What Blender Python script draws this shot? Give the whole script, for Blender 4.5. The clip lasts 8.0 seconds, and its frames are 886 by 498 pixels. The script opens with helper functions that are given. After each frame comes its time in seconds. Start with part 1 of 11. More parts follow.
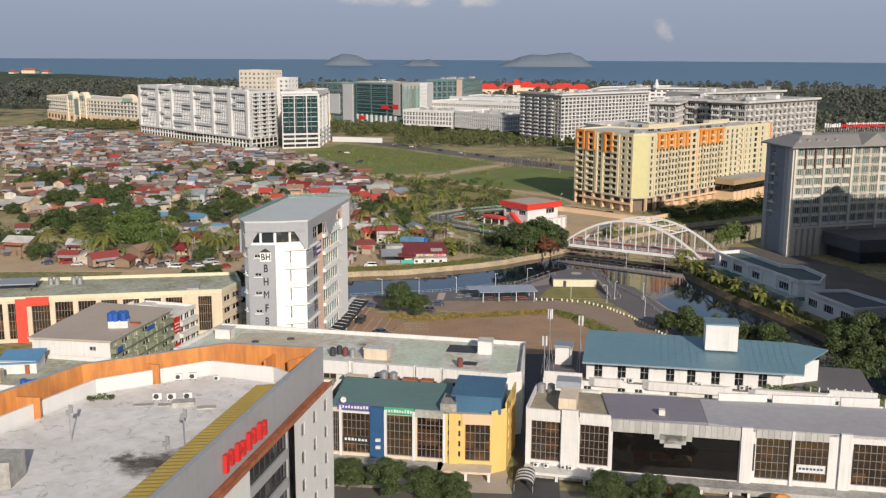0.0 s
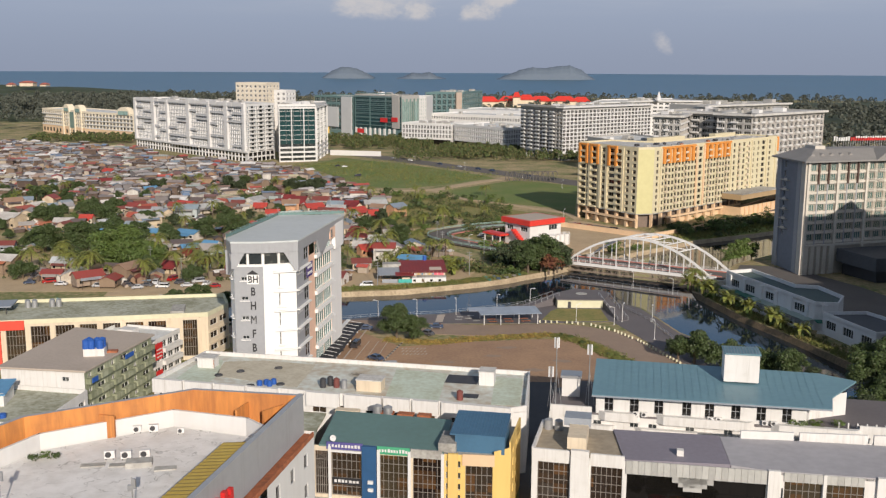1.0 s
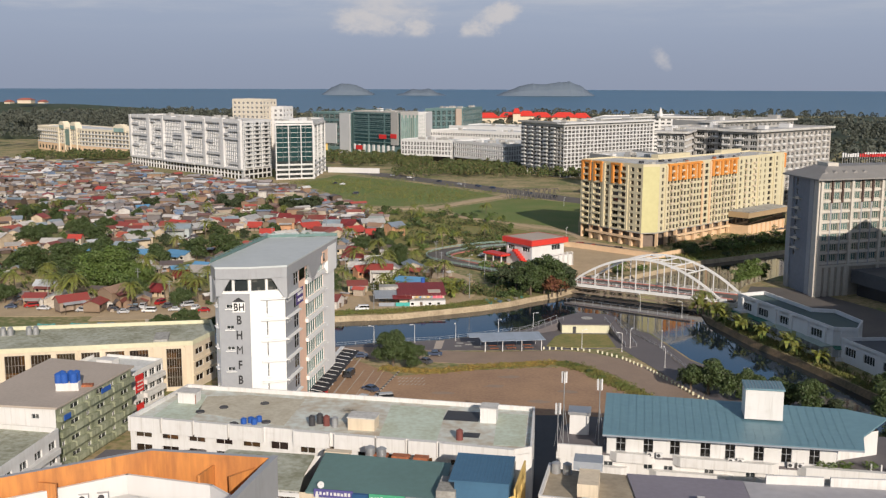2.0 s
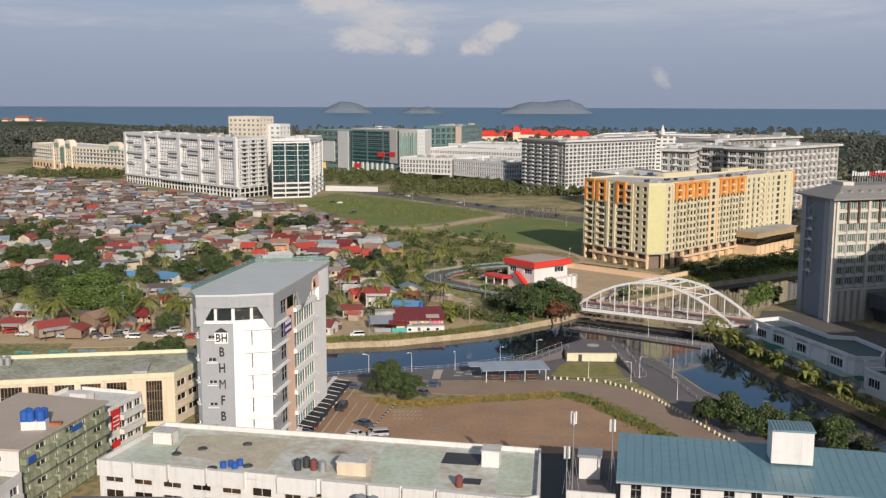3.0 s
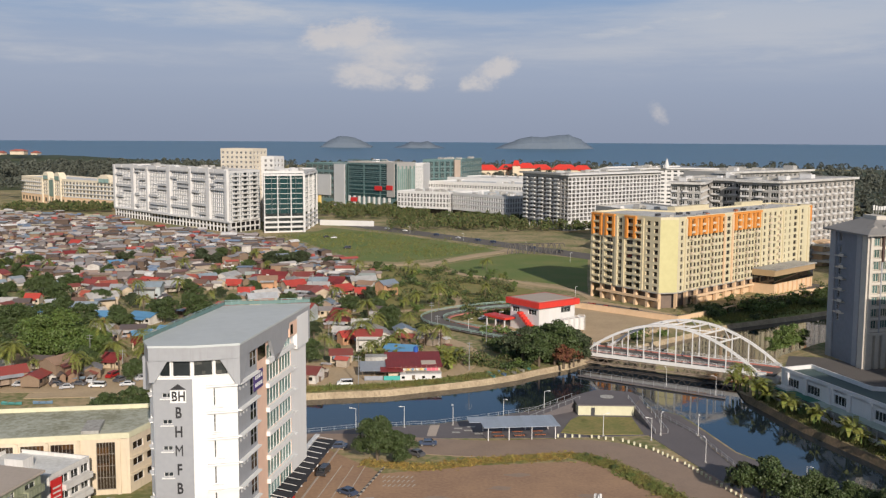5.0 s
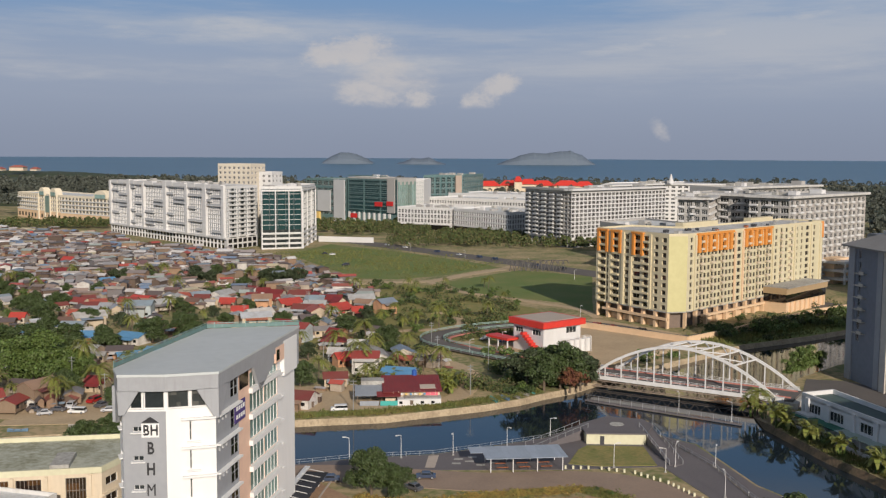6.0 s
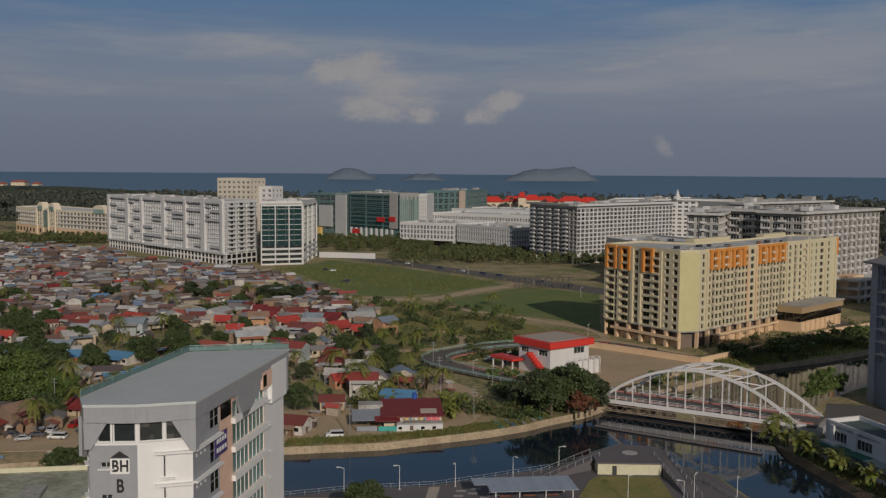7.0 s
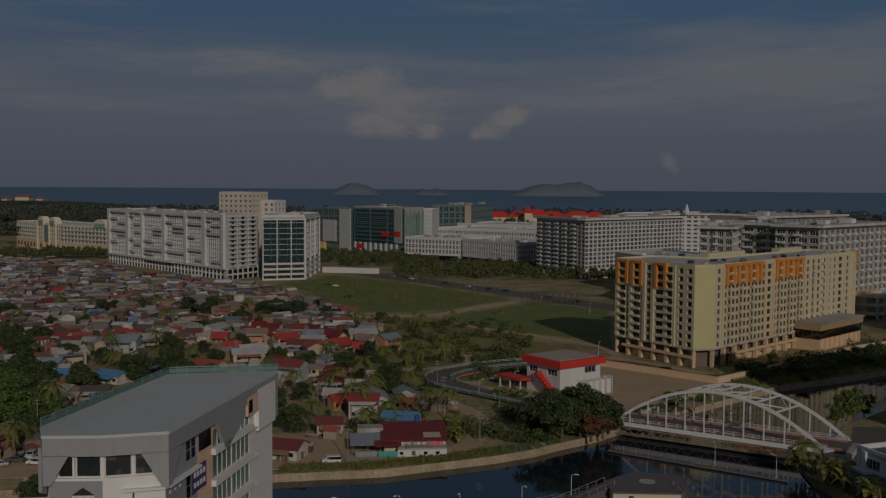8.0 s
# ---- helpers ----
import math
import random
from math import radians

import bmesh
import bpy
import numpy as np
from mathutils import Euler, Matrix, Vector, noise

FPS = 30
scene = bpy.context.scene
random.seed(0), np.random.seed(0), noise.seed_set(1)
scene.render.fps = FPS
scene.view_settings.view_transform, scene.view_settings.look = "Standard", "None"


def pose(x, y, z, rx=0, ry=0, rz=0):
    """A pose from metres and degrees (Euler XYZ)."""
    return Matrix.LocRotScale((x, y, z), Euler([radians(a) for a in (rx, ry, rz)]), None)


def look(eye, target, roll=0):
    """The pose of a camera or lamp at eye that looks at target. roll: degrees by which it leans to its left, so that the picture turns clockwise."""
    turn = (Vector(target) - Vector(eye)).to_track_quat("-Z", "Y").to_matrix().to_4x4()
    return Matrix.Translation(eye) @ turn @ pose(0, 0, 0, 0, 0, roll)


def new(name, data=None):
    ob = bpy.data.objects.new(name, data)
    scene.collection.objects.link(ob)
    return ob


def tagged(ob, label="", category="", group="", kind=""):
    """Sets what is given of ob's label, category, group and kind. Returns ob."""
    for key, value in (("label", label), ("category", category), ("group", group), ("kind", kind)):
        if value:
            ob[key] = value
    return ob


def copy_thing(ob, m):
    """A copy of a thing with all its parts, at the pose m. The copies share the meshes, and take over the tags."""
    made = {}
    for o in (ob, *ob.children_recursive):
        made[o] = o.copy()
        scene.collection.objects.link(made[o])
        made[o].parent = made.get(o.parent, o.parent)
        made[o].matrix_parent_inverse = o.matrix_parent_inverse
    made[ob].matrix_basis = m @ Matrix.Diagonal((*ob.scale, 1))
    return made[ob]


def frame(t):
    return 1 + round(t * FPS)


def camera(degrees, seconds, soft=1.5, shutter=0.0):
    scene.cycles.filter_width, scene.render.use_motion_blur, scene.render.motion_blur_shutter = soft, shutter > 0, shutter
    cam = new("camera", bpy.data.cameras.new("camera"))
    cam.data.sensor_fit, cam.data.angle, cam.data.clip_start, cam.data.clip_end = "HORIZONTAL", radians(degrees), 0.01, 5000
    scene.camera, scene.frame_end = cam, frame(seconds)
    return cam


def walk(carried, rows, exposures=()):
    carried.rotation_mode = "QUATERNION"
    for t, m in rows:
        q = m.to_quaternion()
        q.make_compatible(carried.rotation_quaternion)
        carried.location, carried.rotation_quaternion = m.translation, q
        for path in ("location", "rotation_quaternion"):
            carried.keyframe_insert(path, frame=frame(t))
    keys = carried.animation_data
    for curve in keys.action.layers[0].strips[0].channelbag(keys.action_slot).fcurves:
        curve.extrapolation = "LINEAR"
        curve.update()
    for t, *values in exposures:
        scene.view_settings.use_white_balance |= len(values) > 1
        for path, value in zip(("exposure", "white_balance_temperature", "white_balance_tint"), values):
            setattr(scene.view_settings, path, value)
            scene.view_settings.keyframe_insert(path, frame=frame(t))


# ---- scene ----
cam = camera(48.0, 8.0, soft=1.3)
PATH = [
    (0, (0.177, -8.064, 75.954), (0.134, -6.102, 75.571), 0.3),
    (0.5, (0.133, -0.985, 75.605), (0.09, 0.98, 75.231), 0.3),
    (1, (0.111, 6.731, 75.25), (0.068, 8.698, 74.892), 0.3),
    (1.5, (0.178, 13.548, 74.983), (0.134, 15.518, 74.64), 0.2),
    (3, (0.108, 35.956, 73.999), (0.065, 37.934, 73.708), 0.2),
    (3.5, (0.127, 42.895, 73.387), (0.084, 44.876, 73.112), 0.2),
    (4, (0.063, 50.697, 72.621), (0.021, 52.68, 72.365), 0.3),
    (4.5, (0.005, 57.529, 71.895), (-0.036, 59.514, 71.656), 0.3),
    (6, (0.215, 79.706, 70.002), (0.17, 81.697, 69.813), 0.3),
    (6.5, (0.303, 86.427, 69.47), (0.255, 88.419, 69.295), 0.3),
    (7, (0.208, 94.179, 68.813), (0.156, 96.172, 68.656), 0.4),
    (7.5, (0.033, 101.178, 68.097), (-0.023, 103.172, 67.955), 0.3),
    (8, (0.26, 108.992, 67.237), (0.196, 110.987, 67.111), 0.4),
]
walk(cam, [(t, look(eye, target, roll)) for t, eye, target, roll in PATH],
     exposures=[(0, 0.0), (5.7, 0.0), (6.0, -0.17), (6.5, -0.58), (7.0, -1.08), (7.5, -1.66), (8.0, -2.28)])

# ---- world, sun ----
SUN_EL, SUN_AZ = radians(22), math.atan2(0.295, -0.955)   # azimuth from +y towards +x
world = bpy.data.worlds.new("world")
scene.world = world
world.use_nodes = True
wt = world.node_tree
wt.nodes.clear()


def wnode(kind, **kw):
    n = wt.nodes.new(kind)
    for k, v in kw.items():
        n.inputs[k].default_value = v
    return n


sky = wt.nodes.new("ShaderNodeTexSky")
sky.sky_type = "NISHITA"
sky.sun_disc = False
sky.sun_elevation = SUN_EL
sky.sun_rotation = SUN_AZ
sky.altitude = 60
sky.air_density, sky.dust_density, sky.ozone_density = 1.0, 2.2, 2.0
coord = wt.nodes.new("ShaderNodeTexCoord")
sep = wt.nodes.new("ShaderNodeSeparateXYZ")
wt.links.new(coord.outputs["Generated"], sep.inputs[0])


def wmath(op, a, b=None, clamp=False):
    n = wt.nodes.new("ShaderNodeMath")
    n.operation, n.use_clamp = op, clamp
    for i, v in enumerate((a, b)):
        if v is None:
            continue
        if isinstance(v, (int, float)):
            n.inputs[i].default_value = v
        else:
            wt.links.new(v, n.inputs[i])
    return n.outputs[0]


def wnoise(sx, sy, sz, detail, rough=0.55, off=0.0):
    mp = wt.nodes.new("ShaderNodeMapping")
    mp.inputs["Scale"].default_value = (sx, sy, sz)
    mp.inputs["Location"].default_value = (off, off * 0.7, off * 0.3)
    wt.links.new(coord.outputs["Generated"], mp.inputs[0])
    n = wt.nodes.new("ShaderNodeTexNoise")
    n.inputs["Scale"].default_value = 1.0
    n.inputs["Detail"].default_value = detail
    n.inputs["Roughness"].default_value = rough
    wt.links.new(mp.outputs[0], n.inputs["Vector"])
    return n.outputs["Fac"]


def wramp(v, lo, hi):
    n = wt.nodes.new("ShaderNodeMapRange")
    n.interpolation_type = "SMOOTHSTEP"
    n.inputs["From Min"].default_value, n.inputs["From Max"].default_value = lo, hi
    wt.links.new(v, n.inputs["Value"])
    return n.outputs[0]


def wmix(fac, a, b):
    n = wt.nodes.new("ShaderNodeMix")
    n.data_type = "RGBA"
    wt.links.new(fac, n.inputs["Factor"])
    for i, v in ((6, a), (7, b)):
        if isinstance(v, tuple):
            n.inputs[i].default_value = (*v, 1)
        else:
            wt.links.new(v, n.inputs[i])
    return n.outputs[2]


X, Y, Z = sep.outputs
def puff(cx, cz, rx, rz, grain, off, slope=0.0, soft=(0.45, 1.6), flat=2.2):
    """One cloud: a soft ellipse, leaning by slope, broken up by noise that is drawn out level by flat."""
    ax = wmath("SUBTRACT", X, cx)
    dx = wmath("DIVIDE", ax, rx)
    dz = wmath("DIVIDE", wmath("SUBTRACT", wmath("SUBTRACT", Z, cz), wmath("MULTIPLY", ax, slope)), rz)
    d = wmath("ADD", wmath("MULTIPLY", dx, dx), wmath("MULTIPLY", dz, dz))
    n = wmath("MULTIPLY", wnoise(grain, grain, grain * flat, 9, 0.66, off), 2.6)
    return wmath("MULTIPLY", wramp(wmath("SUBTRACT", n, d), *soft), wramp(Y, 0.5, 0.8))


def heaped(items):
    total = None
    for q in items:
        c = puff(*q)
        total = c if total is None else wmath("MAXIMUM", total, c)
    return total


# a thin veil in long level streaks, drawn-out bands high up, and a bank of heaped cloud over the sea with a level foot
streaks = wmath("MULTIPLY", wramp(wnoise(2.0, 2.0, 19, 7, 0.62, 5.3), 0.40, 0.66), wramp(Z, 0.045, 0.085))
bands = heaped(((-0.225, 0.118, 0.17, 0.017, 9, 3.1, 0.02, (0.35, 1.9), 5.0), (0.235, 0.117, 0.20, 0.012, 9, 6.4, 0.15, (0.4, 1.9), 5.0),
                (-0.05, 0.086, 0.30, 0.018, 8, 9.2, 0.03, (0.5, 2.4), 6.0), (0.33, 0.083, 0.16, 0.016, 8, 4.7, 0.06, (0.5, 2.4), 6.0), (-0.36, 0.075, 0.14, 0.015, 8, 8.1, 0.0, (0.6, 2.4), 6.0)))
veil = wmath("MAXIMUM", wmath("MULTIPLY", streaks, 0.55), wmath("MULTIPLY", bands, 0.85))
heap = heaped(((-0.116, 0.101, 0.050, 0.020, 30, 0.4, 0.10, (0.35, 1.3), 1.9), (-0.084, 0.080, 0.070, 0.036, 26, 5.6, -0.25, (0.45, 1.9), 2.6), (-0.098, 0.060, 0.044, 0.020, 34, 2.2, 0.0, (0.4, 1.5), 1.8),
               (-0.047, 0.055, 0.022, 0.016, 46, 1.7, 0.2, (0.45, 1.4), 1.4), (0.024, 0.062, 0.034, 0.020, 36, 2.9, 0.45, (0.4, 1.3), 1.3), (0.188, 0.026, 0.012, 0.012, 60, 4.1, -0.5, (0.4, 2.0), 1.2)))
heap = wmath("MULTIPLY", heap, wmath("MAXIMUM", wramp(Z, 0.043, 0.050), wramp(X, 0.15, 0.16)))
low = wramp(Z, -0.02, 0.10)
mid = wramp(Z, 0.075, 0.18)
dim = wt.nodes.new("ShaderNodeMix")     # a haze-free zenith, a little deeper than the model's
dim.data_type, dim.blend_type = "RGBA", "MULTIPLY"
dim.inputs["Factor"].default_value = 1.0
dim.inputs[7].default_value = (0.62, 0.62, 0.62, 1)
wt.links.new(sky.outputs[0], dim.inputs[6])
col = wmix(low, (2.75, 3.15, 4.15), (3.5, 4.1, 5.3))
col = wmix(mid, col, (1.75, 3.3, 5.7))
col = wmix(wramp(Z, 0.22, 0.6), col, dim.outputs[2])
col = wmix(veil, col, (5.7, 5.75, 6.0))
col = wmix(wmath("MULTIPLY", heap, 0.8), col, (6.1, 5.8, 5.75))
bg = wnode("ShaderNodeBackground", Strength=0.10)
wt.links.new(col, bg.inputs[0])
out = wt.nodes.new("ShaderNodeOutputWorld")
wt.links.new(bg.outputs[0], out.inputs[0])

sun = new("sun", bpy.data.lights.new("sun", "SUN"))
sun.data.energy, sun.data.angle, sun.data.color = 4.6, radians(0.6), (1.0, 0.885, 0.76)
sun.matrix_world = look((Vector((0.295, -0.955, 0)).normalized() * math.cos(SUN_EL) + Vector((0, 0, math.sin(SUN_EL)))) * 300, (0, 0, 0))

# ---- materials ----
def material(name, col, col2=None, scale=0.3, rough=0.8, metal=0.0, bump=0.0, spread=0.0, fine=4.0, mix=0.6, island=False, spec=0.5, streak=False):
    """Two-scale noise between two colours; spread varies value and hue a little from object to object (or island to island)."""
    m = bpy.data.materials.new(name)
    m.use_nodes = True
    nt = m.node_tree
    b = nt.nodes["Principled BSDF"]
    b.inputs["Roughness"].default_value = rough
    b.inputs["Metallic"].default_value = metal
    b.inputs["Specular IOR Level"].default_value = spec
    col2 = col2 or tuple(c * 0.72 for c in col)
    geo = nt.nodes.new("ShaderNodeNewGeometry")
    mp = nt.nodes.new("ShaderNodeMapping")
    mp.inputs["Scale"].default_value = (1, 1, 0.18) if streak else (1, 1, 1)
    nt.links.new(geo.outputs["Position"], mp.inputs[0])
    n1 = nt.nodes.new("ShaderNodeTexNoise")
    n1.inputs["Scale"].default_value, n1.inputs["Detail"].default_value = scale, 4
    n2 = nt.nodes.new("ShaderNodeTexNoise")
    n2.inputs["Scale"].default_value, n2.inputs["Detail"].default_value = fine, 6
    for n in (n1, n2):
        nt.links.new(mp.outputs[0], n.inputs["Vector"])
    add = nt.nodes.new("ShaderNodeMath")
    add.operation = "ADD"
    nt.links.new(n1.outputs["Fac"], add.inputs[0])
    nt.links.new(n2.outputs["Fac"], add.inputs[1])
    mr = nt.nodes.new("ShaderNodeMapRange")
    mr.inputs["From Min"].default_value, mr.inputs["From Max"].default_value = 0.78, 1.25
    mr.inputs["To Max"].default_value = mix
    nt.links.new(add.outputs[0], mr.inputs["Value"])
    mx = nt.nodes.new("ShaderNodeMix")
    mx.data_type = "RGBA"
    mx.inputs[6].default_value, mx.inputs[7].default_value = (*col, 1), (*col2, 1)
    nt.links.new(mr.outputs[0], mx.inputs["Factor"])
    last = mx.outputs[2]
    if spread:
        hs = nt.nodes.new("ShaderNodeHueSaturation")
        rnd = geo.outputs["Random Per Island"]
        if not island:
            oi = nt.nodes.new("ShaderNodeObjectInfo")
            rnd = oi.outputs["Random"]
        for key, k in (("Value", spread), ("Hue", spread * 0.06)):
            r = nt.nodes.new("ShaderNodeMapRange")
            c = 0.5 if key == "Hue" else 1.0
            r.inputs["To Min"].default_value, r.inputs["To Max"].default_value = c - k, c + k
            nt.links.new(rnd, r.inputs["Value"])
            nt.links.new(r.outputs[0], hs.inputs[key])
        nt.links.new(last, hs.inputs["Color"])
        last = hs.outputs[0]
    nt.links.new(last, b.inputs["Base Color"])
    if bump:
        bp = nt.nodes.new("ShaderNodeBump")
        bp.inputs["Strength"].default_value, bp.inputs["Distance"].default_value = bump, 0.3
        nt.links.new(n2.outputs["Fac"], bp.inputs["Height"])
        nt.links.new(bp.outputs[0], b.inputs["Normal"])
    return m


def ramp_material(name, colours, rough=0.8, island=False, metal=0.0, wear=0.5, rust=(0.16, 0.10, 0.07)):
    """One of several colours for each object (or island), with rust and dirt over it."""
    m = material(name, (0.5, 0.5, 0.5), rough=rough, metal=metal)
    nt = m.node_tree
    b = nt.nodes["Principled BSDF"]
    geo = [n for n in nt.nodes if n.type == "NEW_GEOMETRY"][0]
    rnd = geo.outputs["Random Per Island"]
    if not island:
        rnd = nt.nodes.new("ShaderNodeObjectInfo").outputs["Random"]
    cr = nt.nodes.new("ShaderNodeValToRGB")
    cr.color_ramp.interpolation = "CONSTANT"
    els = cr.color_ramp.elements
    for i, c in enumerate(colours):
        e = els[i] if i < 2 else els.new(i / len(colours))
        e.position, e.color = i / len(colours), (*c, 1)
    nt.links.new(rnd, cr.inputs[0])
    mr = [n for n in nt.nodes if n.type == "MAP_RANGE"][0]
    mr.inputs["To Max"].default_value = wear
    mx = [n for n in nt.nodes if n.type == "MIX"][0]
    nt.links.new(cr.outputs[0], mx.inputs[6])
    mx.inputs[7].default_value = (*rust, 1)
    return m


def glass(name, col, rough=0.06, spread=0.3):
    return material(name, col, tuple(c * 0.5 for c in col), scale=0.25, rough=rough, spread=spread, fine=1.1, spec=0.8)


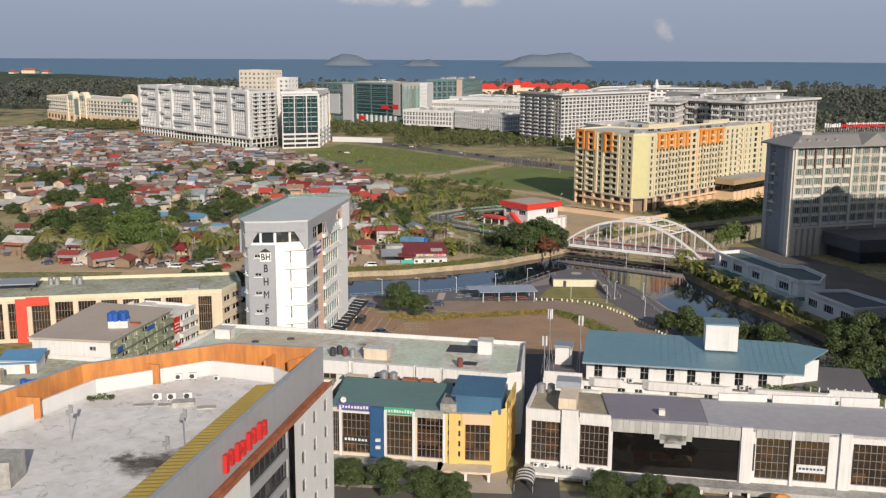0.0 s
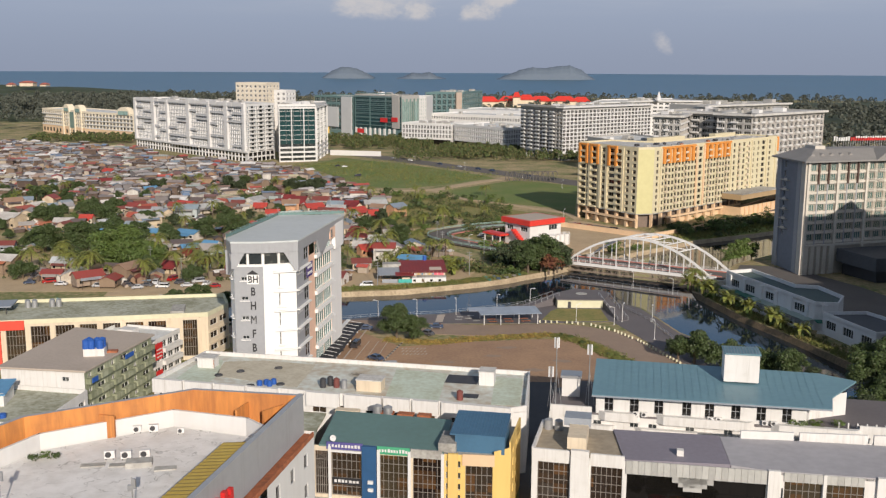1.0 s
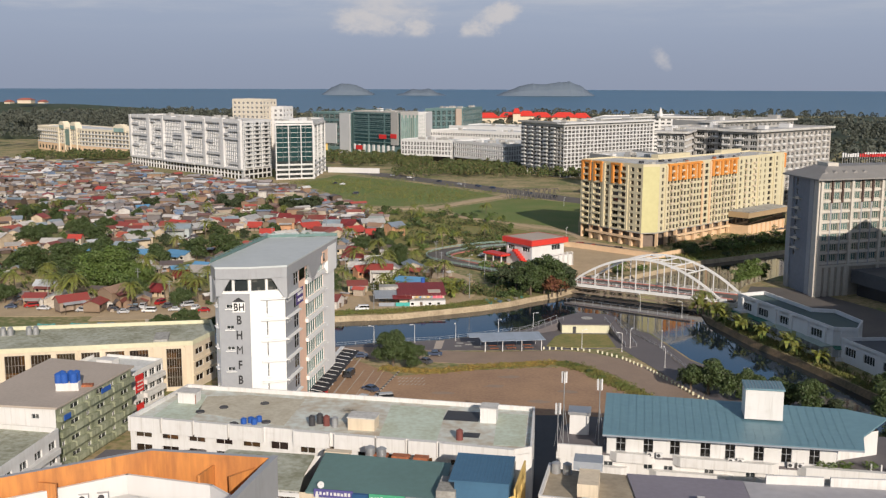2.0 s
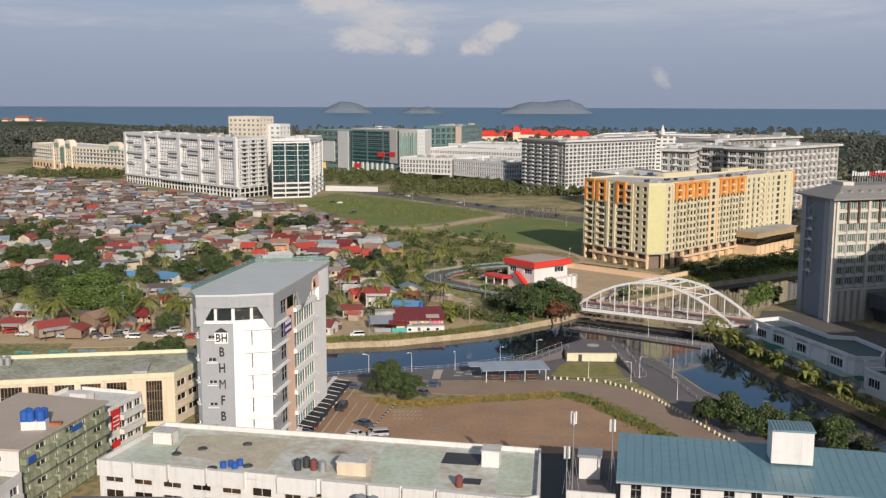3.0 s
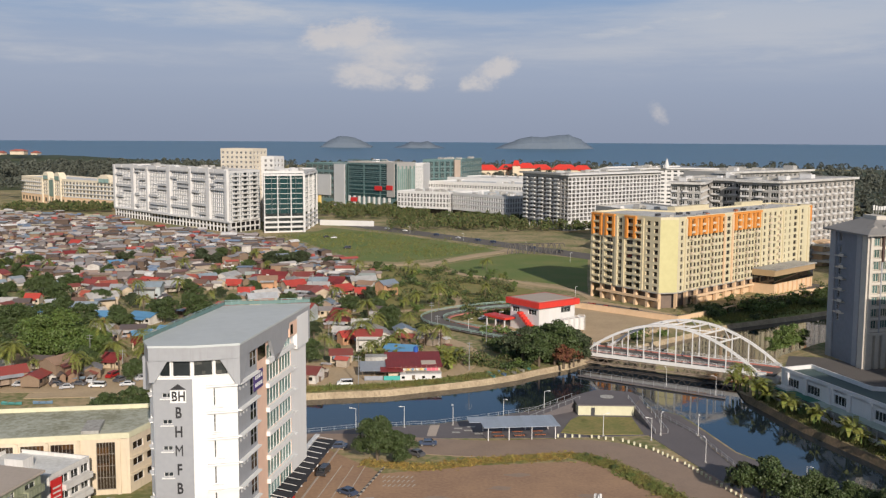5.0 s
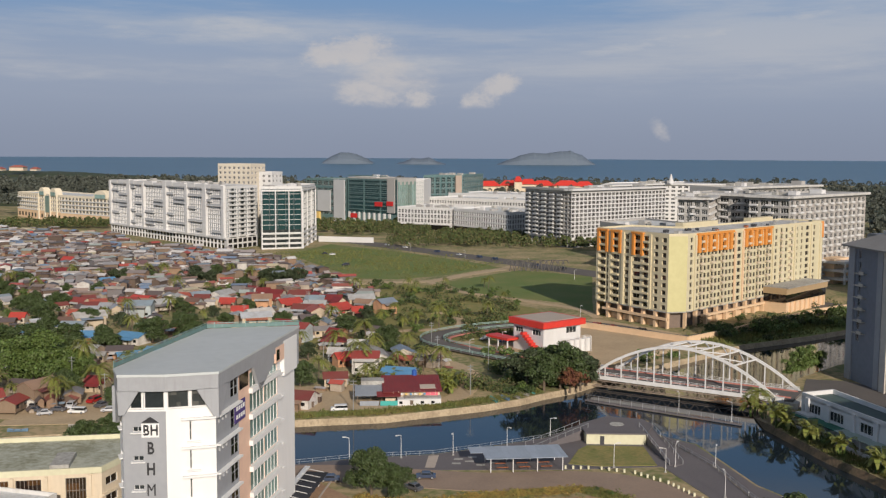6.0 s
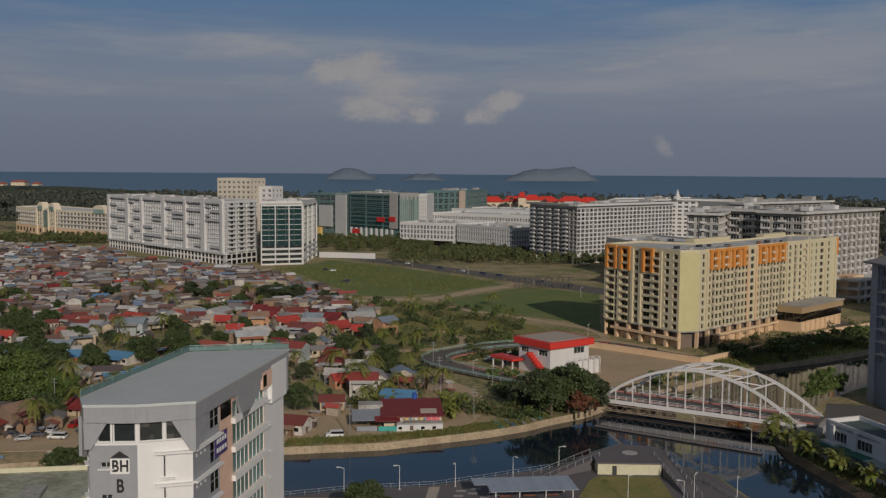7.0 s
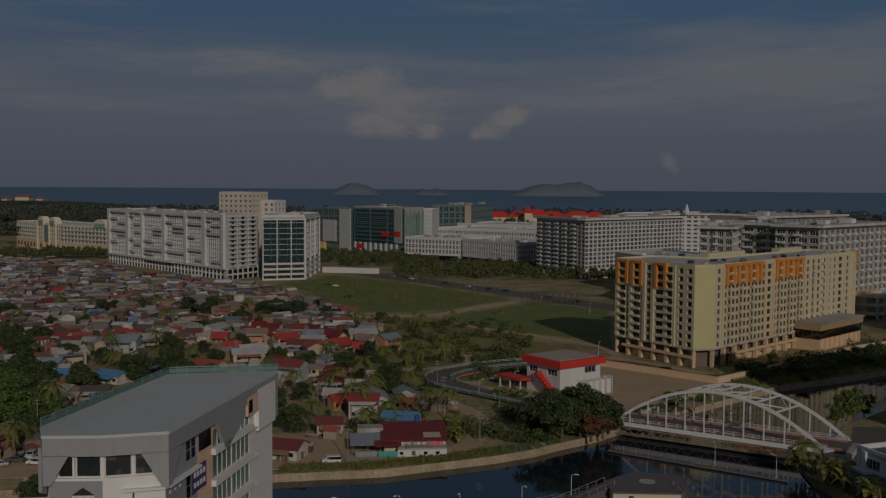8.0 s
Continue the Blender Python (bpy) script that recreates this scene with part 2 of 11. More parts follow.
M = dict(
    earth=material("earth", (0.44, 0.33, 0.19), (0.14, 0.165, 0.05), scale=0.045, fine=0.5, mix=1.15, rough=0.95, bump=0.2),
    carpark=material("carpark", (0.40, 0.255, 0.155), (0.28, 0.175, 0.115), scale=0.08, fine=1.3, mix=0.9, rough=0.95),
    asphalt=material("asphalt", (0.14, 0.125, 0.115), (0.09, 0.083, 0.078), scale=0.1, fine=2, rough=0.9),
    lane=material("lane_tarmac", (0.32, 0.235, 0.175), (0.23, 0.17, 0.135), scale=0.15, fine=2, rough=0.9),
    dirt=material("dirt", (0.50, 0.38, 0.24), (0.36, 0.27, 0.17), scale=0.1, fine=1, rough=0.95),
    grass=material("grass", (0.11, 0.175, 0.035), (0.21, 0.205, 0.065), scale=0.05, fine=0.9, mix=0.8, rough=0.95, bump=0.3),
    dry_grass=material("dry_grass", (0.28, 0.19, 0.06), (0.12, 0.12, 0.04), scale=0.2, fine=2, mix=0.8, rough=0.95, bump=0.3),
    bank=material("bank_concrete", (0.46, 0.37, 0.25), (0.26, 0.2, 0.13), scale=0.2, fine=1.5, rough=0.9, mix=0.8),
    concrete=material("concrete", (0.47, 0.46, 0.43), (0.25, 0.24, 0.22), scale=0.12, fine=1.4, mix=0.9, rough=0.9),
    roof_grey=material("roof_felt", (0.60, 0.59, 0.57), (0.38, 0.37, 0.35), scale=0.15, fine=1.2, mix=0.8, rough=0.9),
    roof_moss=material("roof_mossy", (0.47, 0.48, 0.40), (0.22, 0.22, 0.14), scale=0.13, fine=1.0, mix=0.9, rough=0.9),
    roof_tan=material("roof_tan", (0.47, 0.40, 0.34), (0.38, 0.32, 0.27), scale=0.1, fine=1.5, rough=0.85),
    roof_white=material("roof_white", (0.70, 0.71, 0.71), (0.50, 0.51, 0.50), scale=0.2, fine=1.3, mix=0.8, rough=0.85),
    slab_dark=material("slab_dark", (0.155, 0.14, 0.145), (0.11, 0.10, 0.105), scale=0.1, fine=2, rough=0.8),
    white=material("white_paint", (0.68, 0.675, 0.67), (0.55, 0.54, 0.52), scale=0.25, fine=1.2, rough=0.7, mix=0.38, streak=True),
    white_far=material("white_render", (0.66, 0.655, 0.65), (0.56, 0.555, 0.55), scale=0.08, fine=0.6, rough=0.8),
    grey_paint=material("grey_paint", (0.34, 0.35, 0.37), (0.29, 0.30, 0.32), scale=0.1, fine=1, rough=0.6),
    grey_clad=material("grey_cladding", (0.36, 0.37, 0.39), (0.31, 0.32, 0.34), scale=0.15, fine=1, rough=0.45),
    grey_far=material("grey_render", (0.40, 0.39, 0.37), (0.33, 0.32, 0.31), scale=0.1, fine=0.8),
    grey_warm=material("warm_grey_render", (0.48, 0.45, 0.42), (0.40, 0.38, 0.35), scale=0.1, fine=0.8),
    cream_far=material("pale_cream_render", (0.64, 0.58, 0.48), (0.55, 0.49, 0.40), scale=0.08, fine=0.6),
    tan_far=material("tan_render", (0.40, 0.32, 0.26), (0.34, 0.27, 0.22)),
    cream=material("cream_paint", (0.68, 0.58, 0.44), (0.53, 0.44, 0.33), scale=0.2, fine=1, streak=True),
    yellow_green=material("pale_yellow_paint", (0.64, 0.57, 0.39), (0.56, 0.49, 0.33), scale=0.1, fine=0.6),
    peach=material("peach_paint", (0.74, 0.53, 0.34), (0.62, 0.44, 0.28), scale=0.1, fine=0.6),
    orange=material("orange_paint", (0.72, 0.29, 0.06), (0.58, 0.21, 0.04), scale=0.1, fine=0.8),
    orange_wall=material("orange_wall", (0.66, 0.27, 0.07), (0.36, 0.14, 0.05), scale=0.3, fine=1.4, mix=0.9, streak=True),
    red=material("red_paint", (0.66, 0.05, 0.035), (0.5, 0.04, 0.03), scale=0.2, fine=1, rough=0.5),
    yellow=material("yellow_paint", (0.70, 0.50, 0.17), (0.64, 0.43, 0.14), scale=0.2, fine=1, streak=True),
    yellow_tile=material("yellow_sheet", (0.50, 0.36, 0.07), (0.38, 0.26, 0.05), scale=0.3, fine=2, rough=0.6),
    blue_roof=material("blue_sheet", (0.15, 0.27, 0.32), (0.12, 0.22, 0.27), scale=0.1, fine=0.8, rough=0.45),
    blue_navy=material("blue_paint", (0.025, 0.09, 0.21), (0.02, 0.07, 0.16), scale=0.2, fine=1, rough=0.55),
    blue_cabin=material("blue_cabin_sheet", (0.06, 0.15, 0.25), (0.045, 0.11, 0.19), scale=0.2, fine=1, rough=0.5),
    blue_light=material("light_blue_sheet", (0.12, 0.30, 0.50), (0.09, 0.22, 0.40), scale=0.2, fine=1, rough=0.5),
    teal_roof=material("teal_sheet", (0.12, 0.21, 0.20), (0.10, 0.165, 0.155), scale=0.1, fine=1, rough=0.6),
    green_wall=material("green_wall", (0.40, 0.42, 0.30), (0.19, 0.21, 0.13), scale=0.3, fine=1.2, mix=0.9, streak=True),
    green_roof=material("green_roof", (0.075, 0.115, 0.11), (0.055, 0.085, 0.085), scale=0.1, fine=1, rough=0.7),
    rust=material("rusty_sheet", (0.42, 0.14, 0.06), (0.22, 0.08, 0.04), scale=0.5, fine=2, mix=0.9),
    blue_plastic=material("blue_plastic", (0.03, 0.11, 0.42), (0.025, 0.09, 0.32), rough=0.4),
    steel=material("white_steel", (0.72, 0.72, 0.72), (0.6, 0.58, 0.55), scale=0.5, fine=3, rough=0.5),
    metal=material("galvanised", (0.45, 0.46, 0.47), (0.35, 0.35, 0.36), rough=0.45, metal=0.6),
    dark=material("dark_metal", (0.05, 0.05, 0.055), (0.035, 0.035, 0.04), rough=0.6),
    sheet=material("grey_sheet", (0.30, 0.33, 0.37), (0.24, 0.26, 0.3), scale=0.3, fine=1.5, rough=0.5),
    glass=glass("window_glass", (0.035, 0.042, 0.045)),
    glass_brown=glass("brown_glass", (0.038, 0.026, 0.018), spread=0.5),
    glass_green=glass("green_glass", (0.10, 0.17, 0.155)),
    glass_teal=glass("teal_glass", (0.022, 0.062, 0.066), rough=0.12),
    glass_pale=glass("pale_green_glass", (0.24, 0.36, 0.33), rough=0.12),
    bark=material("bark", (0.16, 0.12, 0.085), (0.09, 0.07, 0.05), scale=1, fine=5, bump=0.4),
    leaf=material("leaf", (0.062, 0.092, 0.026), (0.034, 0.052, 0.016), scale=0.4, fine=1, spread=0.24, island=True, rough=0.6),
    leaf_light=material("leaf_light", (0.105, 0.155, 0.034), (0.065, 0.10, 0.024), scale=0.4, fine=1, spread=0.22, island=True, rough=0.6),
    leaf_dark=material("leaf_dark", (0.05, 0.068, 0.028), (0.03, 0.042, 0.018), scale=0.5, fine=2, spread=0.4, island=True, rough=0.7),
    palm=material("palm_leaf", (0.21, 0.215, 0.045), (0.085, 0.115, 0.03), scale=0.5, fine=2, spread=0.35, island=True, rough=0.5),
    red_brown=material("autumn_leaf", (0.16, 0.06, 0.03), (0.09, 0.04, 0.02), spread=0.4, island=True),
    red_sign=material("red_sign", (0.62, 0.03, 0.03), (0.5, 0.02, 0.02), rough=0.45),
    black=material("black_letter", (0.03, 0.03, 0.035), (0.02, 0.02, 0.02), rough=0.5),
    line=material("road_paint", (0.52, 0.48, 0.42), (0.33, 0.28, 0.23), scale=0.5, fine=3, mix=0.9),
    tyre=material("tyre_rubber", (0.02, 0.02, 0.02)),
    carglass=glass("car_glass", (0.02, 0.022, 0.025)),
    forest=material("forest_hill", (0.035, 0.05, 0.025), (0.06, 0.075, 0.03), scale=0.02, fine=0.2, mix=0.8, bump=0.8),
)
M["glass_black"] = glass("black_glass", (0.012, 0.011, 0.010), rough=0.04)
# reflected sky is put into the pale base colour of these panes
M["glass_sky"] = glass("sky_reflection_glass", (0.30, 0.34, 0.37), rough=0.2, spread=0.25)
M["mullion"] = material("bronze_mullion", (0.22, 0.20, 0.18), (0.16, 0.15, 0.14), rough=0.5)


def pane_variation(m, step, other):
    """Panes behind one grid differ: a second colour for some cells of a regular grid."""
    nt = m.node_tree
    geo = [n for n in nt.nodes if n.type == "NEW_GEOMETRY"][0]
    sn = nt.nodes.new("ShaderNodeVectorMath")
    sn.operation = "SNAP"
    sn.inputs[1].default_value = step
    nt.links.new(geo.outputs["Position"], sn.inputs[0])
    wn = nt.nodes.new("ShaderNodeTexWhiteNoise")
    nt.links.new(sn.outputs[0], wn.inputs["Vector"])
    mr = nt.nodes.new("ShaderNodeMapRange")
    mr.inputs["From Min"].default_value, mr.inputs["From Max"].default_value = 0.66, 0.98
    nt.links.new(wn.outputs["Value"], mr.inputs["Value"])
    mx = nt.nodes.new("ShaderNodeMix")
    mx.data_type = "RGBA"
    b = nt.nodes["Principled BSDF"]
    src = b.inputs["Base Color"].links[0].from_socket
    nt.links.new(mr.outputs[0], mx.inputs["Factor"])
    nt.links.new(src, mx.inputs[6])
    mx.inputs[7].default_value = (*other, 1)
    nt.links.new(mx.outputs[2], b.inputs["Base Color"])


pane_variation(M["glass_brown"], (2.2, 40.0, 1.6), (0.10, 0.05, 0.02))
pane_variation(M["glass"], (1.3, 1.3, 1.2), (0.10, 0.10, 0.095))
M["water"] = material("river_water", (0.012, 0.02, 0.032), (0.02, 0.03, 0.035), scale=0.05, fine=0.8, rough=0.05, bump=0.03, spec=0.6)
M["sea"] = material("sea_water", (0.06, 0.13, 0.20), (0.052, 0.115, 0.178), scale=0.003, fine=0.02, rough=0.35, spec=0.3)
M["shack_roof"] = ramp_material("shack_roof", [(0.50, 0.53, 0.56), (0.30, 0.05, 0.045), (0.36, 0.38, 0.41), (0.16, 0.10, 0.08), (0.62, 0.60, 0.57), (0.22, 0.29, 0.37), (0.42, 0.09, 0.06), (0.26, 0.25, 0.25), (0.45, 0.46, 0.46), (0.20, 0.045, 0.04), (0.34, 0.22, 0.15), (0.55, 0.54, 0.52), (0.12, 0.10, 0.10), (0.28, 0.36, 0.42), (0.48, 0.16, 0.08), (0.40, 0.38, 0.36)], rough=0.55, wear=0.4)
M["shack_roof_isl"] = ramp_material("shack_roof_far", [(0.70, 0.69, 0.68), (0.10, 0.085, 0.085), (0.42, 0.39, 0.38), (0.26, 0.17, 0.14), (0.54, 0.52, 0.51), (0.15, 0.11, 0.10), (0.36, 0.36, 0.38), (0.30, 0.09, 0.07), (0.24, 0.29, 0.37), (0.33, 0.25, 0.21), (0.64, 0.62, 0.61), (0.21, 0.11, 0.10), (0.11, 0.105, 0.11), (0.46, 0.42, 0.40),
                                                   (0.30, 0.30, 0.32), (0.20, 0.27, 0.33), (0.50, 0.44, 0.37), (0.22, 0.20, 0.20), (0.40, 0.36, 0.35), (0.56, 0.50, 0.34), (0.17, 0.26, 0.40), (0.48, 0.08, 0.06), (0.74, 0.73, 0.72), (0.27, 0.23, 0.22), (0.09, 0.08, 0.08), (0.34, 0.40, 0.38), (0.45, 0.43, 0.43), (0.25, 0.20, 0.18), (0.38, 0.34, 0.33)], rough=0.6, island=True, wear=0.35, rust=(0.19, 0.145, 0.125))
M["shack_wall"] = ramp_material("shack_wall", [(0.55, 0.46, 0.34), (0.62, 0.56, 0.46), (0.26, 0.19, 0.13), (0.42, 0.48, 0.50), (0.58, 0.32, 0.18), (0.68, 0.66, 0.62), (0.34, 0.27, 0.21), (0.60, 0.50, 0.36)], rough=0.9)
# far walls run darker than near ones; shade between houses is in the colours
M["shack_wall_isl"] = ramp_material("shack_wall_far_dark", [(0.20, 0.15, 0.11), (0.42, 0.36, 0.29), (0.10, 0.075, 0.06), (0.18, 0.18, 0.19), (0.30, 0.20, 0.13), (0.62, 0.60, 0.56), (0.12, 0.09, 0.07), (0.08, 0.06, 0.05)], rough=0.9, island=True)
M["scrub"] = ramp_material("scrub_leaf", [(0.06, 0.09, 0.026), (0.075, 0.115, 0.03), (0.105, 0.13, 0.038), (0.045, 0.07, 0.022), (0.16, 0.145, 0.05), (0.065, 0.10, 0.028), (0.09, 0.13, 0.036), (0.04, 0.055, 0.02), (0.12, 0.10, 0.05)], island=True, wear=0.12)
M["teal_clad"] = material("teal_cladding", (0.12, 0.20, 0.20), (0.085, 0.15, 0.155), scale=0.1, fine=0.5, rough=0.3)
M["bank_dark"] = material("bank_earth", (0.22, 0.15, 0.09), (0.09, 0.08, 0.045), scale=0.3, fine=1.6, rough=0.95, mix=0.9, bump=0.4)
# alley tarmac, darkened so its colour holds the shade between the blocks
M["shaded_tar"] = material("alley_shade_tarmac", (0.075, 0.075, 0.08), (0.05, 0.05, 0.055), scale=0.2, fine=2, rough=0.8)
M["mint_felt"] = material("mint_felt", (0.55, 0.63, 0.54), (0.40, 0.42, 0.31), scale=0.2, fine=1.1, mix=0.8, rough=0.9)
M["tan_felt"] = material("tan_felt", (0.55, 0.51, 0.41), (0.40, 0.35, 0.26), scale=0.25, fine=1.3, mix=0.8, rough=0.9)
# leaf colour for far woods, lifted to grey-green to stand for distance haze
M["casuarina"] = material("hazed_casuarina_leaf", (0.085, 0.095, 0.075), (0.055, 0.062, 0.052), scale=0.2, fine=1, spread=0.3, island=True, rough=0.8)
M["lawn"] = material("worn_lawn", (0.17, 0.185, 0.05), (0.31, 0.24, 0.09), scale=0.25, fine=1.2, mix=0.9, rough=0.95, bump=0.3)
M["car_paint"] = ramp_material("car_paint", [(0.75, 0.75, 0.75), (0.04, 0.04, 0.045), (0.45, 0.46, 0.48), (0.75, 0.75, 0.74), (0.10, 0.10, 0.11), (0.35, 0.02, 0.02), (0.55, 0.56, 0.58), (0.05, 0.07, 0.12)], rough=0.25, wear=0.05)


def grime(m, colour, amount):
    """Rain streaks that run down a wall, uneven, and blotches."""
    nt = m.node_tree
    b = nt.nodes["Principled BSDF"]
    geo = [n for n in nt.nodes if n.type == "NEW_GEOMETRY"][0]
    for sc, lo, hi, k in (((1.6, 1.6, 0.09), 0.52, 0.72, 1.0), ((0.35, 0.35, 0.5), 0.55, 0.75, 0.6)):
        mp = nt.nodes.new("ShaderNodeMapping")
        mp.inputs["Scale"].default_value = sc
        nt.links.new(geo.outputs["Position"], mp.inputs[0])
        nz = nt.nodes.new("ShaderNodeTexNoise")
        nz.inputs["Scale"].default_value, nz.inputs["Detail"].default_value, nz.inputs["Roughness"].default_value = 1.0, 7, 0.65
        nt.links.new(mp.outputs[0], nz.inputs["Vector"])
        mr = nt.nodes.new("ShaderNodeMapRange")
        mr.inputs["From Min"].default_value, mr.inputs["From Max"].default_value, mr.inputs["To Max"].default_value = lo, hi, amount * k
        nt.links.new(nz.outputs["Fac"], mr.inputs["Value"])
        mx = nt.nodes.new("ShaderNodeMix")
        mx.data_type = "RGBA"
        nt.links.new(mr.outputs[0], mx.inputs["Factor"])
        nt.links.new(b.inputs["Base Color"].links[0].from_socket, mx.inputs[6])
        mx.inputs[7].default_value = (*colour, 1)
        nt.links.new(mx.outputs[2], b.inputs["Base Color"])


M["white_old"] = material("weathered_white_paint", (0.69, 0.68, 0.665), (0.55, 0.53, 0.50), scale=0.25, fine=1.2, rough=0.75, mix=0.4, streak=True)
grime(M["white_old"], (0.30, 0.26, 0.21), 0.32)
grime(M["green_wall"], (0.10, 0.11, 0.07), 0.5)
grime(M["cream"], (0.34, 0.27, 0.18), 0.3)
grime(M["orange_wall"], (0.20, 0.09, 0.04), 0.4)
grime(M["grey_clad"], (0.22, 0.21, 0.21), 0.3)
grime(M["bank"], (0.13, 0.10, 0.07), 0.6)

# ---- building helpers ----
def part(name, bm, mat, parent, label=""):
    me = bpy.data.meshes.new(name)
    bm.to_mesh(me)
    bm.free()
    for m in (mat if isinstance(mat, (list, tuple)) else [mat]):
        me.materials.append(m)
    ob = new(name, me)
    ob.parent = parent
    if label:
        ob["label"] = label
    return ob


def thing(name, x, y, z, label, category, group="", kind="", rz=0.0):
    ob = tagged(new(name), label, category, group, kind)
    ob.empty_display_size = 1
    ob.matrix_world = pose(x, y, z, 0, 0, rz)
    return ob


def bx(bm, cx, cy, cz, sx, sy, sz, rz=0.0, mi=0):
    """A box by centre and size, turned by rz degrees about its own upright axis."""
    r = bmesh.ops.create_cube(bm, size=1, matrix=pose(cx, cy, cz, 0, 0, rz) @ Matrix.Diagonal((sx, sy, sz, 1)))
    if mi:
        for f in {f for v in r["verts"] for f in v.link_faces}:
            f.material_index = mi
    return r["verts"]


def box_part(name, mat, parent, cx, cy, cz, sx, sy, sz, rz=0.0, label=""):
    bm = bmesh.new()
    bx(bm, cx, cy, cz, sx, sy, sz, rz)
    return part(name, bm, mat, parent, label)


def prism(bm, poly, z0, z1, mi=0, bottom=True):
    lo = [bm.verts.new((x, y, z0)) for x, y in poly]
    hi = [bm.verts.new((x, y, z1)) for x, y in poly]
    n = len(poly)
    fs = [bm.faces.new(hi)]
    if bottom:
        fs.append(bm.faces.new(lo[::-1]))
    for i in range(n):
        fs.append(bm.faces.new((lo[i], lo[(i + 1) % n], hi[(i + 1) % n], hi[i])))
    for f in fs:
        f.material_index = mi


def offset(poly, d):
    """The polygon (counter-clockwise) moved inwards by d."""
    out, n = [], len(poly)
    for i in range(n):
        p, q, r = (Vector(poly[(i + k) % n]) for k in (-1, 0, 1))
        a, b = (q - p).normalized(), (r - q).normalized()
        na, nb = Vector((-a.y, a.x)), Vector((-b.y, b.x))
        m = (na + nb) / max(0.35, 1 + na.dot(nb))
        out.append(tuple(q + m * d))
    return out


def tube(bm, pts, r, n=6, r1=None):
    """A round bar through the points, from radius r to r1."""
    r1 = r if r1 is None else r1
    rings = []
    for i, p in enumerate(pts):
        p = Vector(p)
        d = (Vector(pts[min(i + 1, len(pts) - 1)]) - Vector(pts[max(i - 1, 0)])).normalized()
        u = d.cross(Vector((0, 0, 1)) if abs(d.z) < 0.9 else Vector((1, 0, 0))).normalized()
        w = d.cross(u)
        k = r + (r1 - r) * i / max(1, len(pts) - 1)
        rings.append([bm.verts.new(p + (u * math.cos(a) + w * math.sin(a)) * k) for a in (2 * math.pi * j / n for j in range(n))])
    for a, b in zip(rings, rings[1:]):
        for j in range(n):
            bm.faces.new((a[j], b[j], b[(j + 1) % n], a[(j + 1) % n]))
    bm.faces.new(rings[0])
    bm.faces.new(rings[-1][::-1])


WINDOWS = {}


def window_mesh(w, h, nx, ny, gl, fr, bar):
    """A pane with its frame and bars: x along the wall, z up, front towards -y, origin at the lower left."""
    key = (round(w, 2), round(h, 2), nx, ny, gl.name, fr.name, bar)
    if key not in WINDOWS:
        bm = bmesh.new()
        grid = {}

        def vert(x, y, z):
            k = (round(x, 4), y, round(z, 4))
            if k not in grid:
                grid[k] = bm.verts.new(k)
            return grid[k]

        d = bar
        xs = [0.0] + [v for i in range(nx) for v in (i * (w - d) / nx + d, (i + 1) * (w - d) / nx)] + [w]
        zs = [0.0] + [v for j in range(ny) for v in (j * (h - d) / ny + d, (j + 1) * (h - d) / ny)] + [h]
        for i in range(len(xs) - 1):
            for j in range(len(zs) - 1):
                q = ((xs[i], zs[j]), (xs[i + 1], zs[j]), (xs[i + 1], zs[j + 1]), (xs[i], zs[j + 1]))
                if i % 2 and j % 2:
                    bm.faces.new([vert(x, 0.0, z) for x, z in q])
                    for k in range(4):
                        (x0, z0), (x1, z1) = q[k], q[(k + 1) % 4]
                        bm.faces.new((vert(x0, -0.08, z0), vert(x1, -0.08, z1), vert(x1, 0.0, z1), vert(x0, 0.0, z0))).material_index = 1
                else:
                    bm.faces.new([vert(x, -0.08, z) for x, z in q]).material_index = 1
        me = bpy.data.meshes.new("window")
        bm.to_mesh(me)
        bm.free()
        me.materials.append(gl)
        me.materials.append(fr)
        WINDOWS[key] = me
    return WINDOWS[key]


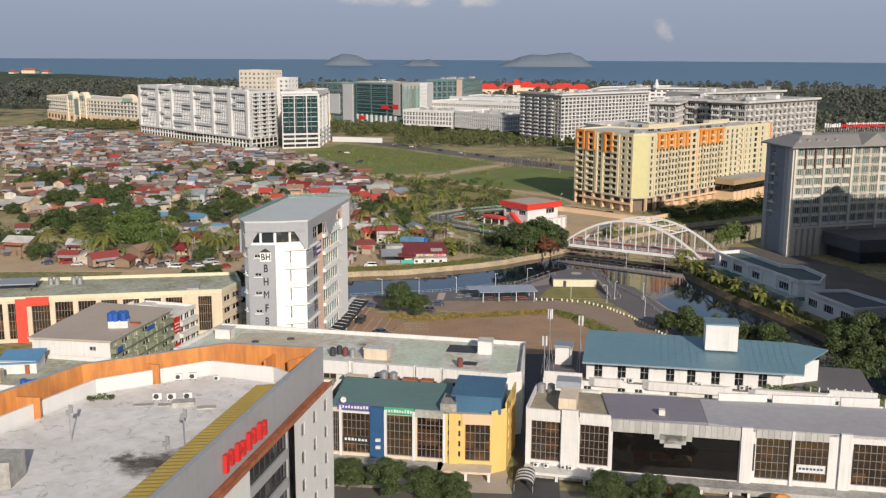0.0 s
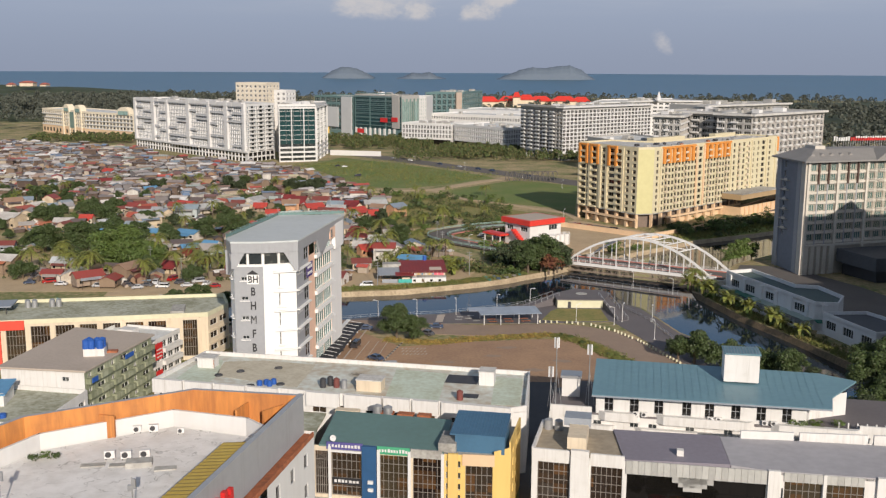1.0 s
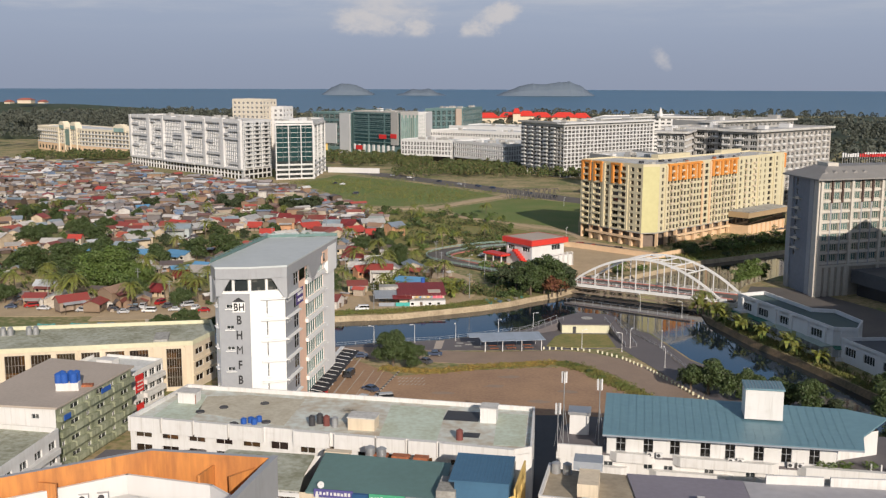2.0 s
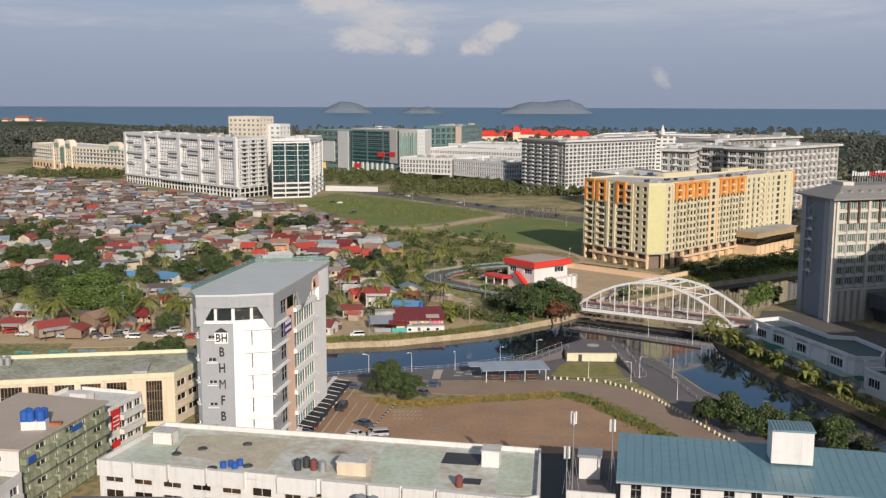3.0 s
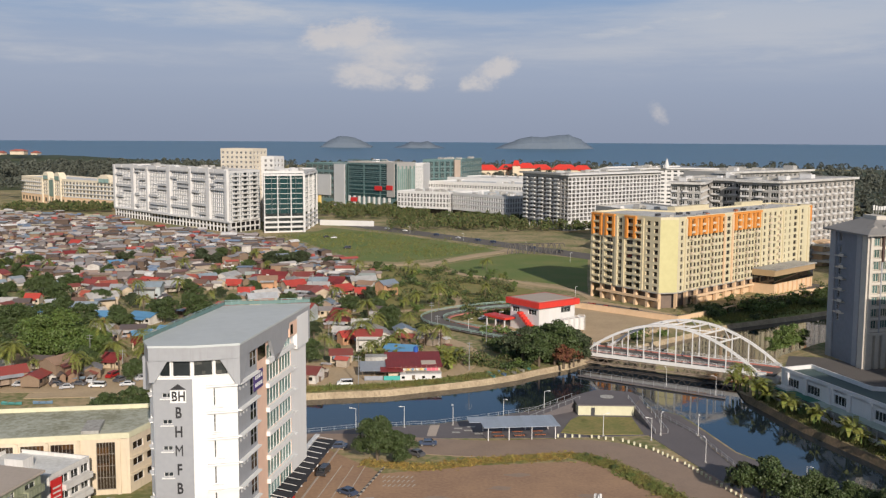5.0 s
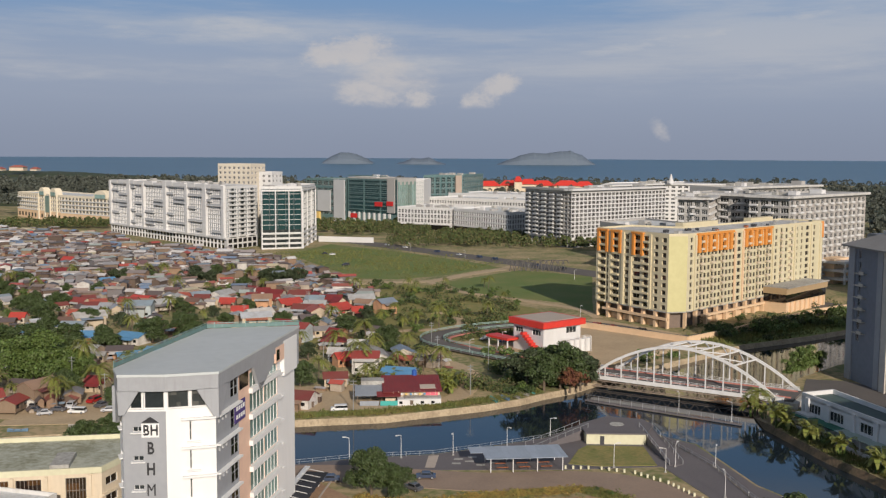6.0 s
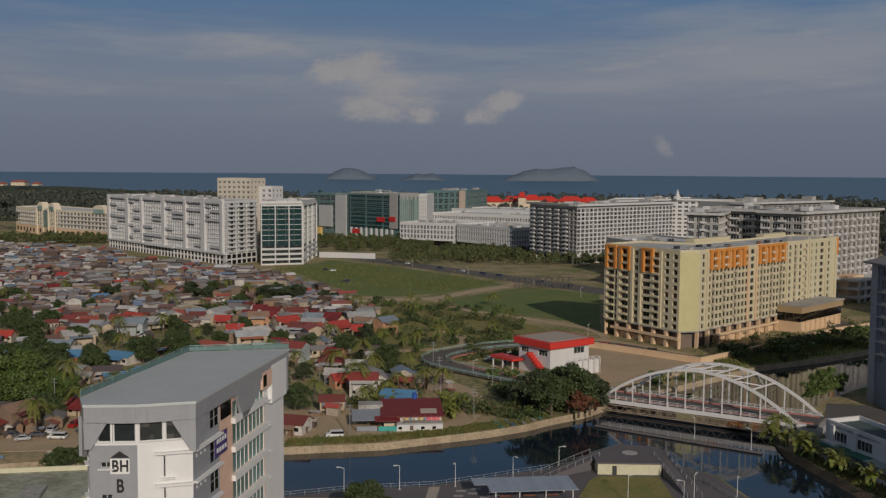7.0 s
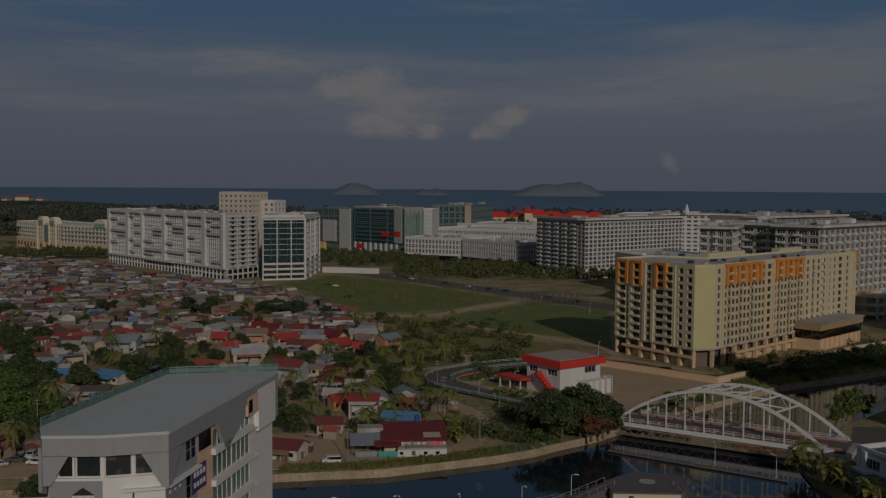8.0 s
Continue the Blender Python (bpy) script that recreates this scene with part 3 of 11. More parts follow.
def facade(parent, a, b, z0, z1, wall, cols=(), rows=(), gl=None, fr=None, bars=(2, 1), bar=0.08, depth=0.3, skip=(), name="window", join=None):
    """A wall from a to b (outside on the right hand) with openings at cols x rows and a glazed window set back in each. Places are the parent's own."""
    a, b = Vector(a), Vector(b)
    ln = (b - a).length
    u = (b - a) / ln
    n = Vector((u.y, -u.x))
    gl, fr = gl or M["glass"], fr or M["white"]
    us = [0.0] + [v for c in cols for v in c] + [ln]
    vs = [z0] + [v for r in rows for v in r] + [z1]
    bm = bmesh.new()
    P = lambda s, z, d=0.0: bm.verts.new((a.x + u.x * s - n.x * d, a.y + u.y * s - n.y * d, z))
    rz = math.degrees(math.atan2(u.y, u.x))
    for i in range(len(us) - 1):
        for j in range(len(vs) - 1):
            s0, s1, t0, t1 = us[i], us[i + 1], vs[j], vs[j + 1]
            if s1 - s0 < 1e-4 or t1 - t0 < 1e-4:
                continue
            if i % 2 and j % 2 and ((i - 1) // 2, (j - 1) // 2) not in skip:
                for (p, q) in (((s0, t0), (s1, t0)), ((s1, t0), (s1, t1)), ((s1, t1), (s0, t1)), ((s0, t1), (s0, t0))):
                    bm.faces.new((P(*p), P(*q), P(*q, depth), P(*p, depth)))
                if join is not None:
                    join.append((window_mesh(s1 - s0, t1 - t0, bars[0], bars[1], gl, fr, bar), pose(a.x + u.x * s0 - n.x * depth, a.y + u.y * s0 - n.y * depth, t0, 0, 0, rz)))
                    continue
                ob = new(name, window_mesh(s1 - s0, t1 - t0, bars[0], bars[1], gl, fr, bar))
                ob.parent = parent
                ob.matrix_local = pose(a.x + u.x * s0 - n.x * depth, a.y + u.y * s0 - n.y * depth, t0, 0, 0, rz)
            else:
                bm.faces.new((P(s0, t0), P(s1, t0), P(s1, t1), P(s0, t1)))
    bmesh.ops.remove_doubles(bm, verts=bm.verts, dist=0.002)
    return part("wall", bm, wall, parent)


def joined_windows(parent, items):
    """Windows too small and far to pick apart, as one part."""
    if not items:
        return
    V, F, mi = [], [], []
    for me, m in items:
        k = len(V)
        V += [tuple(m @ v.co) for v in me.vertices]
        for p in me.polygons:
            F.append(tuple(k + i for i in p.vertices))
            mi.append(p.material_index)
    me = bpy.data.meshes.new("glazing")
    me.from_pydata(V, [], F)
    for mt in items[0][0].materials:
        me.materials.append(mt)
    me.polygons.foreach_set("material_index", mi)
    ob = tagged(new("glazing", me), kind="stuff")
    ob.parent = parent


def spaced(ln, n, w, m=None):
    """n openings of width w spread evenly over a length."""
    m = (ln / n - w) / 2 if m is None else m
    step = (ln - 2 * m - w) / max(1, n - 1)
    return [(m + i * step, m + i * step + w) for i in range(n)]


def floors(z0, n, h, sill, wh):
    return [(z0 + i * h + sill, z0 + i * h + sill + wh) for i in range(n)]


def roof_with_parapet(parent, poly, z, roof, rim, high=0.9, thick=0.25):
    """A roof slab, its top at z, within an upstand that stands high above it."""
    bm = bmesh.new()
    prism(bm, offset(poly, thick * 0.8), z - 0.3, z)
    part("roof", bm, roof, parent)
    bm = bmesh.new()
    inn = offset(poly, thick)
    n = len(poly)
    o0, o1, i0, i1 = ([bm.verts.new((x, y, h)) for x, y in p] for p, h in ((poly, z - 0.3), (poly, z + high), (inn, z - 0.3), (inn, z + high)))
    for k in range(n):
        q = (k + 1) % n
        bm.faces.new((o0[k], o0[q], o1[q], o1[k]))
        bm.faces.new((o1[k], o1[q], i1[q], i1[k]))
        bm.faces.new((i1[k], i1[q], i0[q], i0[k]))
    part("parapet", bm, rim, parent)


def local(poly, x, y):
    return [(px - x, py - y) for px, py in poly]


def block(name, poly, z1, label, category, wall, roof, sides=None, high=0.9, z0=0.0, rim=None, group="", far=False):
    """A building on a counter-clockwise plan: sides[i] holds what facade() takes for the wall from corner i to the next; the rest stay plain."""
    cx, cy = (sum(p[k] for p in poly) / len(poly) for k in (0, 1))
    ob = thing(name, cx, cy, z0, label, category, group)
    pl = local(poly, cx, cy)
    items = [] if far else None
    for i in range(len(pl)):
        spec = dict((sides or {}).get(i, {}))
        w = spec.pop("wall", wall)
        facade(ob, pl[i], pl[(i + 1) % len(pl)], 0, z1 - z0 - 0.3, w, join=items, **spec)
    joined_windows(ob, items)
    roof_with_parapet(ob, pl, z1 - z0, roof, rim or wall, high)
    return ob, pl


def side_len(poly, i):
    return (Vector(poly[(i + 1) % len(poly)]) - Vector(poly[i])).length

# ---- ground, water ----
from mathutils.geometry import delaunay_2d_cdt, intersect_point_tri_2d  # noqa: E402

RIVER = [(-400, 200), (-200, 255), (-100, 285), (-60, 293), (-37, 299), (-25.5, 303.5), (-7, 307.5), (4, 313), (20, 322), (35, 335), (46, 331.5), (50, 325),
         (57, 318), (59.5, 306), (63, 288), (70, 275), (79, 258), (90, 225), (105, 180), (120, 120), (130, 60),
         (155, 60), (140, 120), (122, 190), (106, 240), (97, 275), (93, 289), (86, 310), (80, 338), (81, 352), (92, 366), (106, 392), (125, 412), (160, 440), (220, 485), (300, 540), (420, 600),
         (420, 640), (260, 550), (190, 505), (160, 486), (135, 467), (104, 448), (70, 415), (42, 387), (33, 376), (22, 367), (16, 361), (5.4, 354), (-21, 341), (-42, 336.5), (-70, 329), (-110, 318), (-200, 290), (-400, 240)]
WATER_Z = -1.7


def inside(p, poly):
    x, y = p
    c = False
    for i in range(len(poly)):
        (x0, y0), (x1, y1) = poly[i - 1], poly[i]
        if (y0 > y) != (y1 > y) and x < (x1 - x0) * (y - y0) / (y1 - y0) + x0:
            c = not c
    return c


def river_gap(p):
    """The distance of a point from the river's edge, negative in the water."""
    q = Vector(p)
    d = 1e9
    for i in range(len(RIVER)):
        a, b = Vector(RIVER[i - 1]), Vector(RIVER[i])
        t = max(0, min(1, (q - a).dot(b - a) / (b - a).length_squared))
        d = min(d, (a + (b - a) * t - q).length)
    return -d if inside(p, RIVER) else d


def make_ground():
    rim = [(2700 * math.cos(a), 2700 * math.sin(a)) for a in (2 * math.pi * i / 64 for i in range(64))]
    pts = [Vector(p) for p in rim] + [Vector(p) for p in RIVER]
    edges = [(i, (i + 1) % 64) for i in range(64)] + [(64 + i, 64 + (i + 1) % len(RIVER)) for i in range(len(RIVER))]
    vs, _, faces, *_ = delaunay_2d_cdt(pts, edges, [], 1, 1e-4)
    bm = bmesh.new()
    bv = [bm.verts.new((v.x, v.y, 0)) for v in vs]
    for f in faces:
        c = sum((vs[i] for i in f), Vector((0, 0))) / len(f)
        if not inside(c, RIVER):
            bm.faces.new([bv[i] for i in f])
    ob = part("ground", bm, M["earth"], None)
    tagged(ob, "dry brown earth with patches of grass and scrub", "ground", kind="structure")
    # sloping river banks
    bm = bmesh.new()
    n = len(RIVER)
    toe = offset(RIVER, 2.0)
    top = [bm.verts.new((*p, 0.0)) for p in RIVER]
    low = [bm.verts.new((*p, -4.5)) for p in toe]
    for i in range(n):
        f = bm.faces.new((top[i], low[i], low[(i + 1) % n], top[(i + 1) % n]))
        f.material_index = 1 if 10 <= i <= 33 else 0
    tagged(part("river_bank", bm, [M["bank"], M["bank_dark"]], None), "sandy and dark earth sloping river bank", "bank", kind="structure")
    bm = bmesh.new()
    vs, _, faces, *_ = delaunay_2d_cdt([Vector(p) for p in RIVER], [(i, (i + 1) % n) for i in range(n)], [], 1, 1e-4)
    bv = [bm.verts.new((v.x, v.y, WATER_Z)) for v in vs]
    for f in faces:
        bm.faces.new([bv[i] for i in f])
    tagged(part("water", bm, M["water"], None), "still dark blue river water with reflections", "river", kind="structure")
    # the sea, a shallow dish so that its rim stands at eye level
    bm = bmesh.new()
    rings = []
    for k in range(25):
        r = 2450 + 2450 * k / 24
        z = -1.0 + 52 * max(0, (r - 2500) / 2400) ** 2
        rings.append([bm.verts.new((r * math.cos(a), r * math.sin(a), z)) for a in (2 * math.pi * i / 96 for i in range(96))])
    for a, b in zip(rings, rings[1:]):
        for i in range(96):
            bm.faces.new((a[i], b[i], b[(i + 1) % 96], a[(i + 1) % 96]))
    tagged(part("sea", bm, M["sea"], None), "hazy blue open sea reaching the horizon", "sea", kind="structure")


make_ground()


def sheet(name, poly, mat, label, category, z=0.05, thick=0.5, kind="structure"):
    bm = bmesh.new()
    prism(bm, poly, z - thick, z)
    return tagged(part(name, bm, mat, None), label, category, kind=kind)


def ribbon(name, pts, width, mat, label, category, z=0.08, kind="structure", thick=0.4):
    """A road along a line of points, rounded by a spline."""
    ps = [Vector(p) for p in pts]
    fine = []
    for i in range(len(ps) - 1):
        p0, p1, p2, p3 = ps[max(i - 1, 0)], ps[i], ps[i + 1], ps[min(i + 2, len(ps) - 1)]
        for k in range(6):
            t = k / 6
            fine.append(0.5 * (2 * p1 + (p2 - p0) * t + (2 * p0 - 5 * p1 + 4 * p2 - p3) * t * t + (3 * p1 - p0 - 3 * p2 + p3) * t ** 3))
    fine.append(ps[-1])
    bm = bmesh.new()
    prev = None
    for i, p in enumerate(fine):
        d = (fine[min(i + 1, len(fine) - 1)] - fine[max(i - 1, 0)]).normalized()
        q = Vector((-d.y, d.x)) * width / 2
        cur = [bm.verts.new((p.x + q.x, p.y + q.y, z - thick)), bm.verts.new((p.x + q.x, p.y + q.y, z)), bm.verts.new((p.x - q.x, p.y - q.y, z)), bm.verts.new((p.x - q.x, p.y - q.y, z - thick))]
        if prev:
            for k in range(3):
                bm.faces.new((prev[k], cur[k], cur[k + 1], prev[k + 1]))
        prev = cur
    return tagged(part(name, bm, mat, None), label, category, kind=kind), fine


sheet("field", [(-123, 770), (-85, 688), (-60, 640), (-38, 634), (-7, 660), (20, 697), (14, 714), (-40, 785), (-105, 850)], M["grass"], "open green field with dry patches", "field", 0.05)
sheet("field", [(-12, 622), (3, 582), (24, 567), (46, 551), (58, 524), (62, 560), (74, 655), (34, 684), (8, 650)], M["grass"], "green field shaded by a block of flats", "field", 0.06)
ribbon("road", [(-600, 1490), (-200, 1000), (-105, 892), (-30, 803), (30, 728), (76, 668), (130, 600), (220, 480)], 22, M["asphalt"], "grey dual carriageway with light traffic", "road", 0.1)
ribbon("dirt_road", [(-80, 610), (-55, 615), (-39, 621), (-18, 628), (0, 657), (24, 690), (30, 705)], 8, M["dirt"], "pale dirt track across the field", "track", 0.12)
ribbon("village_road", [(-120, 330), (-80, 336), (-43, 343), (-20, 349), (-5, 358), (1.5, 374), (2.5, 390), (-2, 405), (-10, 420), (-6, 437), (2, 450)], 6, M["dirt"], "pale winding dirt road through the village", "road", 0.1)
sheet("car_park", [(-32, 222), (20, 222), (44, 244), (40, 258), (34, 270), (28, 280), (4, 276), (-17, 270), (-34, 290), (-40, 252)], M["carpark"], "brown worn tarmac car park with faded bays", "car park", 0.06)
ribbon("verge", [(-22, 277), (-8, 274), (4, 279), (26, 284), (33, 277), (40, 263), (47, 248), (58, 232)], 3.4, M["dry_grass"], "dry orange and green grass verge", "verge", 0.14)
ribbon("road", [(-70, 283), (-34, 292), (-12, 290), (5, 288), (24, 290), (37, 286), (47, 271), (53, 252), (64, 232), (84, 205)], 12, M["lane"], "brown tarmac riverside road", "road", 0.10)
sheet("promenade", [(-58, 296), (-36, 294), (24, 297), (45, 300), (52, 276), (58, 254), (61, 262), (57, 300), (49, 324), (45.5, 331), (35, 334.5), (20, 321.5), (4, 312.5), (-7, 307), (-25.5, 303), (-37, 298.7)], M["slab_dark"], "dark grey paved riverside promenade", "pavement", 0.08)
sheet("lawn", [(24, 301), (31, 299.5), (44, 300.5), (43.5, 315), (30, 315.5), (27.5, 312)], M["lawn"], "clipped green lawn beside the promenade", "lawn", 0.2)
sheet("forecourt", [(0, 430), (24, 405), (48, 400), (80, 440), (86, 470), (56, 505), (30, 470)], M["dirt"], "bare sandy ground beside the fuel station", "forecourt", 0.07)
ribbon("promenade_road", [(30, 500), (58, 487), (84, 462), (110, 478), (160, 528), (210, 570), (300, 640)], 11, M["asphalt"], "grey road along the flats' foot", "road", 0.12)
sheet("street", [(-60, 140), (160, 130), (160, 152), (10, 158), (-60, 166)], M["asphalt"], "grey shopping street", "road", 0.05)
# deep alley shade is painted into this surface
sheet("alley", [(8.5, 150), (17, 150), (23, 240), (15, 240)], M["shaded_tar"], "paved alley between shop blocks, darkened for shade", "alley", 0.09)

ribbon("dirt_road", [(-22, 630), (-10, 600), (0, 583), (18, 567), (36, 548), (52, 530), (58, 505)], 4.5, M["dirt"], "pale dirt track past the field", "track", 0.13)
ribbon("footpath", [(-50, 462), (-38, 465), (-20, 472), (-5, 477), (-1, 490), (-5, 511), (-14, 517)], 5, M["dirt"], "sandy winding footpath through scrub", "path", 0.12)
sheet("scrub_ground", [(-60, 440), (-30, 425), (8, 440), (26, 470), (34, 530), (0, 575), (-14, 612), (-55, 606), (-62, 560)], M["lawn"], "rough green and straw scrub ground", "ground", 0.05)
sheet("promenade_edge", [(58.2, 254), (66, 240), (80, 228), (89, 226), (78.4, 257.6), (69.4, 274.6), (62.4, 287.6), (58.9, 305.6), (56.4, 317.6), (50.4, 324.4), (49.2, 324), (57.2, 300), (61.2, 262)], M["slab_dark"], "dark paved river edge", "pavement", 0.07)
sheet("hotel_yard", [(93, 353), (108, 391), (119, 389), (131, 374), (140, 352), (152, 300), (125, 268), (117, 301), (108, 323), (100, 346)], M["asphalt"], "dark tarmac yard below the hotel", "yard", 0.08)
sheet("shop_pavement", [(-46, 160), (0, 156.5), (9, 156), (8.4, 166), (-44, 171.4)], M["roof_tan"], "worn tan paving before the shops", "pavement", 0.065)
sheet("village_yard", [(-195, 330), (-62, 336.5), (-62, 368), (-95, 372), (-120, 390), (-200, 385)], M["dirt"], "sandy bare yard with parked cars", "yard", 0.05)
sheet("village_yard", [(-60, 338), (-42, 342.5), (-22, 347.5), (-9, 356), (-10, 372), (-28, 378), (-58, 372)], M["dirt"], "sandy yard round a riverside house", "yard", 0.055)

# ---- islands, headlands, far woods ----
def hump(name, az0, az1, dist, zs, label, mat, base):
    """A long rounded hill between two bearings (x per unit y), with heights zs along it."""
    bm = bmesh.new()
    n = 40
    rows = []
    for i in range(n + 1):
        f = i / n
        k = f * (len(zs) - 1)
        j = min(int(k), len(zs) - 2)
        h = zs[j] + (zs[j + 1] - zs[j]) * (k - j)
        h += 0.05 * max(zs) * noise.noise((f * 9, dist * 0.01, 0)) + 0.04 * max(zs) * noise.noise((f * 31, dist * 0.01, 3))
        x = (az0 + (az1 - az0) * f) * dist
        row = []
        for v in range(9):
            g = v / 8
            row.append(bm.verts.new((x, dist + (g - 0.5) * 140, base + max(0.0, h) * math.sin(math.pi * g) ** 0.8 - 4 * (g in (0, 1)))))
        rows.append(row)
    for a, b in zip(rows, rows[1:]):
        for v in range(8):
            bm.faces.new((a[v], b[v], b[v + 1], a[v + 1]))
    return tagged(part(name, bm, mat, None), label, "island", kind="")


# sea haze is mixed into this pale bluish woodland colour
M["island"] = material("island_hazed_woods", (0.115, 0.15, 0.20), (0.13, 0.165, 0.205), scale=0.01, fine=0.06, mix=0.8)
ISL_D = 4350
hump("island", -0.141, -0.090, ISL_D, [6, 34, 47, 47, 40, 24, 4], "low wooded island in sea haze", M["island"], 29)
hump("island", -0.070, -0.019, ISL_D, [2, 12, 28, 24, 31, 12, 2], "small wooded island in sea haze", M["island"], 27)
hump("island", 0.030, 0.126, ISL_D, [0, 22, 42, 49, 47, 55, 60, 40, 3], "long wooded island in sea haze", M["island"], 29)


def woods(name, boxes, count, hgt, label, mat, seed):
    """A far wood: many leafy clumps, one object."""
    rng = np.random.default_rng(seed)
    verts, faces = [], []
    for (x0, x1, y0, y1, zb) in boxes:
        for _ in range(count):
            x, y = rng.uniform(x0, x1), rng.uniform(y0, y1)
            h = hgt * rng.uniform(0.6, 1.15)
            r = h * rng.uniform(0.22, 0.4)
            for _ in range(64):
                th, ph = rng.uniform(0, 6.28), rng.uniform(-0.6, 1.3)
                c = np.array([x + r * math.cos(th) * math.cos(ph), y + r * math.sin(th) * math.cos(ph), zb + h * 0.55 + h * 0.42 * math.sin(ph)])
                s = h * rng.uniform(0.05, 0.11)
                d1, d2 = rng.normal(size=3), rng.normal(size=3)
                d1 /= np.linalg.norm(d1)
                d2 -= d1 * d1.dot(d2)
                d2 /= np.linalg.norm(d2)
                k = len(verts)
                verts += [c - d1 * s, c - d2 * s, c + d1 * s, c + d2 * s]
                faces.append((k, k + 1, k + 2, k + 3))
    me = bpy.data.meshes.new(name)
    me.from_pydata([tuple(v) for v in verts], [], faces)
    me.materials.append(mat)
    return tagged(new(name, me), label, "trees", kind="stuff")


def hill(name, x0, x1, y0, y1, h, label):
    bm = bmesh.new()
    n = 14
    g = [[bm.verts.new((x0 + (x1 - x0) * i / n, y0 + (y1 - y0) * j / n, -1 + h * math.sin(math.pi * i / n) ** 0.5 * math.sin(math.pi * j / n) ** 0.6 * (0.85 + 0.3 * noise.noise((i * 0.5, j * 0.5, h)))))
          for j in range(n + 1)] for i in range(n + 1)]
    for i in range(n):
        for j in range(n):
            bm.faces.new((g[i][j], g[i + 1][j], g[i + 1][j + 1], g[i][j + 1]))
    return tagged(part(name, bm, M["forest"], None), label, "hill", kind="structure")


hill("hill", -1500, -330, 1350, 2300, 26, "dark wooded rise by the shore")
hill("hill", 430, 1700, 900, 2300, 22, "dark wooded rise by the shore")
hill("hill", -1900, -640, 2120, 2620, 36, "far wooded headland")
woods("far_woods", [(-760, -330, 1150, 1500, 8), (-700, -350, 1350, 1700, 18)], 260, 17, "dark casuarina woods behind the village", M["casuarina"], 5)
woods("far_woods", [(300, 620, 760, 1150, 4), (420, 800, 1000, 1600, 10)], 260, 19, "dark woods behind the flats", M["casuarina"], 6)
woods("tree_belt", [(-180, -60, 960, 1060, 0)], 220, 7.9, "green trees along the main road", M["scrub"], 7)
woods("tree_belt", [(-60, 60, 820, 950, 0)], 240, 7.2, "green trees along the main road", M["scrub"], 8)
woods("tree_belt", [(-440, -330, 985, 1040, 0)], 180, 7.9, "green trees before a low building", M["scrub"], 10)

# ---- far blocks ----
def far_flats(poly, z1, label, name="apartment_block", wall=None, roof=None, n_floor=12, step=6.0, ww=3.9, wh=2.1, sides=None, gl=None, high=1.2, base=4.5, bars=(3, 1), arcade=0.0, fr=None, walls=None, sill=0.3):
    wall = wall or M["white_far"]
    spec = {}
    fh = (z1 - base - 0.6) / n_floor
    for i in range(len(poly)):
        if sides is not None and i not in sides:
            continue
        ln = side_len(poly, i)
        rows = floors(base, n_floor, fh, fh * sill, min(wh, fh * (0.96 - sill)))
        if arcade:
            rows = [(0.3, arcade)] + rows
        spec[i] = dict(cols=spaced(ln, max(1, round(ln / step)), ww), rows=rows, gl=gl or M["glass"], fr=fr or M["white_far"], bars=bars, bar=0.15, depth=0.6)
        if walls and i in walls:
            spec[i]["wall"] = walls[i]
    return block(name, poly, z1, label, "building", wall, roof or M["roof_grey"], spec, high, far=True)


def along(a, b, s0, s1, z0, z1, o0, o1, name, mat, ob, label=""):
    """A box on the wall from a to b; as wall_box, for the far blocks."""
    a, b = Vector(a), Vector(b)
    u = (b - a).normalized()
    n = Vector((u.y, -u.x))
    c = a + u * (s0 + s1) / 2 + n * (o0 + o1) / 2
    return box_part(name, mat, ob, c.x, c.y, (z0 + z1) / 2, s1 - s0, o1 - o0, z1 - z0, math.degrees(math.atan2(u.y, u.x)), label)


def roof_plant(ob, pl, z, n, seed, mats=("white_far", "grey_far", "concrete")):
    rg = random.Random(seed)
    cx, cy = (sum(q[k] for q in pl) / len(pl) for k in (0, 1))
    for _ in range(n):
        i = rg.randrange(len(pl))
        q = Vector(pl[i]).lerp(Vector(pl[(i + 1) % len(pl)]), rg.random()).lerp(Vector((cx, cy)), rg.uniform(0.25, 0.9))
        h = rg.uniform(1, 3.2)
        box_part("roof_house", M[rg.choice(mats)], ob, q.x, q.y, z + h / 2, rg.uniform(2, 8), rg.uniform(2, 5), h, rg.uniform(-50, -30))


# long white flats
M["balcony_grey"] = material("balcony_grey", (0.46, 0.47, 0.48), (0.40, 0.41, 0.42), scale=0.1, fine=0.6)
WF = [(-313, 952), (-174, 801), (-158, 833), (-292, 985)]
ob, pl = far_flats(WF, 45, "long white eleven-storey flats over a columned arcade", n_floor=11, step=3.0, ww=2.5, wh=2.75, sides=(0, 1), base=8.6, bars=(2, 2), sill=0.1, gl=M["glass_sky"])
rg = random.Random(12)
BAYS = (0, 37, 66, 105, 143, 171, 200)
for i, s in enumerate(BAYS):
    along(pl[0], pl[1], s, s + (5.6 if i % 2 else 3.6), 8.4, 46.4 + 1.4 * (i % 2), -0.3, 1.9, "stair_bay", M["white_far"], ob)
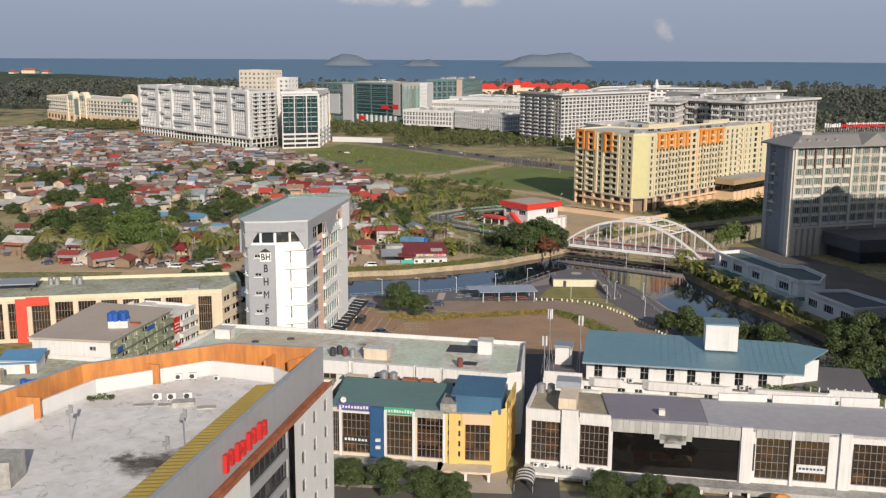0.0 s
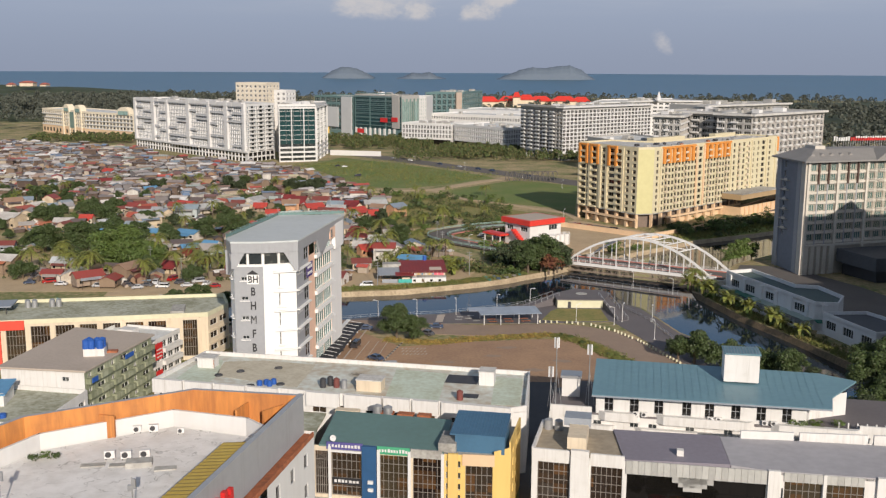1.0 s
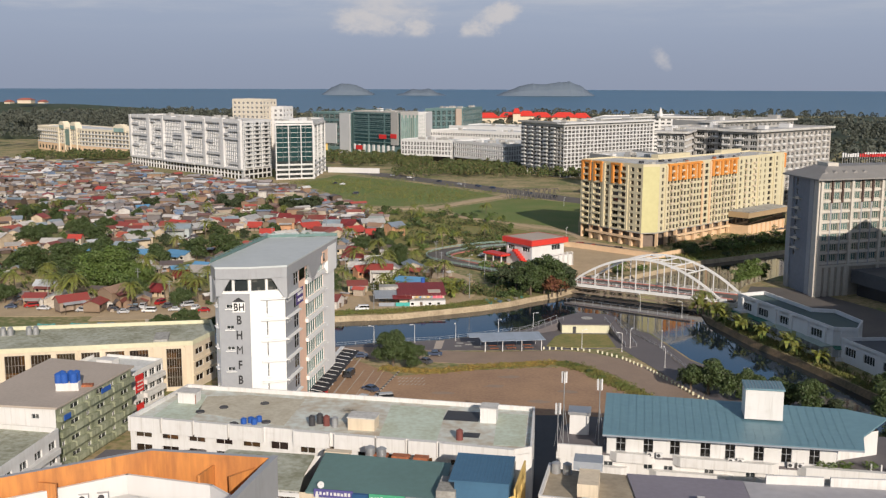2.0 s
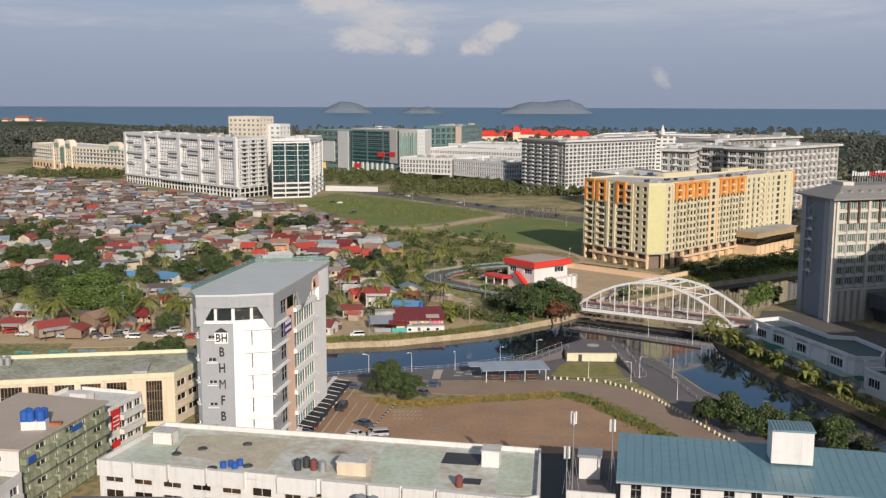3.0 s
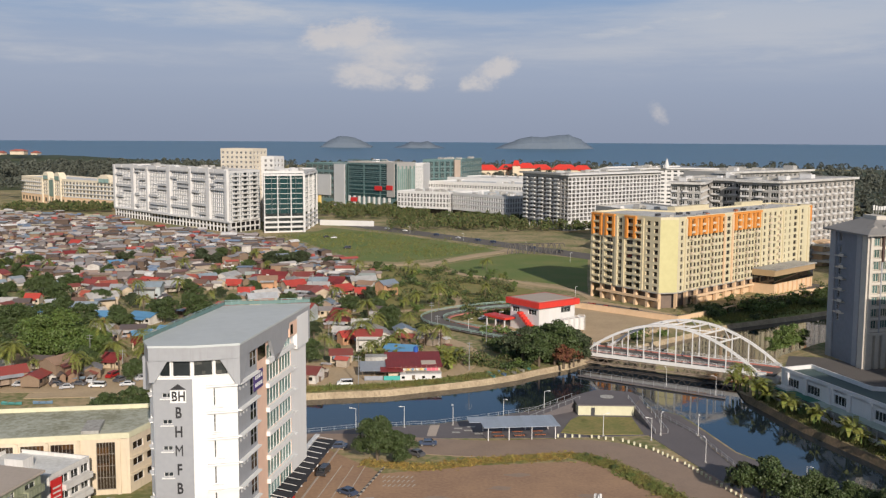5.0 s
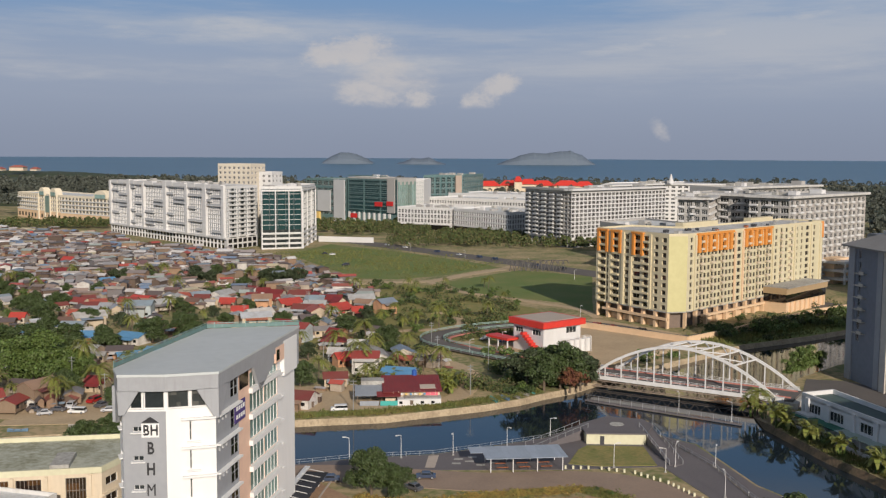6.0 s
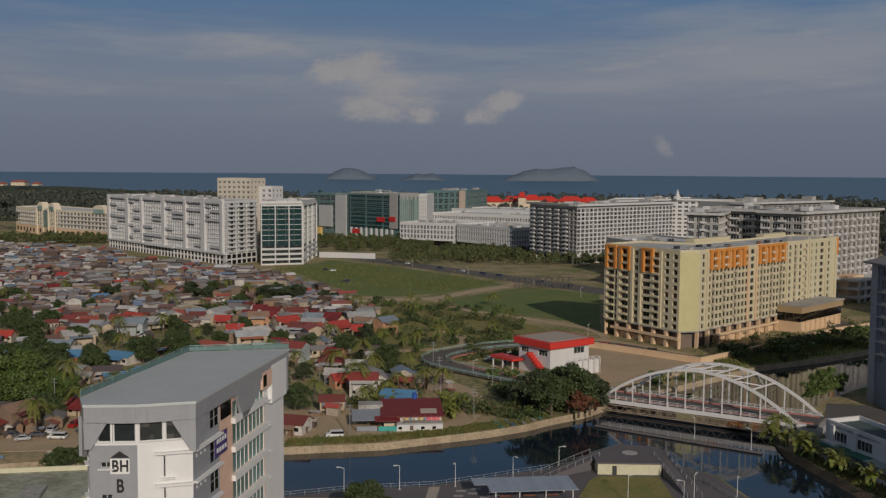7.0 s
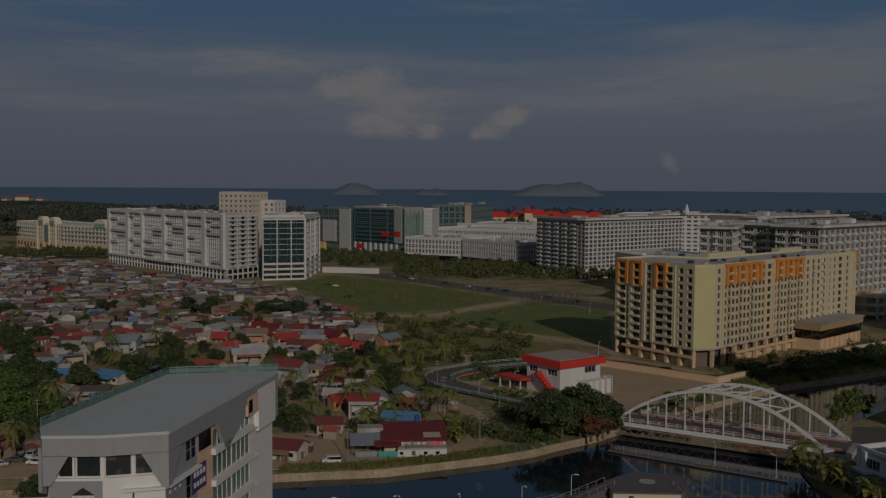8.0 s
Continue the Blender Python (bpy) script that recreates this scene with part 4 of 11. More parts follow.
for i, (s0, s1) in enumerate(zip(BAYS, BAYS[1:])):
    mid = (s0 + s1) / 2 + rg.uniform(-2, 2)
    for q0, q1 in ((s0 + 4.5, mid), (mid + 0.6, s1 - 0.4)):
        for k in sorted(rg.sample(range(1, 11), 3)):
            z = 8.6 + 3.25 * k
            along(pl[0], pl[1], q0, q1, z, z + 1.3, 0.05, 1.2, "balcony_box", M["balcony_grey"], ob)
            along(pl[0], pl[1], q0, q1, z - 0.35, z, 0.05, 1.6, "balcony_slab", M["white_far"], ob)
        along(pl[0], pl[1], q0, q1, 43.4, 44.2, 0.05, 1.5, "eaves_band", M["balcony_grey"], ob)
        along(pl[0], pl[1], q0, q1, 44.2, 46.2 + rg.uniform(0, 1.4), -2.0, 1.7, "roof_band", M["white_far"], ob)
along(pl[0], pl[1], 0, 206, 7.4, 8.6, -0.1, 1.8, "arcade_roof", M["white_far"], ob)
along(pl[0], pl[1], 79, 128, 7.4, 8.3, 1.8, 3.6, "entrance_canopy", M["white_far"], ob, "grey canopy over the entrance")
# flat black panels on the wall imitate the shaded depth of the arcade
for s in np.arange(1.5, 203, 5.6):
    for z, hh in ((0.2, 2.9), (4.4, 2.2)):
        along(pl[0], pl[1], s + 0.3, s + 3.6, z, z + hh, 0.03, 0.08, "arcade_opening", M["glass_black"], ob)
    along(pl[0], pl[1], s - 1.0, s - 0.4, 0, 7.4, 0.1, 0.7, "arcade_column", M["white_far"], ob)
for s in np.arange(1.5, 32, 5.6):
    for z in (0.2, 4.4):
        along(pl[1], pl[2], s, s + 4.0, z, z + 2.9, 0.03, 0.08, "arcade_opening", M["glass_black"], ob)
for k in range(11):
    for s in (2, 13, 24):
        along(pl[1], pl[2], s, s + 6.6, 8.9 + 3.27 * k, 10.0 + 3.27 * k, 0.05, 1.7, "balcony", M["white_far"], ob)
        # dark glass panel painted in for the shade above each balcony
        along(pl[1], pl[2], s + 3.4, s + 6.2, 10.0 + 3.27 * k, 11.7 + 3.27 * k, 0.02, 0.1, "balcony_door", M["glass"], ob)
roof_plant(ob, pl, 45, 16, 3)
# glass-fronted office end
OG = [(-149, 802), (-121, 814), (-122, 884), (-138, 892), (-152, 850)]
ob, pl = far_flats(OG, 45, "white office block with dark green curtain wall", "office_building", n_floor=8, step=6.5, ww=6.3, wh=3.7, gl=M["glass_teal"], sides=(0, 1, 2, 4), base=14, bars=(2, 2), fr=M["glass_teal"], sill=0.04)
for i in (0, 1, 2):
    ln = side_len(OG, i)
    for z in (3.5, 7.2, 11, 42.5):
        along(pl[i], pl[i + 1], 0, ln, z, z + 1.3, -0.1, 1.0, "white_band", M["white_far"], ob)
    for z in (1.2, 4.9, 8.6, 12.3):
        along(pl[i], pl[i + 1], 0.5, ln - 0.5, z, z + 2.1, -0.3, 0.08, "parking_gap", M["glass"], ob)
    for s in (0, ln * 0.33, ln * 0.66, ln - 0.7):
        along(pl[i], pl[i + 1], s, s + 0.7, 0, 43.5, -0.1, 1.1, "white_pier", M["white_far"], ob)
roof_plant(ob, pl, 45, 5, 4)
wallb = thing("site_wall", -95, 868, 0, "white hoarding wall beside a building site", "wall", rz=-12)
box_part("panel", M["white_far"], wallb, 0, 0, 2.2, 46, 0.6, 4.4)
ob, pl = far_flats([(-206, 905), (-176, 892), (-168, 912), (-198, 930)], 60.5, "cream block of flats rising behind", n_floor=14, step=5, ww=2.5, wall=M["cream_far"], sides=(0, 1, 3))
far_flats([(-175, 905), (-160, 900), (-154, 915), (-168, 922)], 54, "cream block of flats rising behind", n_floor=12, step=5, ww=2.5, sides=(0, 1, 3))
# dark office with a blank panel
GA = [(-172, 1150), (-124, 1109), (-110, 1160), (-140, 1190)]
ob, pl = far_flats(GA, 43, "dark grey office block with a blank wall panel", "office_building", n_floor=5, step=9, ww=8.2, wh=6, wall=M["teal_clad"], gl=M["glass_teal"], sides=(0, 3), fr=M["grey_far"], bars=(4, 3))
along(pl[0], pl[1], 20, 40, 10, 32, 0.05, 1.5, "blank_panel", M["balcony_grey"], ob)
along(pl[0], pl[1], 46, 62, 0, 43.5, 0.05, 1.8, "end_pier", M["balcony_grey"], ob)
along(pl[0], pl[1], 8, 24, 0, 9, 0.05, 3, "yellow_portal", M["yellow"], ob)
# banded glass shopping centre
MA = [(-122, 1110), (-67, 1057), (-50, 1085), (-95, 1150)]
ob, pl = far_flats(MA, 45.5, "banded green glass shopping centre with white striped base", "shopping_centre", n_floor=9, step=25, ww=23.6, wh=3.3, gl=M["glass_teal"], sides=(0, 3), base=10, bars=(14, 1), fr=M["glass_teal"], sill=0.06, walls={0: M["teal_clad"]}, wall=M["grey_far"])
along(pl[0], pl[1], 62, 73, 12, 45.5, -0.2, 0.8, "white_panel", M["grey_far"], ob)
for k in range(9):
    along(pl[1], pl[2], 1 + 3.5 * k, 2.8 + 3.5 * k, 8, 43 - 3 * (k % 2), 0.05, 0.9, "pale_fin", M["glass_pale"], ob)
for k in range(9):
    along(pl[0], pl[1], 0.5, 61, 13.6 + 4.27 * k, 14.5 + 4.27 * k, 0.02, 0.5, "pale_band", M["teal_clad"], ob)
for k in range(9):
    along(pl[0], pl[1], 2 + 7.8 * k, 4.5 + 7.8 * k, 0, 11, 0.1, 1.4, "white_stripe", M["white_far"], ob)
for s, z, w in ((44, 18, 11), (62, 19, 9), (6, 5, 10)):
    along(pl[0], pl[1], s, s + w, z, z + 4.5, 0.85, 1.6, "red_logo", M["red_sign"], ob, "plain red logo shape")
roof_plant(ob, pl, 45.5, 7, 5)
ob, pl = far_flats([(-62, 1085), (-43, 1110), (-38, 1170), (-58, 1150)], 43, "pale green striped glass wing", "office_building", n_floor=10, step=3.0, ww=1.6, wh=3.4, gl=M["glass_pale"], sides=(0, 3), base=4)
OS = [(-48, 1212), (-3, 1240), (22, 1330), (-30, 1290)]
ob, pl = far_flats(OS, 45.5, "glass and concrete office slab", "office_building", n_floor=6, step=7.5, ww=5.4, wh=5.2, gl=M["glass_teal"], sides=(0, 1, 3), wall=M["teal_clad"], bars=(3, 2), fr=M["grey_far"], sill=0.1)
along(pl[0], pl[1], 42, 50, 0, 46, 0.05, 2, "end_pier", M["tan_far"], ob)
roof_plant(ob, pl, 45.5, 8, 6)
# long white shop rows
for k, (poly, z) in enumerate((([(-63.6, 1013), (-14, 990.5), (8, 1030), (-40, 1060)], 20), ([(-10.7, 990), (37.6, 926), (75, 965), (25, 1035)], 20), ([(-40, 1162), (110, 1064), (140, 1110), (0, 1210)], 23), ([(-20, 1230), (150, 1130), (180, 1180), (20, 1290)], 25))):
    ob, pl = far_flats(poly, z, "long white row of shops with a gridded front", "shop_row", n_floor=3, step=3.4, ww=2.3, wh=3.2, sides=(0, 1), high=1.4, base=6.5, arcade=5.0, roof=M["roof_white"], bars=(2, 2), sill=0.14)
    # black strip across the foot, painted shade of the arcade recess
    along(pl[0], pl[1], 0.5, side_len(poly, 0) - 0.5, 0.2, 5.2, 0.05, 0.3, "dark_arcade", M["glass_black"], ob)
    roof_plant(ob, pl, z, 12, 20 + k)
# flats with balconies
AP1 = [(48.5, 888), (80, 833), (168, 919), (150, 950)]
ob, pl = far_flats(AP1, 41.8, "grey and white flats with stacked balconies", n_floor=11, step=5, ww=4.0, wh=2.5, sill=0.18, gl=M["glass_black"], wall=M["grey_far"], sides=(0, 1), base=7, arcade=5.5, walls={1: M["white_far"]})
for k in range(11):
    for s in (3, 14, 25, 36, 47):
        along(pl[0], pl[1], s, s + 5.4, 7.2 + 3.2 * k, 8.3 + 3.2 * k, 0.05, 1.8, "balcony", M["white_far"], ob)
for i, ln in ((0, 63), (1, 123)):
    along(pl[i], pl[i + 1], -2, ln, 43.2, 44.6, -6, 2.4, "roof_slab", M["grey_far"] if i == 0 else M["white_far"], ob)
roof_plant(ob, pl, 43, 10, 8)
AP3 = [(120, 1000), (200, 1090), (262, 1080), (240, 1180), (150, 1120)]
ob, pl = far_flats(AP3, 41, "white block of flats with slab roof", n_floor=9, step=6, sides=(0, 1, 2))
for i in (0, 1):
    along(pl[i], pl[i + 1], -1, side_len(AP3, i), 41, 42.4, -8, 2.5, "roof_slab", M["white_far"], ob)
roof_plant(ob, pl, 42, 12, 9)
m = thing("radio_mast", 205, 1080, 43, "white roof dome and thin masts", "mast")
bm = bmesh.new()
bmesh.ops.create_cone(bm, cap_ends=True, segments=12, radius1=3, radius2=0.3, depth=9, matrix=pose(0, 0, 4.5))
part("spire", bm, M["white_far"], m)
for k, (poly, z, st) in enumerate((([(113, 612), (128, 606), (140, 640), (125, 650)], 47, 4), ([(126, 655), (158, 628), (180, 660), (150, 690)], 48, 7), ([(153, 620), (170, 605), (236, 672), (215, 700)], 48, 6), ([(170, 720), (250, 790), (230, 820), (150, 750)], 49, 6))):
    ob, pl = far_flats(poly, z, "grey and white flats with broad windows and slab roofs", n_floor=11, step=st, ww=st * 0.72, wh=2.7, sill=0.12, wall=M["grey_far"], sides=(0, 1, 2), gl=M["glass"], walls={0: M["grey_far"], 1: M["grey_warm"], 2: M["white_far"]})
    for i in (0, 1):
        ln = side_len(poly, i)
        along(pl[i], pl[i + 1], -1.5, ln + 0.5, z, z + 1.3, -7, 2.6, "roof_slab", M["roof_grey"], ob)
        for s in np.arange(0.6, ln - st, st * 1.5):
            for f in range(11):
                along(pl[i], pl[i + 1], s, s + st * 0.75, 4.6 + f * (z - 5.1) / 11, 5.6 + f * (z - 5.1) / 11, 0.05, 1.3, "balcony", M["white_far"], ob)
    roof_plant(ob, pl, z + 0.8, 7, 30 + k)
po = thing("small_building", 205, 640, 0, "small pink rendered building", "building", rz=40)
box_part("body", M["peach"], po, 0, 0, 7, 16, 14, 14)
for i in range(4):
    for j in range(3):
        box_part("window", M["glass"], po, -5.5 + 3.6 * i, -7.03, 3 + 4 * j, 1.4, 0.1, 1.6)
pw = thing("parking_deck", 222, 652, 0, "open white parking deck beneath flats", "parking deck", rz=43)
for k in range(3):
    box_part("slab", M["white_far"], pw, 0, 0, 3 + 4.5 * k, 60, 20, 1.4)
for k in range(9):
    box_part("pillar", M["white_far"], pw, -28 + 7 * k, -9.5, 6, 1, 1, 12)
# resort with arched gables
M["resort_cream"] = material("resort_cream", (0.70, 0.63, 0.50), (0.62, 0.55, 0.43), scale=0.1, fine=0.7)
# red tile with distance haze put into its duller colour
M["hazed_tile"] = material("hazed_red_tile", (0.46, 0.14, 0.10), (0.38, 0.13, 0.10), scale=0.1, fine=0.8)
OR = [(-493, 1165), (-410, 1080), (-342, 1030), (-325, 1060), (-470, 1200)]
ob, pl = far_flats(OR, 26, "cream and orange resort block with arched gables", n_floor=5, step=6, ww=4.6, wh=2.7, sill=0.2, wall=M["resort_cream"], sides=(0, 1), base=5, roof=M["roof_white"])
for i, s, w in ((0, 62, 16), (0, 92, 16), (1, 58, 22)):
    a, b = Vector(pl[i]), Vector(pl[i + 1])
    u = (b - a).normalized()
    for k in range(9):
        t0 = math.pi * (k + 0.5) / 9
        along(pl[i], pl[i + 1], s + w / 2 - w / 2 * math.cos(math.pi * k / 9), s + w / 2 - w / 2 * math.cos(math.pi * (k + 1) / 9), 25.5, 26.5 + 7 * math.sin(t0), -6, 1.0, "arched_gable", M["resort_cream"], ob)
    along(pl[i], pl[i + 1], s + 2.5, s + w - 2.5, 25.6, 29.5, 1.0, 1.2, "gable_window", M["glass_pale"], ob)
along(pl[0], pl[1], 79, 91, 8, 25.4, 0.05, 1.2, "atrium_glazing", M["glass_pale"], ob, "pale glazed atrium")
for s in (60.5, 77.6, 91.4, 108.5):
    along(pl[0], pl[1], s, s + 1.6, 0, 27.5, 0.05, 1.6, "pilaster", M["resort_cream"], ob)
for i, ln in ((0, 118), (1, 84)):
    for k in range(1, 5):
        along(pl[i], pl[i + 1], 0, 58 if i == 0 else ln, 4.8 + 4.1 * k, 5.7 + 4.1 * k, 0.05, 0.9, "balcony_band", M["white_far"], ob)
    along(pl[i], pl[i + 1], 0, ln, 0, 9, 0.05, 0.5, "orange_base", M["peach"], ob)
    for s in range(4, int(ln), 9):
        along(pl[i], pl[i + 1], s, s + 4, 2, 6, 0.5, 0.6, "opening", M["glass"], ob)
SC = [(92, 760), (118, 698), (160, 730), (130, 800)]
ob, pl = far_flats(SC, 24, "low grey shopping centre with a white curved roof", "shopping_centre", n_floor=2, step=14, ww=8, wh=4, wall=M["grey_far"], sides=(0,), roof=M["roof_white"])
roof_plant(ob, pl, 24, 9, 11)
along(pl[0], pl[1], 10, 34, 4, 9, 0.05, 1.5, "red_panel", M["red"], ob)
# distant red-roofed resort
for k, (x, y, w, h) in enumerate(((45, 2010, 46, 14), (85, 2030, 40, 15), (120, 2000, 36, 20), (150, 2030, 50, 15), (195, 2010, 56, 16), (232, 2040, 40, 13), (100, 1990, 16, 27), (-985, 2255, 34, 8), (-950, 2262, 16, 4), (-1012, 2230, 14, 4))):
    r = thing("resort_house", x, y, 0 if x > 0 else 30, "distant cream resort house with a steep red roof", "house", "resort houses")
    h *= 0.72 if x > 0 else 1.0
    rh = 10 if x > 0 else 4
    box_part("wall", M["cream"], r, 0, 0, h / 2, w * 0.9, 22, h)
    bm = bmesh.new()
    lo = [bm.verts.new(v) for v in ((-w / 2, -14, h), (w / 2, -14, h), (w / 2, 14, h), (-w / 2, 14, h))]
    hi = [bm.verts.new(v) for v in ((-w * 0.22, -1, h + rh), (w * 0.22, -1, h + rh), (w * 0.22, 1, h + rh), (-w * 0.22, 1, h + rh))]
    bm.faces.new(hi)
    bm.faces.new(lo[::-1])
    for i in range(4):
        bm.faces.new((lo[i], lo[(i + 1) % 4], hi[(i + 1) % 4], hi[i]))
    part("roof", bm, M["red"] if x > 0 else M["hazed_tile"], r, "steep red tiled roof")
woods("far_woods", [(-330, 420, 1330, 1700, 0), (-900, 900, 1700, 2300, 0), (-900, 900, 2150, 2600, 0)], 420, 17, "dark green coastal woods", M["casuarina"], 41)
woods("tree_belt", [(150, 260, 930, 1060, 0), (60, 110, 820, 880, 0)], 80, 8.6, "green trees between the flats", M["scrub"], 42)
woods("tree_belt", [(-115, -30, 930, 1040, 0), (-20, 60, 850, 960, 0)], 260, 6.5, "green trees along the main road", M["scrub"], 43)

# ---- plants ----
def leaf_cloud(clumps, per, size, seed):
    """Leaf sprays strewn over the skins of the given clumps (x, y, z, r): vertices and faces of one mesh."""
    rng = np.random.default_rng(seed)
    V, F = [], []
    for (cx, cy, cz, r) in clumps:
        n = max(6, int(per * r * r))
        d = rng.normal(size=(n, 3))
        d /= np.linalg.norm(d, axis=1)[:, None]
        d[:, 2] = np.where(d[:, 2] < -0.35, -d[:, 2], d[:, 2])
        c = np.array([cx, cy, cz]) + d * r * rng.uniform(0.55, 1.12, size=(n, 1)) * np.array([1, 1, 0.8])
        a = rng.normal(size=(n, 3)) * 0.8 + np.cross(d, rng.normal(size=(n, 3)))
        a /= np.linalg.norm(a, axis=1)[:, None]
        b = np.cross(d + 0.7 * rng.normal(size=(n, 3)), a)
        b /= np.linalg.norm(b, axis=1)[:, None]
        s = size * rng.uniform(0.6, 1.4, size=(n, 1))
        for k in range(n):
            i = len(V)
            V += [c[k] - a[k] * s[k], c[k] - b[k] * s[k] * 0.55, c[k] + a[k] * s[k], c[k] + b[k] * s[k] * 0.55]
            F.append((i, i + 1, i + 2, i + 3))
    return V, F


def raw_mesh(name, V, F, mat):
    me = bpy.data.meshes.new(name)
    me.from_pydata([tuple(map(float, v)) for v in V], [], F)
    me.materials.append(mat)
    return me


def tree(label, h, r, mat, seed, per=130, size=0.25, n=16, flat=0.8, trunk=0.35):
    """A broad-leaved tree: tapered trunk, limbs, and a crown of uneven clumps of leaf sprays."""
    rng = random.Random(seed)
    ob = thing("tree", 0, 0, 0, label, "tree", "trees")
    clumps = []
    for i in range(int(n * 1.7)):
        th, q = rng.uniform(0, 6.28), math.sqrt(rng.uniform(0.02, 1))
        el = rng.uniform(-0.75, 1)
        k = math.sqrt(max(0.05, 1 - el * el))
        clumps.append((r * 0.8 * q * k * math.cos(th), r * 0.8 * q * k * math.sin(th), h - r * flat + el * r * flat * 0.76, r * rng.uniform(0.15, 0.33)))
    clumps.append((0, 0, h - r * flat * 0.95, r * 0.48))
    clumps.append((r * 0.3, -r * 0.3, h - r * flat * 1.25, r * 0.42))
    bm = bmesh.new()
    tube(bm, [(0, 0, -0.2), (0.1, 0.05, h * 0.25), (0.0, 0.1, h - r * flat)], trunk, 7, trunk * 0.55)
    for (x, y, z, cr) in clumps[:7]:
        tube(bm, [(0, 0.05, (h - r * flat) * 0.55), (x * 0.4, y * 0.4, z * 0.72), (x, y, z)], trunk * 0.4, 5, trunk * 0.12)
    part("trunk", bm, M["bark"], ob)
    V, F = leaf_cloud(clumps, per, size, seed)
    c = new("crown", raw_mesh("crown", V, F, mat))
    c.parent = ob
    return ob


def palm(seed, h, fl=5.2, n=26):
    rng = random.Random(seed)
    ob = thing("palm_tree", 0, 0, 0, "coconut palm with drooping yellow-green fronds", "palm tree", "palms")
    lean = (rng.uniform(-1, 1), rng.uniform(-1, 1))
    top = Vector((lean[0], lean[1], h))
    bm = bmesh.new()
    tube(bm, [(0, 0, -0.2), (lean[0] * 0.3, lean[1] * 0.3, h * 0.5), tuple(top)], 0.22, 6, 0.13)
    part("trunk", bm, M["bark"], ob)
    V, F = [], []
    for i in range(n):
        th, up = 2.4 * i + rng.uniform(-0.2, 0.2), rng.uniform(-0.25, 0.95)
        d = Vector((math.cos(th), math.sin(th), 0))
        s = Vector((-d.y, d.x, 0))
        pts = []
        for k in range(8):
            t = k / 7
            pts.append(top + d * fl * t * (0.75 + 0.25 * (1 - up)) + Vector((0, 0, fl * (up * t - (0.75 + 0.2 * up) * t * t))))
        for k in range(1, 8):
            p, q = pts[k - 1], pts[k]
            w = 0.85 * (1 - 0.55 * abs(k / 7 - 0.45)) * (1.0 if k < 7 else 0.6)
            for sg in (1, -1):
                for g in (0.0, 0.5):
                    a = p.lerp(q, g)
                    b = p.lerp(q, g + 0.42)
                    tip = b + s * sg * w + (q - p) * 0.5 - Vector((0, 0, 0.32 * w))
                    i0 = len(V)
                    V += [a, b, tip]
                    F.append((i0, i0 + 1, i0 + 2))
    c = new("fronds", raw_mesh("fronds", V, F, M["palm"]))
    c.parent = ob
    return ob


def banana(seed):
    rng = random.Random(seed)
    ob = thing("banana_plant", 0, 0, 0, "banana plant with broad torn green leaves", "banana plant", "banana plants")
    bm = bmesh.new()
    for k in range(3):
        tube(bm, [(0.5 * math.cos(2.1 * k), 0.5 * math.sin(2.1 * k), -0.1), (0.6 * math.cos(2.1 * k), 0.6 * math.sin(2.1 * k), 2.0)], 0.18, 6, 0.1)
    part("stem", bm, M["leaf_light"], ob)
    V, F = [], []
    for i in range(24):
        k = i % 3
        o = Vector((0.6 * math.cos(2.1 * k), 0.6 * math.sin(2.1 * k), 1.9))
        th, up = rng.uniform(0, 6.28), rng.uniform(0.5, 1.5)
        d = Vector((math.cos(th), math.sin(th), 0))
        s = Vector((-d.y, d.x, 0))
        ln = rng.uniform(2.0, 3.2)
        for j in range(4):
            t0, t1 = j / 4, (j + 0.92) / 4
            P = lambda t: o + d * ln * t * 0.8 + Vector((0, 0, ln * (up * t - 0.95 * t * t)))
            W = lambda t: s * 0.42 * math.sin(math.pi * min(0.97, 0.08 + 0.9 * t)) ** 0.7
            i0 = len(V)
            V += [P(t0) - W(t0), P(t0) + W(t0), P(t1) + W(t1), P(t1) - W(t1)]
            F.append((i0, i0 + 1, i0 + 2, i0 + 3))
    c = new("leaves", raw_mesh("leaves", V, F, M["palm"]))
    c.parent = ob
    return ob


def bush(seed, mat, label):
    rng = random.Random(seed)
    ob = thing("bush", 0, 0, 0, label, "bush", "bushes")
    cl = [(rng.uniform(-1.2, 1.2), rng.uniform(-1.2, 1.2), rng.uniform(0.5, 1.5), rng.uniform(0.6, 1.1)) for _ in range(6)]
    V, F = leaf_cloud(cl, 40, 0.3, seed)
    c = new("foliage", raw_mesh("foliage", V, F, mat))
    c.parent = ob
    return ob


TREES = [tree("leafy dark green shade tree", 9.5, 6.5, M["leaf"], 1), tree("leafy shade tree with a broad crown", 8, 6, M["leaf"], 2, n=14),
         tree("bright green broad-crowned tree", 12, 8.5, M["leaf_light"], 3, n=20), tree("dense dark green tree", 7, 4.5, M["leaf_dark"], 4, n=13),
         tree("small green village tree", 5.2, 3.2, M["leaf_light"], 5, per=150, size=0.22, n=10, trunk=0.2), tree("wide street tree with dense small leaves", 9.2, 6.0, M["leaf"], 6, per=230, size=0.19, n=19, flat=0.82), tree("small tree with reddish brown leaves", 6.5, 3.6, M["red_brown"], 7, n=11)]
PALMS = [palm(11, 8.5), palm(12, 10), palm(13, 7), palm(14, 9, 4.6)]
BANANAS = [banana(21), banana(22)]
BUSHES = [bush(31, M["leaf"], "low green scrub bush"), bush(32, M["leaf_light"], "low light green scrub bush")]
USED = set()


